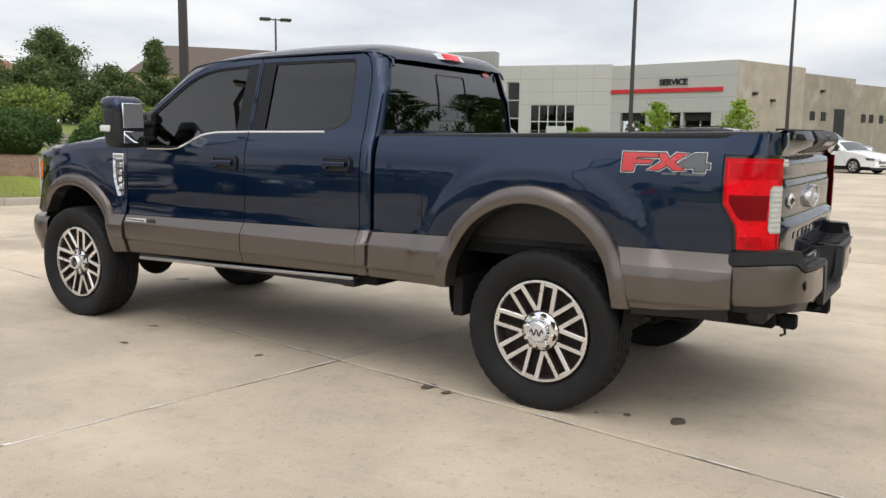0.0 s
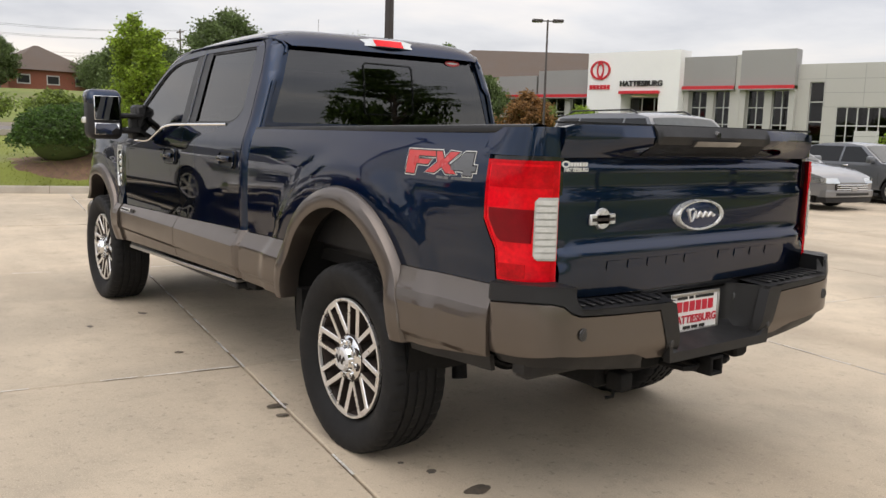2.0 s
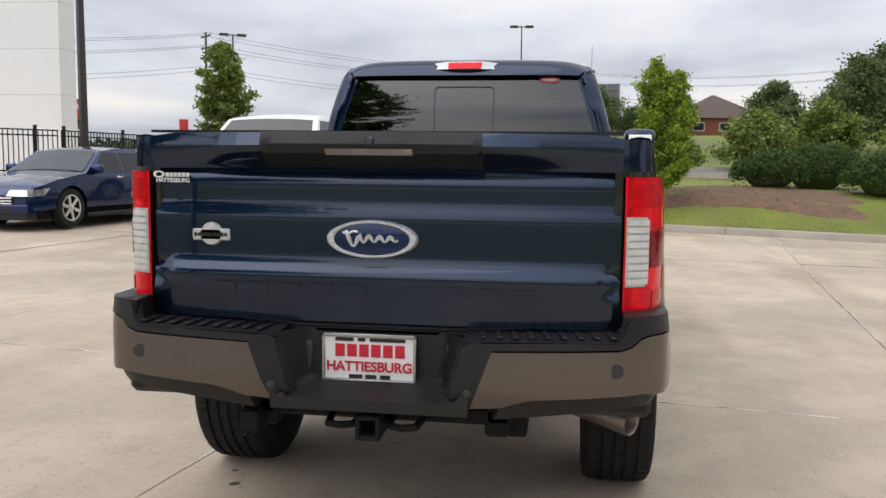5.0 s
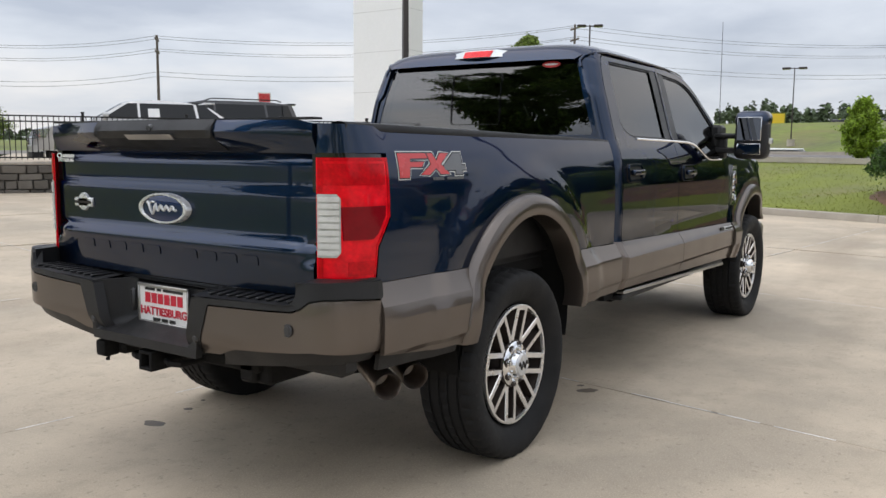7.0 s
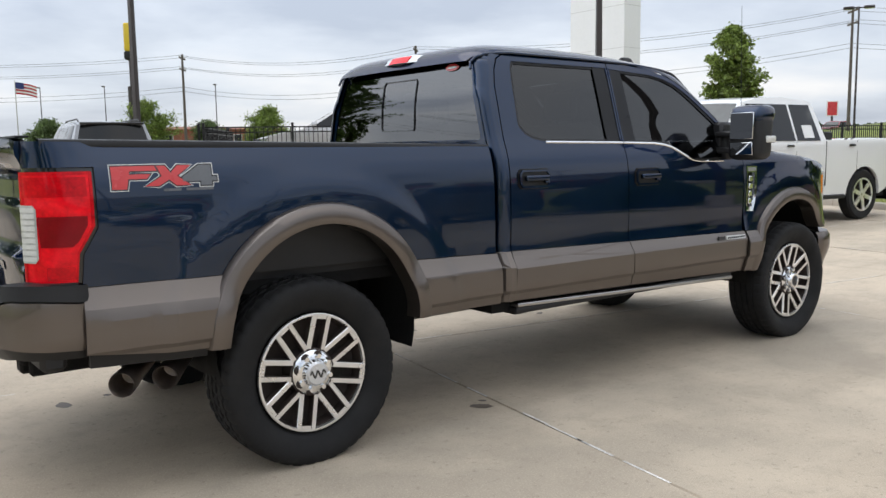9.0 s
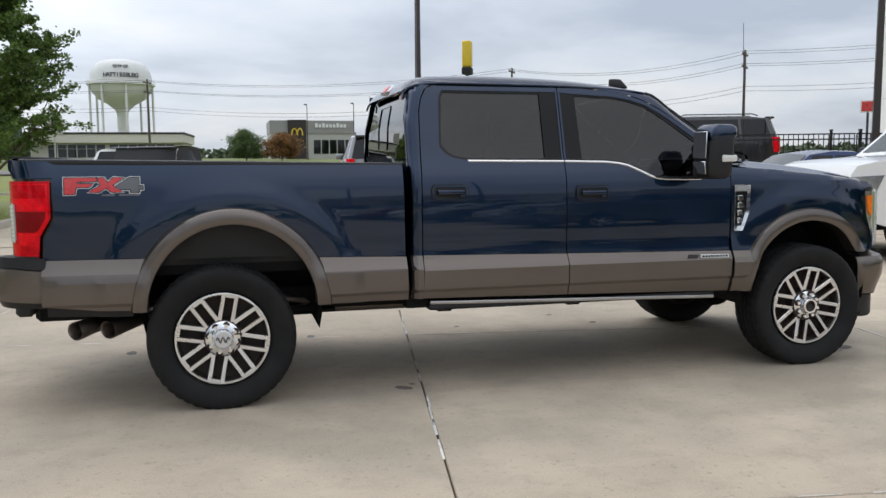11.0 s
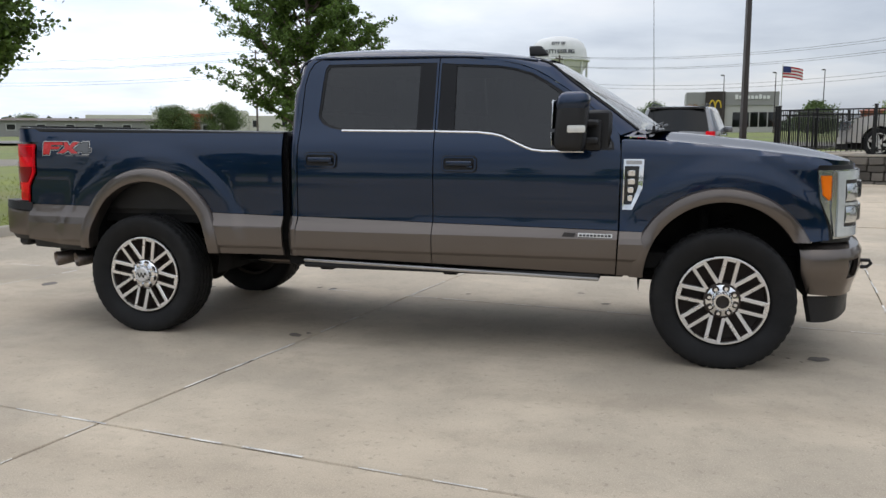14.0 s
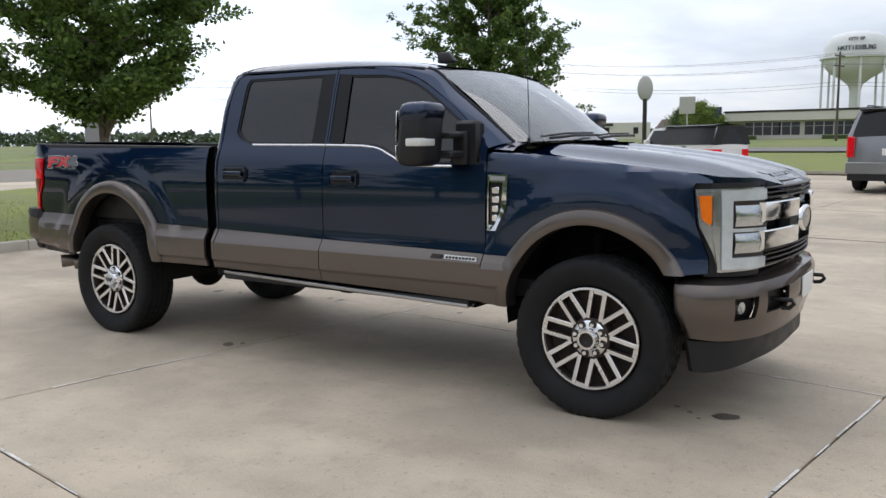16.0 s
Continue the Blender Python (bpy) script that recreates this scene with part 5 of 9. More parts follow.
for y0, y1 in ((-0.62, 0.02), (0.05, 0.66)):
    bm = bmesh.new()
    tube(bm, [(3.66, y0, 1.495), (3.70, y0 + 0.25, 1.512), (3.695, y1, 1.515)], 0.009, 6)
    tube(bm, [(3.63, y0 - 0.06, 1.505), (3.67, y0 + 0.2, 1.525), (3.665, y1 - 0.03, 1.53)], 0.006, 6)
    part("wiper", bm, BLACK, truck, "black windscreen wiper")

# hood


def hood_at(x, y):
    w = 0.88
    k = abs(y) / w
    crown = 0.062 * smooth(1.0, 0.62, k) - 0.014 * smooth(0.40, 0.30, k) + 0.012 * smooth(0.30, 0.0, k)
    nose = 0.06 * smooth(4.72, 4.95, x) ** 2
    return Vector((x, y, hood_seam(x) - 0.002 + crown * (1 - 0.35 * smooth(4.2, 4.9, x)) - nose))


half = [(3.44, 0.884), (3.8, 0.882), (4.2, 0.874), (4.4, 0.866), (4.57, 0.846), (4.68, 0.80), (4.78, 0.70), (4.85, 0.55), (4.90, 0.3), (4.915, 0.0)]
rear = [(3.60 + 0.10 * (1 - (y / 0.8) ** 2), y) for y in (0.0, 0.3, 0.6, 0.75)] + [(3.54, 0.83), (3.46, 0.872)]
outline = [(x, y) for x, y in half] + [(x, -y) for x, y in half[::-1][1:]] + [(x, -y) for x, y in rear[::-1]] + [(x, y) for x, y in rear[1:]]
hood = part("hood", skin(outline, hood_at, (0, 0, -1), res=0.05, thick=0.03), BLUE, truck, "dark blue sculpted hood")
bm = bmesh.new()
bars(bm, [1, 1, 1, 1, 1, 0.4, 1, 1, 1, 1], -0.40, 0.80, 0, 0.02, 0)
for v in bm.verts:
    x, z = v.co.x, v.co.z
    v.co = hood_at(4.80 + z * 1.5 - 0.2 * x * x, x) + Vector((0, 0, 0.0014 if v.co.y > 0 else -0.002))
part("hood_lettering", bm, BLUE, hood, "raised hood letters shown as plain bars")

# nose: head lamps, grille, bumper
NOSE = [(4.575, 0.884), (4.64, 0.868), (4.72, 0.825), (4.79, 0.755), (4.835, 0.68), (4.858, 0.605)]
NOSE_S = np.concatenate([[0], np.cumsum([math.dist(a, b) for a, b in zip(NOSE, NOSE[1:])])])
nose_x, nose_y = spline(list(zip(NOSE_S, [p[0] for p in NOSE]))), spline(list(zip(NOSE_S, [p[1] for p in NOSE])))


def nose(s, out=0.0):
    def at(d, z):
        d = min(max(d, 0.006), NOSE_S[-1] - 0.006)
        dx, dy = nose_x(d + 0.005) - nose_x(d - 0.005), nose_y(d + 0.005) - nose_y(d - 0.005)
        n = math.hypot(dx, dy)
        return Vector((nose_x(d) - out * dy / n - 0.02 * max(0, z - 1.05), s * (nose_y(d) + out * dx / n), z))

    return at


E_ = NOSE_S[-1]
for s in (1, -1):
    inw = (-0.7, -0.7 * s, 0)
    hl = part("head_lamp", skin([(0.012, 1.232), (E_, 1.238), (E_, 0.825), (0.125, 0.815), (0.105, 0.90), (0.03, 1.05)], nose(s), inw, res=0.03, thick=0.05), SILVERL, truck, "stacked silver head lamp unit")
    part("turn_lens", skin([(0.030, 1.200), (0.090, 1.200), (0.090, 1.070), (0.080, 1.052), (0.044, 1.085)], nose(s, 0.008), inw, res=0.03, thick=0.008), AMBER, hl, "amber turn-signal lens")
    part("chrome_bracket", skin([(0.094, 1.222), (0.128, 1.222), (0.128, 0.832), (0.122, 0.832), (0.108, 0.92), (0.094, 1.0)], nose(s, 0.010), inw, res=0.03, thick=0.010), SILVERL, hl, "chrome lamp bracket")
    part("lamp_strip", skin([(0.133, 1.226), (E_, 1.230), (E_, 1.176), (0.190, 1.174), (0.190, 0.888), (E_, 0.886), (E_, 0.832), (0.140, 0.830)], nose(s, 0.014), inw, res=0.02, thick=0.014), FROST, hl, "frosted bracket-shaped light strip")
    part("lamp_bowl", skin([(0.192, 1.172), (E_, 1.172), (E_, 0.890), (0.192, 0.890)], nose(s, 0.003), inw, res=0.03, thick=0.003), DARKALLOY, hl, "dark lamp bowl")
    for z0, z1 in ((1.045, 1.150), (0.910, 1.010)):
        part("lamp_lens", skin([(0.205, z0), (E_ - 0.03, z0), (E_ - 0.02, z1), (0.205, z1)], lambda d, z: nose(s, 0.006 + 0.010 * math.sin(math.pi * (z - z0) / (z1 - z0)))(d, z), inw, res=0.02, thick=0.006), SILVERL, hl, "silver lamp reflector")
    part("lamp_bar", skin([(0.192, 1.018), (E_, 1.018), (E_, 1.036), (0.192, 1.036)], nose(s, 0.014), inw, res=0.03, thick=0.01), FROST, hl)
    part("lamp_recess", skin([(-0.02, 1.26), (E_ + 0.001, 1.262), (E_ + 0.001, 0.79), (0.06, 0.79), (0.02, 1.0)], nose(s, -0.02), inw, res=0.04, thick=0.04), BLACK, truck)


def grille_bar(bm, z0, z1, y0, y1, out, depth=0.06):
    n = max(2, int((y1 - y0) / 0.05))
    fx = lambda y: 4.862 + 0.066 * (1 - (y / 0.61) ** 2) + out
    prof = [(-depth, z0), (-0.006, z0), (0.0, z0 + 0.006), (0.0, z1 - 0.006), (-0.006, z1), (-depth, z1)]
    rows = grid(bm, [y0 + (y1 - y0) * i / n for i in range(n + 1)], range(6), lambda y, k: Vector((fx(y) + prof[k][0], y, prof[k][1])))
    bm.faces.new(rows[0])
    bm.faces.new(rows[-1][::-1])


bm = bmesh.new()
grille_bar(bm, 0.80, 1.262, -0.62, 0.62, -0.055)
grl = part("grille", bm, GLOSSB, truck, "black grille backing with chrome bars")
for z0, z1, o in ((1.062, 1.160, 0.022), (0.920, 1.018, 0.022)):
    for s in (1, -1):
        bm = bmesh.new()
        grille_bar(bm, z0, z1, *sorted((s * 0.165, s * 0.66)), o)
        bmesh.ops.recalc_face_normals(bm, faces=bm.faces)
        part("grille_bar", bm, CHROME, grl, "wide chrome grille bar")
for z in (1.178, 1.202, 1.226, 0.832, 0.858, 0.884, 0.904):
    bm = bmesh.new()
    grille_bar(bm, z, z + 0.009, -0.60, 0.60, 0.004)
    bmesh.ops.recalc_face_normals(bm, faces=bm.faces)
    part("grille_slat", bm, DARKALLOY, grl, "thin dark chrome slat")
bm = bmesh.new()
lathe(bm, [(0.80, 0.014), (0.9, 0.016), (1.0, 0.010), (1.05, 0.0), (1.0, -0.05)], 40, pose(4.945, 0, 1.04) @ Matrix(((0, 1, 0, 0), (0.165, 0, 0, 0), (0, 0, 0.072, 0), (0, 0, 0, 1))))
bmesh.ops.recalc_face_normals(bm, faces=bm.faces)
ov = part("front_badge", bm, CHROME, grl, "chrome oval badge")
bm = bmesh.new()
lathe(bm, [(0.0, 0.012), (0.86, 0.011), (0.88, 0.0)], 40, pose(4.945, 0, 1.04) @ Matrix(((0, 1, 0, 0), (0.165, 0, 0, 0), (0, 0, 0.072, 0), (0, 0, 0, 1))))
bmesh.ops.recalc_face_normals(bm, faces=bm.faces)
part("badge_field", bm, BADGEBLUE, ov, "dark blue badge field")
bm = bmesh.new()
for z0, z1 in ((0.99, 1.09),):
    grille_bar(bm, z0, z1, -0.30, 0.30, 0.012)
part("grille_center", bm, BLACK, grl)

BUMP = [(4.52, 0.953), (4.60, 0.950), (4.70, 0.925), (4.79, 0.86), (4.86, 0.74), (4.91, 0.60), (4.95, 0.40), (4.97, 0.20), (4.975, 0.0)]
BUMP_S = np.concatenate([[0], np.cumsum([math.dist(a, b) for a, b in zip(BUMP, BUMP[1:])])])
bump_x, bump_y = spline(list(zip(BUMP_S, [p[0] for p in BUMP]))), spline(list(zip(BUMP_S, [p[1] for p in BUMP])))
BE = BUMP_S[-1]


def bump(s, out=0.0):
    def at(d, z):
        dx, dy = bump_x(d + 0.005) - bump_x(d - 0.005), bump_y(d + 0.005) - bump_y(d - 0.005)
        n = math.hypot(dx, dy) or 1
        o = out - 0.05 * smooth(0.66, 0.46, z) - 0.09 * smooth(0.762, 0.80, z) ** 2 - 0.03 * smooth(0.72, 0.79, z)
        return Vector((bump_x(d) - o * dy / n, s * (bump_y(d) + o * dx / n), z - 0.012 * (1 - d / BE)))

    return at


fb = None
for s in (1, -1):
    inw = (-0.8, -0.6 * s, 0)
    fog = [(0.30, 0.585), (0.45, 0.585), (0.46, 0.70), (0.29, 0.70)]
    mid = [(0.545, 0.60), (0.80, 0.60), (0.80, 0.715), (0.53, 0.715)]
    bm = skin([(0.0, 0.795), (0.25, 0.797), (BE, 0.800), (BE, 0.47), (0.6, 0.47), (0.20, 0.48), (0.06, 0.49), (0.012, 0.62)], bump(s), inw, holes=[fog, mid], res=0.035, thick=0.03)
    fb = part("front_bumper", bm, TAUPE, truck, "taupe front bumper half")
    part("fog_recess", skin([(0.27, 0.57), (0.48, 0.57), (0.48, 0.72), (0.27, 0.72)], bump(s, -0.05), inw, res=0.06, thick=0.0), BLACK, fb, "black fog lamp recess")
    part("tow_recess", skin([(0.50, 0.58), (0.86, 0.58), (0.86, 0.73), (0.50, 0.73)], bump(s, -0.05), inw, res=0.06, thick=0.0), BLACK, fb, "black tow hook recess")
    bm = bmesh.new()
    p = bump(s, -0.03)(0.36, 0.645)
    lathe(bm, [(0.0, 0.0), (0.03, 0.004), (0.036, -0.02)], 20, Matrix.Translation(p) @ Matrix.Rotation(radians(-90 + s * 20), 4, "Z"))
    part("fog_lamp", bm, SILVERL, fb, "round fog lamp")
    bm = bmesh.new()
    p = bump(s, 0.0)(0.70, 0.63)
    tube(bm, [p + Vector((-0.05, 0, 0.02)), p + Vector((0.05, 0, 0.02)), p + Vector((0.062, 0, 0.0)), p + Vector((0.04, 0, -0.022)), p + Vector((0, 0, -0.025))], 0.012, 8)
    part("tow_hook", bm, BLACK, fb, "black tow hook")
    dam = [(0.04, 0.475), (0.30, 0.468), (BE, 0.462), (BE, 0.36), (0.55, 0.345), (0.16, 0.312), (0.075, 0.312)]
    part("air_dam", skin(dam, bump(s, -0.02), inw, res=0.05, thick=0.03), BLACK, truck, "black lower air dam")
bm = boxed(4.972, 4.980, -0.150, 0.150, 0.600, 0.725, bevel=0.003)
part("front_plate", bm, PLATEWHITE, fb, "white dealer plate with plain bars")

# tailgate
TG = spline([(0.88, -1.166), (0.94, -1.169), (1.0, -1.174), (1.046, -1.182), (1.052, -1.178), (1.072, -1.156), (1.08, -1.152), (1.10, -1.150), (1.236, -1.151), (1.25, -1.149), (1.262, -1.144), (1.28, -1.142), (1.352, -1.143), (1.360, -1.141), (1.372, -1.128), (1.385, -1.122), (1.50, -1.110)])
gate_at = lambda out: (lambda y, z: Vector((TG(z) - out + 0.018 * (abs(y) / 0.79) ** 6 + (0.02 * smooth(0.70, 0.785, abs(y)) * smooth(1.09, 1.06, z) * smooth(0.98, 1.03, z)), y, z)))
gate = part("tailgate", skin([(-0.782, 0.885), (0.782, 0.885), (0.786, 1.38), (0.786, 1.492), (-0.786, 1.492), (-0.786, 1.38)], gate_at(0), (1, 0, 0), res=0.016, thick=0.05), BLUE, truck, "dark blue tailgate, shut")


def spoiler(y, z):
    g = 0.0 if z < 1.387 else smooth(1.386, 1.452, z) * (1 - 0.30 * smooth(1.47, 1.515, z))
    f = 1 - 0.72 * smooth(0.36, 0.78, abs(y))
    return Vector((-1.134 - 0.086 * f * g, y, z + 0.004 * (1 - (y / 0.79) ** 2)))


sp = part("gate_spoiler", skin([(-0.786, 1.388), (0.786, 1.388), (0.786, 1.494), (0.70, 1.505), (-0.70, 1.505), (-0.786, 1.494)], spoiler, (1, 0, 0), res=0.03, thick=0.04), BLUE, gate, "blue gate top with dark centre")
part("spoiler_centre", skin([(-0.345, 1.392), (0.375, 1.392), (0.375, 1.507), (-0.345, 1.507)], lambda y, z: spoiler(y, z) + Vector((-0.006, 0, 0.001)), (1, 0, 0), res=0.03, thick=0.01), BLACK, gate, "black tailgate centre panel")
part("gate_handle", skin([(-0.128, 1.432), (0.155, 1.432), (0.155, 1.452), (-0.128, 1.452)], lambda y, z: spoiler(y, z) + Vector((-0.016, 0, 0)), (1, 0, 0), res=0.03, thick=0.012), STEEL, gate, "bright tailgate handle strip")
bm = bmesh.new()
lathe(bm, [(0.0, 0.01), (0.012, 0.01), (0.017, 0.0), (0.018, -0.02)], 18, Matrix.Translation(spoiler(0.012, 1.476)) @ Matrix.Rotation(radians(90), 4, "Z"))
part("rear_camera", bm, GLOSSB, gate, "small black rear camera")
bm = bmesh.new()
box(bm, -1.20, -1.10, -0.785, 0.785, 1.508, 1.516, bevel=0.003)
for v in bm.verts:
    if v.co.x < -1.15:
        v.co.x = spoiler(v.co.y, 1.5).x + 0.004
part("gate_cap", bm, BLACK, gate, "black tailgate top cap")
# raised letters shown as plain bars
for y in [0.558 - 0.112 * i for i in range(5)] + [-0.112 - 0.112 * i for i in range(4)]:
    bm = skin([(y - 0.078, 0.978), (y - 0.006, 0.978), (y, 0.984), (y, 1.012), (y - 0.072, 1.012), (y - 0.078, 1.006)], gate_at(0.0035), (1, 0, 0), res=0.03, thick=0.006)
    part("embossed_bar", bm, BLUE, gate, "embossed letter shown as a plain bar")
# oval badge
bm = bmesh.new()
oval = pose(-1.160, 0.016, 1.163) @ Matrix(((0, -1, 0, 0), (-0.151, 0, 0, 0), (0, 0, 0.062, 0), (0, 0, 0, 1)))
lathe(bm, [(0.84, 0.010), (0.88, 0.016), (0.96, 0.016), (1.0, 0.010), (1.02, -0.02)], 48, oval)
bmesh.ops.recalc_face_normals(bm, faces=bm.faces)
badge = part("oval_badge", bm, SATIN, gate, "chrome-rimmed dark blue oval badge")
bm = bmesh.new()
lathe(bm, [(0.0, 0.011), (0.6, 0.0105), (0.85, 0.008)], 48, oval)
bmesh.ops.recalc_face_normals(bm, faces=bm.faces)
part("badge_field", bm, BADGEBLUE, badge, "dark blue badge field")
bm = bmesh.new()
tube(bm, [(-1.1725, 0.016 + 0.088 - 0.176 * i / 40, 1.163 + (0.026 * math.cos(i * 0.5) if i < 12 else 0.013 * math.sin(i * 0.78)) * (1 - 0.012 * i)) for i in range(41)], [0.0058 + 0.0022 * math.sin(i * 0.78) for i in range(41)], 6)
tube(bm, [(-1.1725, 0.016 + 0.095 - 0.05 * i / 6, 1.185 - 0.004 * math.sin(i)) for i in range(7)], 0.0042, 6)
part("badge_mark", bm, SATIN, badge, "plain pale flourish")
bm = bmesh.new()
lathe(bm, [(0.0, 0.010), (0.9, 0.010), (1.0, 0.0)], 32, pose(-1.150, 0.574, 1.168) @ Matrix(((0, -1, 0, 0), (-0.040, 0, 0, 0), (0, 0, 0.040, 0), (0, 0, 0, 1))))
box(bm, -1.160, -1.146, 0.508, 0.640, 1.146, 1.186, bevel=0.004)
bmesh.ops.recalc_face_normals(bm, faces=bm.faces)
tb = part("trim_badge", bm, SATIN, gate, "round-topped steel trim badge")
bm = bmesh.new()
bars(bm, [1, 1, 1, 1, 0.5, 1, 1, 1, 1, 1], 0.516, 0.116, 1.160, 0.012, -1.161, 0.0015, "yz")
part("badge_bar", bm, DARKALLOY, tb)
# dealer sticker
for k in range(6):
    part("sticker_bar", boxed(TG(1.36) - 0.003, TG(1.36) + 0.001, 0.655 + 0.0146 * k, 0.666 + 0.0146 * k, 1.358, 1.372), DECALWHITE, gate)
st = letters("HATTIESBURG", 0.0195, Matrix.Translation((TG(1.345) - 0.003, 0.712, 1.346)) @ Matrix.Rotation(radians(-90), 4, "Z") @ Matrix.Rotation(radians(90), 4, "X"), DECALWHITE, gate, "sticker_lettering", 0.0008, 0.95, 0.0006)
bm = bmesh.new()
lathe(bm, [(0.55, 0.001), (1.0, 0.001), (1.0, 0.0)], 24, pose(TG(1.36) - 0.002, 0.763, 1.366) @ Matrix(((0, -1, 0, 0), (-0.021, 0, 0, 0), (0, 0, 0.012, 0), (0, 0, 0, 1))))
part("sticker_mark", bm, DECALWHITE, gate)
# bed inside
bm = bmesh.new()
box(bm, -1.08, 1.10, -0.80, 0.80, 0.86, 0.90)
box(bm, 1.06, 1.12, -0.84, 0.84, 0.70, 1.44)
for s in (1, -1):
    box(bm, -1.08, 1.10, *sorted((s * 0.80, s * 0.85)), 0.90, 1.46)
part("bed_liner", bm, BLACK, truck, "black bed liner")

# rear bumper
RB = [(0.0, -1.300), (0.30, -1.300), (0.60, -1.296), (0.77, -1.280), (0.86, -1.250), (0.925, -1.185), (0.952, -1.09), (0.957, -0.995)]
RB_S = np.concatenate([[0], np.cumsum([math.dist(a, b) for a, b in zip(RB, RB[1:])])])
rb_y, rb_x = spline(list(zip(RB_S, [p[0] for p in RB]))), spline(list(zip(RB_S, [p[1] for p in RB])))
RE = RB_S[-1]


def rbump(s, out=0.0):
    def at(d, z):
        dy, dx = rb_y(d + 0.005) - rb_y(d - 0.005), rb_x(d + 0.005) - rb_x(d - 0.005)
        n = math.hypot(dx, dy) or 1
        o = out - 0.05 * smooth(0.72, 0.60, z) - 0.012 * smooth(0.84, 0.96, z)
        return Vector((rb_x(d) - o * dy / n, s * (rb_y(d) + o * dx / n), z))

    return at


rear_bumper = part("rear_bumper", boxed(-1.14, -1.04, -0.90, 0.90, 0.60, 0.80, bevel=0.02), BLACK, truck, "black step bumper with taupe end caps")
for s in (1, -1):
    inw = (0.9, -0.4 * s, 0)
    part("bumper_cap", skin([(0.318, 0.640), (0.42, 0.648), (0.47, 0.668), (0.52, 0.684), (0.86, 0.712), (1.02, 0.694), (RE, 0.684), (RE, 0.868), (1.0, 0.886), (0.90, 0.890), (0.855, 0.882), (0.825, 0.858), (0.79, 0.846), (0.388, 0.832)], rbump(s), inw, res=0.03, thick=0.03), TAUPE, rear_bumper, "taupe bumper end cap")
    part("bumper_trim", skin([(0.25, 0.634), (0.322, 0.634), (0.395, 0.838), (0.79, 0.853), (0.825, 0.866), (0.855, 0.890), (0.90, 0.898), (1.0, 0.894), (RE, 0.876), (RE, 0.938), (0.98, 0.952), (0.845, 0.953), (0.812, 0.935), (0.80, 0.892), (0.78, 0.876), (0.33, 0.858), (0.305, 0.852)], rbump(s, 0.004), inw, res=0.03, thick=0.04), BLACK, rear_bumper, "black bumper trim")
    part("bumper_trim", skin([(0.40, 0.60), (0.53, 0.615), (0.86, 0.66), (RE, 0.645), (RE, 0.69), (0.86, 0.716), (0.52, 0.69), (0.42, 0.655)], rbump(s, -0.02), inw, res=0.05, thick=0.03), BLACK, rear_bumper)
    # step pad with ribs, and the raised corner
    bm = bmesh.new()
    grid(bm, [i / 10 for i in range(11)], [0, 0.25, 0.5, 0.75, 1], lambda u, v: Vector((-1.298 + 0.02 * (u > 0.9) + 0.175 * v, s * (0.30 + 0.50 * u), 0.862 + 0.014 * u + 0.010 * v)))
    bmesh.ops.recalc_face_normals(bm, faces=bm.faces)
    if list(bm.faces)[0].normal.z < 0:
        bmesh.ops.reverse_faces(bm, faces=bm.faces)
    step = part("step_pad", bm, BLACK, rear_bumper, "ribbed black step pad")
    for k in range(9):
        y = 0.36 + 0.05 * k
        bm = bmesh.new()
        for v in box(bm, -1.270, -1.17, y - 0.009, y + 0.009, 0.866, 0.8745, bevel=0.003):
            v.co.y = s * (v.co.y - (v.co.x + 1.22) * 0.15)
            v.co.z += (y - 0.3) * 0.03
        part("step_rib", bm, BLACK, step)
    bm = bmesh.new()
    ring = [(d, rbump(s, -0.004)(d, 0.95)) for d in (0.80, 0.83, 0.87, 0.92, 0.98, 1.05, 1.12, RE)]
    outer = [p for _, p in ring]
    inner = [Vector((-1.09, s * 0.80, 0.955)), Vector((-1.0, s * 0.82, 0.945))]
    verts = [bm.verts.new(p) for p in outer] + [bm.verts.new(inner[1]), bm.verts.new(inner[0])]
    f = bm.faces.new(verts)
    if f.normal.z < 0:
        bmesh.ops.reverse_faces(bm, faces=[f])
    bmesh.ops.recalc_face_normals(bm, faces=bm.faces)
    low = [bm.verts.new(v.co - Vector((0, 0, 0.10))) for v in verts]
    for i in range(len(verts)):
        j = (i + 1) % len(verts)
        bm.faces.new((verts[i], verts[j], low[j], low[i]))
    bmesh.ops.recalc_face_normals(bm, faces=bm.faces)
    part("bumper_corner", bm, BLACK, rear_bumper, "raised black bumper corner")
    bm = bmesh.new()
    p = rbump(s, 0.001)(0.775, 0.785)
    lathe(bm, [(0.0, 0.004), (0.014, 0.004), (0.016, 0.002), (0.022, 0.003), (0.024, -0.003)], 20, Matrix.Translation(p) @ Matrix.Rotation(radians(90 + s * 8), 4, "Z"))
    bmesh.ops.recalc_face_normals(bm, faces=bm.faces)
    part("parking_sensor", bm, DARKPL, rear_bumper, "round parking sensor")
    bm = bmesh.new()
    p = rbump(s, 0.005)(0.318, 0.70)
    lathe(bm, [(0.0, 0.004), (0.010, 0.004), (0.016, -0.003)], 16, Matrix.Translation(p) @ Matrix.Rotation(radians(90), 4, "Z"))
    part("bumper_plug", bm, DARKPL, rear_bumper)
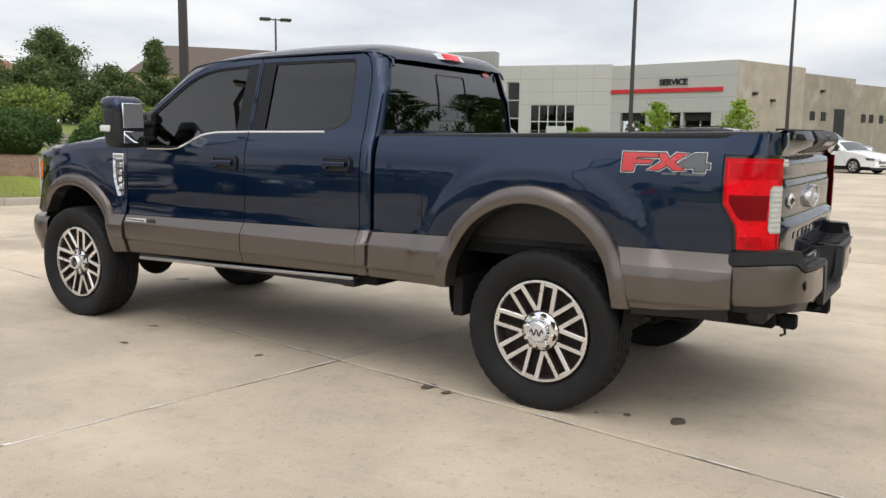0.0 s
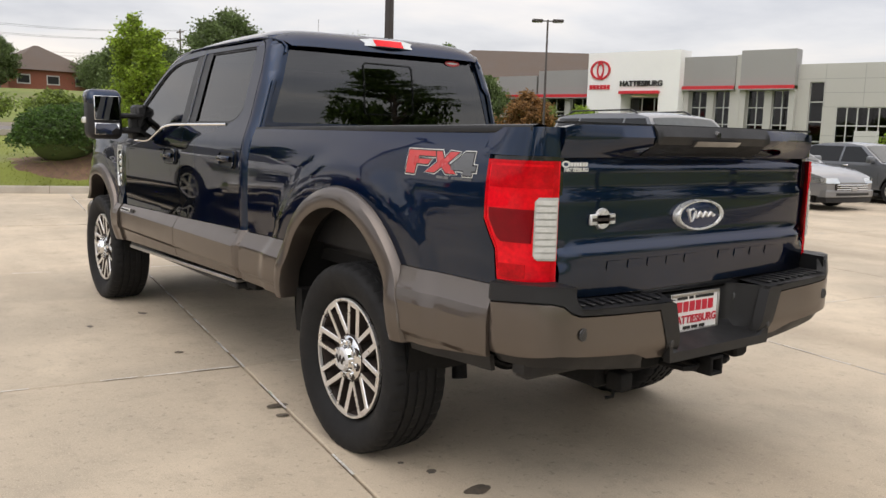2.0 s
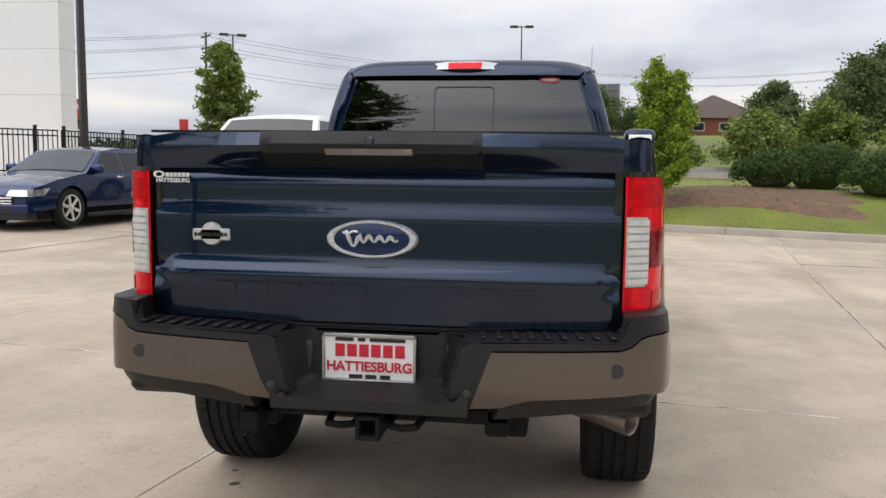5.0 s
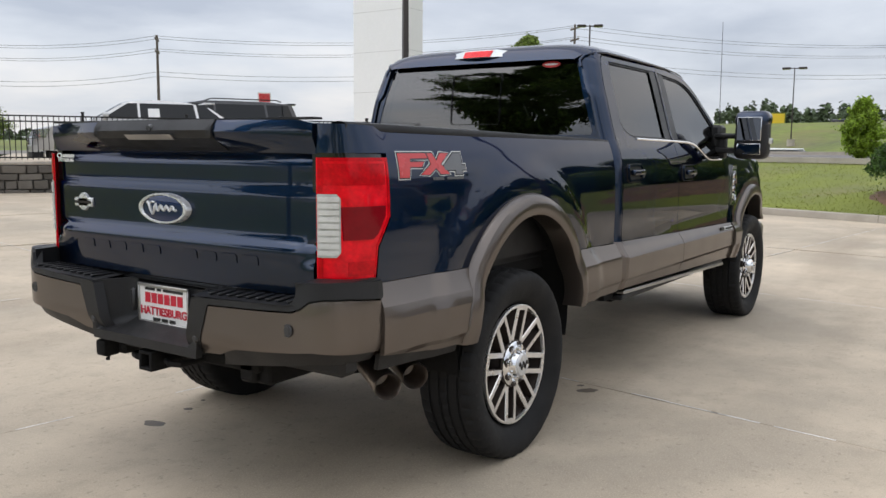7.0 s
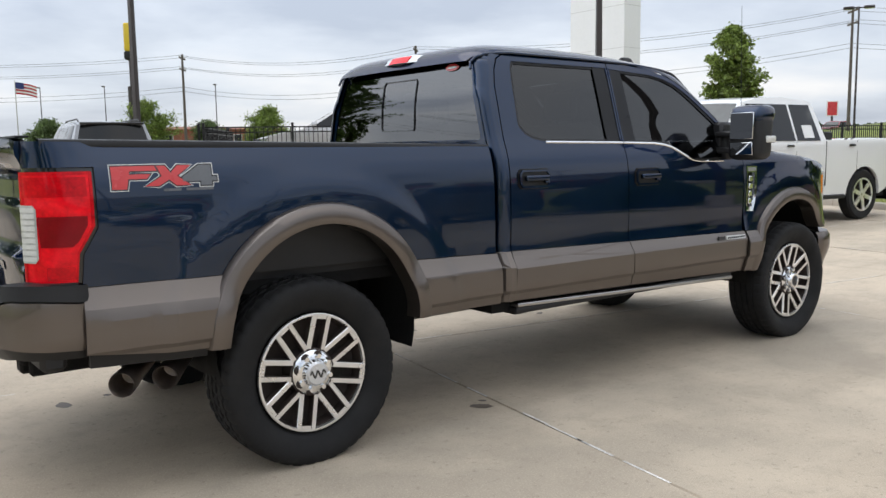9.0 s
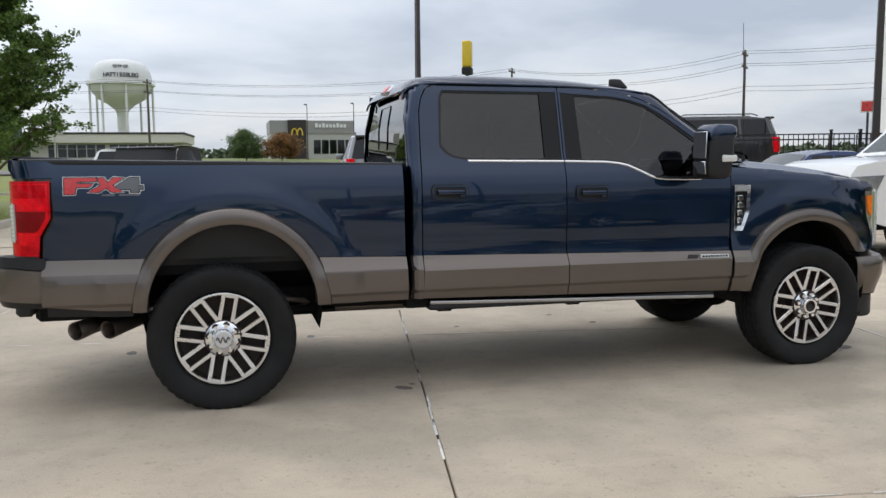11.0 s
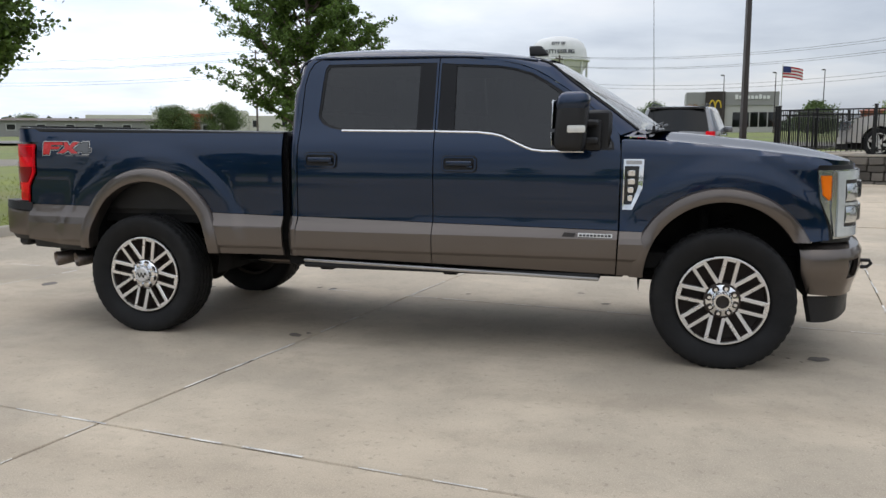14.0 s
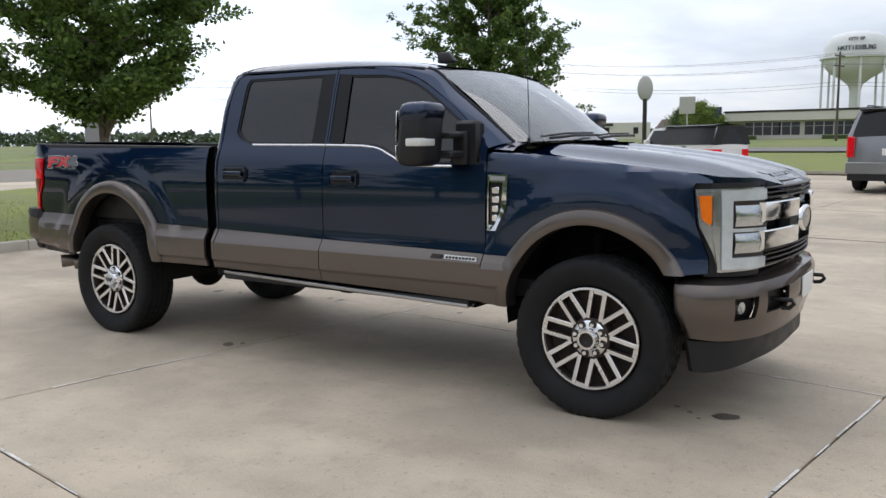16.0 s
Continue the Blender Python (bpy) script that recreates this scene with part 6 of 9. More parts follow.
# centre of the bumper: plate well and lower lip
bm = bmesh.new()
well = lambda out: (lambda y, z: Vector((-1.155 - 0.145 * max(smooth(0.20, 0.315, abs(y) - 0.10 * (z - 0.72)), smooth(0.695, 0.665, z)) - out, y, z)))
skin([(-0.32, 0.622), (0.32, 0.622), (0.33, 0.75), (0.36, 0.862), (-0.36, 0.862), (-0.33, 0.75)], well(0), (1, 0, 0), res=0.025, bm=bm, thick=0.03)
part("plate_well", bm, BLACK, rear_bumper, "black recess for the plate")
part("step_middle", boxed(-1.155, -1.10, -0.32, 0.32, 0.845, 0.866, bevel=0.006), BLACK, rear_bumper)
bm = bmesh.new()
box(bm, -1.185, -1.160, -0.285, -0.235, 0.765, 0.825, bevel=0.006)
part("socket", bm, DARKPL, rear_bumper, "square trailer socket")
bm = bmesh.new()
box(bm, -1.178, -1.150, 0.215, 0.265, 0.72, 0.82, bevel=0.008)
part("plate_lamp", bm, DARKPL, rear_bumper)
plate = part("dealer_plate", boxed(-1.176, -1.170, -0.133, 0.178, 0.688, 0.846, bevel=0.002), PLATEWHITE, rear_bumper, "white dealer plate in a silver frame")
bm = bmesh.new()
for y0, y1, z0, z1 in ((-0.137, 0.182, 0.838, 0.850), (-0.137, 0.182, 0.684, 0.696), (-0.137, -0.127, 0.684, 0.85), (0.172, 0.182, 0.684, 0.85)):
    box(bm, -1.183, -1.172, y0, y1, z0, z1, bevel=0.002)
part("plate_frame", bm, STEEL, plate, "thin silver plate frame")
for k in range(6):
    part("plate_bar", boxed(-1.1785, -1.1755, -0.098 + 0.0405 * k, -0.066 + 0.0405 * k, 0.772, 0.814), PLATERED, plate, "red lettering shown as a bar")
face = lambda y, z: Matrix.Translation((-1.1785, y, z)) @ Matrix.Rotation(radians(-90), 4, "Z") @ Matrix.Rotation(radians(90), 4, "X")
letters("HATTIESBURG", 0.046, face(0.022, 0.738), PLATERED, plate, "plate_lettering", 0.0008, 0.98, 0.0012)
for y0, y1, z0, z1 in ((-0.10, 0.02, 0.824, 0.835), (0.035, 0.06, 0.824, 0.835), (0.075, 0.136, 0.824, 0.835), (-0.05, -0.015, 0.699, 0.712), (-0.003, 0.035, 0.699, 0.712), (0.045, 0.09, 0.699, 0.712)):
    part("plate_bar", boxed(-1.179, -1.176, y0, y1, z0, z1), INK, plate, "small black writing shown as a bar")

# hitch and underside
hitch = part("tow_hitch", boxed(-1.13, -1.07, -0.46, 0.46, 0.545, 0.605, bevel=0.012), UNDER, truck, "black tow hitch with square receiver")
bm = bmesh.new()
for a, b, c, d in ((-0.040, 0.040, 0.590, 0.604), (-0.040, 0.040, 0.524, 0.538), (-0.040, -0.026, 0.53, 0.60), (0.026, 0.040, 0.53, 0.60)):
    box(bm, -1.29, -1.08, a + 0.002, b + 0.002, c, d, bevel=0.004)
part("receiver", bm, UNDER, hitch, "square hitch receiver with rusty throat")
part("receiver_throat", boxed(-1.18, -1.17, -0.03, 0.03, 0.53, 0.60), IRON, hitch, "rusty receiver throat")
for s in (1, -1):
    bm = bmesh.new()
    tube(bm, [(-1.12, s * 0.05, 0.565), (-1.235, s * 0.06, 0.562), (-1.25, s * 0.10, 0.56), (-1.235, s * 0.145, 0.56), (-1.12, s * 0.16, 0.565)], 0.013, 8)
    part("chain_loop", bm, UNDER, hitch, "black safety chain loop")
    part("hitch_bracket", boxed(-1.13, -0.93, *sorted((s * 0.36, s * 0.445)), 0.505, 0.64, bevel=0.012), UNDER, hitch)
bm = bmesh.new()
box(bm, -1.20, -1.12, 0.40, 0.47, 0.50, 0.575, bevel=0.014, seg=2)
tube(bm, [(-1.14, 0.44, 0.51), (-1.15, 0.46, 0.475), (-1.13, 0.48, 0.468)], 0.007, 6)
part("trailer_connector", bm, UNDER, hitch, "black trailer wiring connector")
frame_ = part("chassis_frame", boxed(-1.10, 4.55, -0.50, -0.40, 0.50, 0.66, bevel=0.01), UNDER, truck, "dark chassis rails and underbody")
part("chassis_rail", boxed(-1.10, 4.55, 0.40, 0.50, 0.50, 0.66, bevel=0.01), UNDER, frame_)
bm = bmesh.new()
box(bm, 1.16, 4.4, -0.86, 0.86, 0.60, 0.70)
box(bm, -1.0, 1.10, -0.80, 0.80, 0.80, 0.86)
box(bm, 3.5, 4.62, -0.45, 0.45, 0.62, 1.15)
box(bm, 1.14, 3.45, -0.90, 0.90, 0.54, 0.61)
part("underbody", bm, UNDER, frame_)
bm = bmesh.new()
box(bm, 0.62, 1.40, -0.36, 0.10, 0.44, 0.57, bevel=0.04)
part("fuel_tank", bm, UNDER, frame_, "black fuel tank")
bm = bmesh.new()
box(bm, 2.1, 2.9, -0.22, 0.30, 0.40, 0.56, bevel=0.05)
rod(bm, (2.1, 0.05, 0.48), (0.1, 0.02, 0.43), 0.05)
part("gearbox", bm, UNDER, frame_)
for x in (0.0, 4.06):
    bm = bmesh.new()
    rod(bm, (x, -0.80, 0.425), (x, 0.80, 0.425), 0.055)
    off = 0.0 if x < 1 else 0.22
    bmesh.ops.create_uvsphere(bm, u_segments=20, v_segments=12, radius=0.18, matrix=Matrix.Translation((x, off, 0.42)) @ Matrix.Diagonal((1.0, 0.8, 1.05, 1)))
    part("axle", bm, UNDER, frame_, "solid axle with round differential")
for s in (1, -1):
    bm = bmesh.new()
    for k in range(3):
        box(bm, -0.70 + 0.12 * k, 0.72 - 0.12 * k, *sorted((s * 0.52, s * 0.60)), 0.50 + 0.016 * k, 0.514 + 0.016 * k, bevel=0.003)
    rod(bm, (-0.35, s * 0.58, 0.36), (-0.20, s * 0.50, 0.80), 0.035)
    part("leaf_spring", bm, UNDER, frame_, "rear leaf spring and damper")
    bm = bmesh.new()
    tube(bm, [(4.06 + 0.085 * math.cos(a * 0.7), s * 0.50 + 0.085 * math.sin(a * 0.7), 0.52 + 0.0105 * a) for a in range(40)], 0.012, 6)
    rod(bm, (3.95, s * 0.62, 0.42), (3.95, s * 0.58, 0.95), 0.03)
    part("coil_spring", bm, UNDER, frame_, "front coil spring")
bm = bmesh.new()
tube(bm, [(2.2, -0.34, 0.50), (0.8, -0.40, 0.50), (0.15, -0.55, 0.62), (-0.30, -0.58, 0.60), (-0.58, -0.62, 0.52)], 0.045, 10)
part("exhaust_pipe", bm, RUSTY, frame_)
for x0, x1 in ((-0.70, -0.835), (-0.52, -0.655)):
    bm = bmesh.new()
    a, b = Vector((x0 + 0.10, -0.52, 0.53)), Vector((x1, -0.865, 0.497))
    q = (b - a).normalized().to_track_quat("Y", "Z").to_matrix().to_4x4()
    n = (b - a).length
    lathe(bm, [(0.030, 0.0), (0.044, 0.08), (0.050, n - 0.12), (0.056, n - 0.01), (0.053, n), (0.046, n - 0.01), (0.042, n - 0.14), (0.0, n - 0.15)], 24, Matrix.Translation(a) @ q)
    bmesh.ops.recalc_face_normals(bm, faces=bm.faces)
    part("exhaust_tip", bm, RUSTY, frame_, "heat-stained exhaust tip")
bm = bmesh.new()
box(bm, 0.50, 0.56, 0.62, 0.94, 0.44, 0.66)
part("mud_guard", bm, UNDER, frame_)

# cabin
for x, y in ((2.28, 0.40), (2.28, -0.40), (1.42, 0.48), (1.42, 0.0), (1.42, -0.48)):
    w = 0.27 if x > 2 else 0.22
    seat = part("seat", boxed(x, x + 0.52, y - w, y + w, 0.86, 1.02, bevel=0.05, seg=2), LEATHER, truck, "brown leather seat")
    bm = bmesh.new()
    for v in box(bm, x - 0.06, x + 0.09, y - w, y + w, 1.0, 1.60, bevel=0.05, seg=2):
        v.co.x -= (v.co.z - 1.0) * 0.16
    part("seat_back", bm, LEATHER, seat)
    bm = bmesh.new()
    for v in box(bm, x - 0.13, x - 0.03, y - 0.13, y + 0.13, 1.62, 1.80, bevel=0.04, seg=2):
        v.co.x -= 0.02
    part("head_rest", bm, LEATHER, seat)
dash = part("dashboard", boxed(3.15, 3.62, -0.80, 0.80, 1.05, 1.38, bevel=0.06, seg=2), CABIN, truck, "dark dashboard")
bm = bmesh.new()
tube(bm, [Vector((3.02 + 0.05 * math.sin(a * math.pi / 12), 0.40 + 0.19 * math.cos(a * math.pi / 12), 1.36 + 0.18 * math.sin(a * math.pi / 12))) for a in range(25)], 0.016, 8)
part("steering_wheel", bm, CABIN, dash)
bm = bmesh.new()
box(bm, 2.98, 3.02, -0.13, 0.13, 1.80, 1.88, bevel=0.015)
part("interior_mirror", bm, CABIN, dash)
bm = bmesh.new()
box(bm, 1.2, 3.4, -0.88, 0.88, 0.70, 0.74)
box(bm, 1.24, 2.72, -0.60, 0.60, 1.918, 1.932)
for s in (1, -1):
    box(bm, 1.24, 3.40, *sorted((s * 0.86, s * 0.89)), 0.72, 1.40)
part("cabin_trim", bm, CABIN, truck, "dark cabin trim")

# wheels
SEG = 176
TYRE = [(0.268, 0.060), (0.278, 0.088), (0.300, 0.112), (0.345, 0.140), (0.385, 0.147), (0.410, 0.144), (0.424, 0.134), (0.434, 0.118), (0.437, 0.085), (0.4375, 0.080), (0.428, 0.078), (0.428, 0.066), (0.438, 0.064), (0.439, 0.030), (0.4295, 0.028), (0.4295, 0.016), (0.439, 0.014)]
TYRE = TYRE + [(r, -h) for r, h in TYRE[::-1]]


def tread(k, i):
    j = min(i, len(TYRE) - 1 - i)
    if j in (6, 7, 8):
        return (0.0, 0.0, 0.0, -0.007)[k % 4] if j != 6 else (0.001, 0.001, 0.001, -0.004)[k % 4]
    if j in (12, 13, 16):
        return (0.0, 0.0, 0.0, -0.006)[(k + 2 * j) % 4]
    if j in (4, 5):
        return 0.001 if k % 8 < 4 else -0.001
    return 0.0


def make_wheel(front):
    """A wheel in its own axes; its outer face looks along -y."""
    bm = bmesh.new()
    lathe(bm, [(0.268, -0.112), (0.276, -0.112), (0.277, -0.098), (0.262, -0.092), (0.254, -0.070), (0.248, 0.0), (0.250, 0.10), (0.274, 0.108)], 64)
    bmesh.ops.recalc_face_normals(bm, faces=bm.faces)
    me = part("wheel", bm, POCKET, None, "machined twin-spoke alloy wheel on an off-road tyre")
    bm = bmesh.new()
    lathe(bm, TYRE, SEG, wobble=tread)
    for v in bm.verts:
        if v.co.z < -0.424:
            v.co.z = -0.424
    bmesh.ops.recalc_face_normals(bm, faces=bm.faces)
    part("tyre", bm, RUBBER, me, "black all-terrain tyre", sharp=30)
    bm = bmesh.new()
    lathe(bm, [(0.2775, -0.100), (0.277, -0.1135), (0.273, -0.1155), (0.2655, -0.114), (0.263, -0.100)], 64)
    bmesh.ops.recalc_face_normals(bm, faces=bm.faces)
    part("rim_ring", bm, MACHINED, me, "bright machined rim edge")
    for k in range(8):
        turn = Matrix.Rotation(radians(45 * k + 11), 4, "Y")

        def bar(q, y_in, y_out, deep):
            bm = bmesh.new()
            lift_ = lambda r: y_in + (y_out - y_in) * (r - 0.09) / 0.175
            top = [bm.verts.new(turn @ Vector((r, lift_(r), o))) for r, o in q]
            low = [bm.verts.new(turn @ Vector((r, lift_(r) + deep, o * 1.08))) for r, o in q]
            bm.faces.new(top)
            for i in range(4):
                bm.faces.new((top[i], low[i], low[(i + 1) % 4], top[(i + 1) % 4]))
            bmesh.ops.recalc_face_normals(bm, faces=bm.faces)
            return bm

        for d in (-1, 1):
            # two parallel bars that meet the rim; each meets its neighbour's bar at the hub
            spoke = part("spoke", bar([(0.106, d * 0.0265), (0.106, d * 0.0462), (0.266, d * 0.0465), (0.266, d * 0.0265)], -0.096, -0.114, 0.004), MACHINED, me, "machined spoke")
            part("spoke_back", bar([(0.094, d * 0.0250), (0.094, d * 0.0470), (0.266, d * 0.0475), (0.266, d * 0.0250)], -0.0925, -0.1105, 0.040), POCKET, spoke, "dark painted spoke side")
        part("spoke_bridge", bar([(0.250, -0.024), (0.250, 0.024), (0.264, 0.024), (0.264, -0.024)], -0.096, -0.1135, 0.004), MACHINED, me)
    bm = bmesh.new()
    lathe(bm, [(0.258, -0.040), (0.12, -0.025), (0.10, -0.075), (0.112, -0.092), (0.098, -0.098)], 48)
    bmesh.ops.recalc_face_normals(bm, faces=bm.faces)
    part("wheel_centre", bm, POCKET, me)
    bm = bmesh.new()
    lathe(bm, [(0.0, -0.02), (0.170, -0.02), (0.170, 0.0), (0.0, 0.0)], 40)
    part("brake_disc", bm, IRON, me, "grey brake disc")
    bm = bmesh.new()
    box(bm, 0.09, 0.205, -0.035, 0.02, -0.07, 0.10, bevel=0.01)
    part("brake_caliper", bm, IRON, me)
    cap = [(0.054, -0.140), (0.064, -0.116), (0.094, -0.110), (0.104, -0.100), (0.104, -0.09)] if not front else [(0.036, -0.118), (0.040, -0.150), (0.051, -0.150), (0.056, -0.144), (0.062, -0.112), (0.092, -0.108), (0.099, -0.102), (0.099, -0.09)]
    bm = bmesh.new()
    lathe(bm, cap, 48)
    bmesh.ops.remove_doubles(bm, verts=bm.verts, dist=0.0001)
    bmesh.ops.recalc_face_normals(bm, faces=bm.faces)
    part("hub_cap", bm, CHROME, me, "chrome hub cap ringed by lug nuts")
    for k in range(8):
        bm = bmesh.new()
        a = radians(45 * k + 30)
        rod(bm, (0.081 * math.cos(a), -0.100, 0.081 * math.sin(a)), (0.081 * math.cos(a), -0.128, 0.081 * math.sin(a)), 0.0145, 0.011, 10)
        part("lug_nut", bm, CHROME, me)
        bm = bmesh.new()
        # raised dark disc paints the shaded hole round the nut
        rod(bm, (0.081 * math.cos(a), -0.1055, 0.081 * math.sin(a)), (0.081 * math.cos(a), -0.1115, 0.081 * math.sin(a)), 0.0225, 0.0225, 14)
        part("nut_seat", bm, POCKET, me)
    bm = bmesh.new()
    if front:
        lathe(bm, [(0.0, -0.122), (0.030, -0.122), (0.039, -0.118)], 32)
    else:
        lathe(bm, [(0.0, -0.1475), (0.048, -0.147), (0.057, -0.138)], 40)
    bmesh.ops.remove_doubles(bm, verts=bm.verts, dist=0.0001)
    bmesh.ops.recalc_face_normals(bm, faces=bm.faces)
    part("cap_centre", bm, DARKALLOY if front else SATIN, me, "dark open hub" if front else "satin centre cap")
    if not front:
        bm = bmesh.new()
        tube(bm, [(0.038 * (i / 10 - 1), -0.1485, 0.017 * math.sin(i * math.pi / 4)) for i in range(21)], 0.0036, 6)
        part("cap_mark", bm, DARKALLOY, me)
    return me


for front, x in ((False, 0.0), (True, 4.06)):
    w = make_wheel(front)
    w.parent = truck
    w.matrix_basis = pose(x, -0.853, 0.425)
    other = copy_thing(w, pose(x, 0.853, 0.425, 0, 0, 180))
    other.parent = truck

# ---------------------------------------------------------------- parked cars
CARGLASS = mat("car_window", (0.008, 0.009, 0.010), 0.04, 0, 0.1, 3, 40, spec=0.35)
CARSCREEN = mat("car_windscreen", (0.055, 0.062, 0.062), 0.04, 0, 0.25, 1.2, 9, spec=0.5)
PROFILES = {
    "suv": [(0, 0.24), (0, 0.42), (0.006, 0.56), (0.035, 0.605), (0.20, 0.655), (0.245, 0.670), (0.355, 0.955), (0.44, 0.995), (0.62, 1.0), (0.82, 0.99), (0.945, 0.955), (0.988, 0.63), (0.995, 0.50), (1.0, 0.40), (1.0, 0.24)],
    "sedan": [(0, 0.22), (0, 0.42), (0.02, 0.50), (0.12, 0.60), (0.25, 0.665), (0.275, 0.675), (0.40, 0.955), (0.50, 1.0), (0.62, 0.99), (0.70, 0.95), (0.84, 0.74), (0.965, 0.715), (0.985, 0.66), (1.0, 0.45), (1.0, 0.24)],
    "crossover": [(0, 0.24), (0, 0.40), (0.02, 0.51), (0.12, 0.60), (0.24, 0.655), (0.27, 0.67), (0.43, 0.945), (0.50, 0.99), (0.60, 1.0), (0.76, 0.965), (0.86, 0.89), (0.965, 0.68), (0.985, 0.60), (1.0, 0.42), (1.0, 0.26)],
    "pickup": [(0, 0.28), (0, 0.54), (0.012, 0.60), (0.05, 0.625), (0.19, 0.655), (0.225, 0.668), (0.325, 0.955), (0.385, 0.99), (0.48, 1.0), (0.575, 0.985), (0.605, 0.955), (0.622, 0.70), (0.625, 0.665), (0.98, 0.672), (1.0, 0.66), (1.0, 0.34)],
    "jeep": [(0, 0.30), (0, 0.55), (0.02, 0.60), (0.27, 0.62), (0.285, 0.64), (0.33, 0.95), (0.36, 0.985), (0.60, 1.0), (0.94, 0.985), (0.985, 0.95), (1.0, 0.62), (1.0, 0.50), (1.0, 0.28)],
}
# index of the profile's points where windscreen and rear window begin and end, and the belt line
SCREENS = {"suv": (5, 6, 10, 11), "sedan": (5, 6, 9, 10), "crossover": (5, 6, 10, 11), "pickup": (5, 6, 10, 11), "jeep": (4, 5, 9, 10)}


def car(kind, label, paint, at, turn, size, base, ride=0.36, group="parked cars", rim=MACHINED, sticker=False, guard=False, category="car"):
    """at: the middle of the car on the ground; size: length, width, height; base: wheelbase and front overhang."""
    L, W, H = size
    wb, fo = base
    root = thing({"suv": "sport_utility", "pickup": "crew_cab_pickup", "jeep": "off_roader"}.get(kind, kind), label, category, group, at=at, turn=turn)
    X = lambda f: L / 2 - f * L
    prof = [(X(a), b * H) for a, b in PROFILES[kind]]
    belt = {"sedan": 0.67, "crossover": 0.70}.get(kind, 0.655) * H
    wheels = (L / 2 - fo, L / 2 - fo - wb)
    r = ride

    def half(x, z):
        k = abs(2 * x / L)
        w = W / 2 * (1 - 0.16 * max(0.0, (k - 0.72) / 0.28) ** 2.2)
        if z > belt:
            w -= (z - belt) / (H - belt) * 0.155 * W * 0.8
        else:
            w -= 0.012 * W * ((belt - z) / belt) ** 2 * 3 - 0.010 * math.sin(math.pi * z / belt)
        return w

    side_at = lambda s, o=0.0: (lambda x, z: Vector((x, s * (half(x, z) + o), z)))
    low = 0.21 * H if kind in ("suv", "pickup", "jeep") else 0.15 * H
    outline = [(x, max(z, low)) for x, z in prof]
    for wx in wheels[::-1]:
        outline += [(wx + r * 1.13 * math.cos(math.pi - a), max(low, r + r * 1.13 * math.sin(a))) for a in [math.pi * (i / 12) for i in range(13)]]
    bm = bmesh.new()
    for s in (1, -1):
        skin(outline, side_at(s), (0, -s, 0), res=0.10, bm=bm, thick=0.05)
    us = []
    for i, (a, b) in enumerate(zip(prof, prof[1:])):
        n = max(1, int(math.dist(a, b) / 0.16))
        us += [(a[0] + (b[0] - a[0]) * j / n, a[1] + (b[1] - a[1]) * j / n) for j in range(n)]
    us.append(prof[-1])
    crown = lambda p, v: Vector((p[0] + (0.10 * W * (1 - v * v) * (0.5 if abs(p[0]) > 0.42 * L else 0.0)) * (1 if p[0] > 0 else -1), v * half(*p), p[1] + 0.035 * (1 - v * v) * (1 if p[1] > 0.5 * H else 0)))
    grid(bm, us, [i / 6 - 1 for i in range(13)], crown)
    bmesh.ops.remove_doubles(bm, verts=bm.verts, dist=0.004)
    bmesh.ops.recalc_face_normals(bm, faces=bm.faces)
    body = part("body", bm, paint, root, "painted body shell", sharp=35)

    def strip(name, i0, i1, material, inset=0.04, out=0.008, text=""):
        a, b = Vector((prof[i0][0], 0, prof[i0][1])), Vector((prof[i1][0], 0, prof[i1][1]))
        n = Vector((-(b - a).z, 0, (b - a).x)).normalized()
        if n.z < 0:
            n = -n
        bm = bmesh.new()
        grid(bm, [0.05 + 0.9 * k / 5 for k in range(6)], [(k / 6 - 1) * 0.90 for k in range(13)], lambda t, v: crown((a.lerp(b, t).x, a.lerp(b, t).z), v) + n * out)
        bmesh.ops.recalc_face_normals(bm, faces=bm.faces)
        return part(name, bm, material, root, text)

    def nose_x(z):
        """How far ahead the middle of the body reaches at a height."""
        for (xa, za), (xb, zb_) in zip(prof, prof[1:]):
            if za <= z <= zb_ and zb_ > za:
                return xa + (xb - xa) * (z - za) / (zb_ - za)
        return L / 2

    def front_strip(y0, y1, z0, z1, out, deep=0.06, n=8, tail=False):
        """A shallow block that follows the curve of the nose, or of the tail."""
        bm = bmesh.new()
        sx = -1 if tail else 1

        def face_x(y, z):
            v = min(1.0, abs(y) / (W * 0.46))
            return sx * ((L / 2 if tail else nose_x(z)) + 0.05 * W * (1 - v * v) + out - 0.10 * max(0.0, abs(y) / W - 0.36) ** 1.2 * 4)

        k = min(0.012, (z1 - z0) * 0.3)
        rows_ = [(z0, -deep), (z0, -k), (z0 + k, 0.0), (z1 - k, 0.0), (z1, -k), (z1, -deep)]
        rows = grid(bm, [y0 + (y1 - y0) * i / n for i in range(n + 1)], range(6), lambda y, i: Vector((face_x(y, rows_[i][0]) + sx * rows_[i][1], y, rows_[i][0])))
        bm.faces.new(rows[0])
        bm.faces.new(rows[-1][::-1])
        bmesh.ops.recalc_face_normals(bm, faces=bm.faces)
        return bm

    a0, a1, b0, b1 = SCREENS[kind]
    strip("windscreen", a0, a1, CARSCREEN, text="sloping windscreen")
    strip("rear_window", b0, b1, CARGLASS, text="dark rear window")
    top = 0.945 * H
    zb = belt + 0.012
    xs0 = prof[a0][0] - 0.22 * (prof[a0][0] - prof[a1][0])
    slope = lambda z: prof[a0][0] + (prof[a1][0] - prof[a0][0]) * (z - prof[a0][1]) / (prof[a1][1] - prof[a0][1])
    back = lambda z: prof[b1][0] + (prof[b0][0] - prof[b1][0]) * (z - prof[b1][1]) / max(0.05, prof[b0][1] - prof[b1][1])
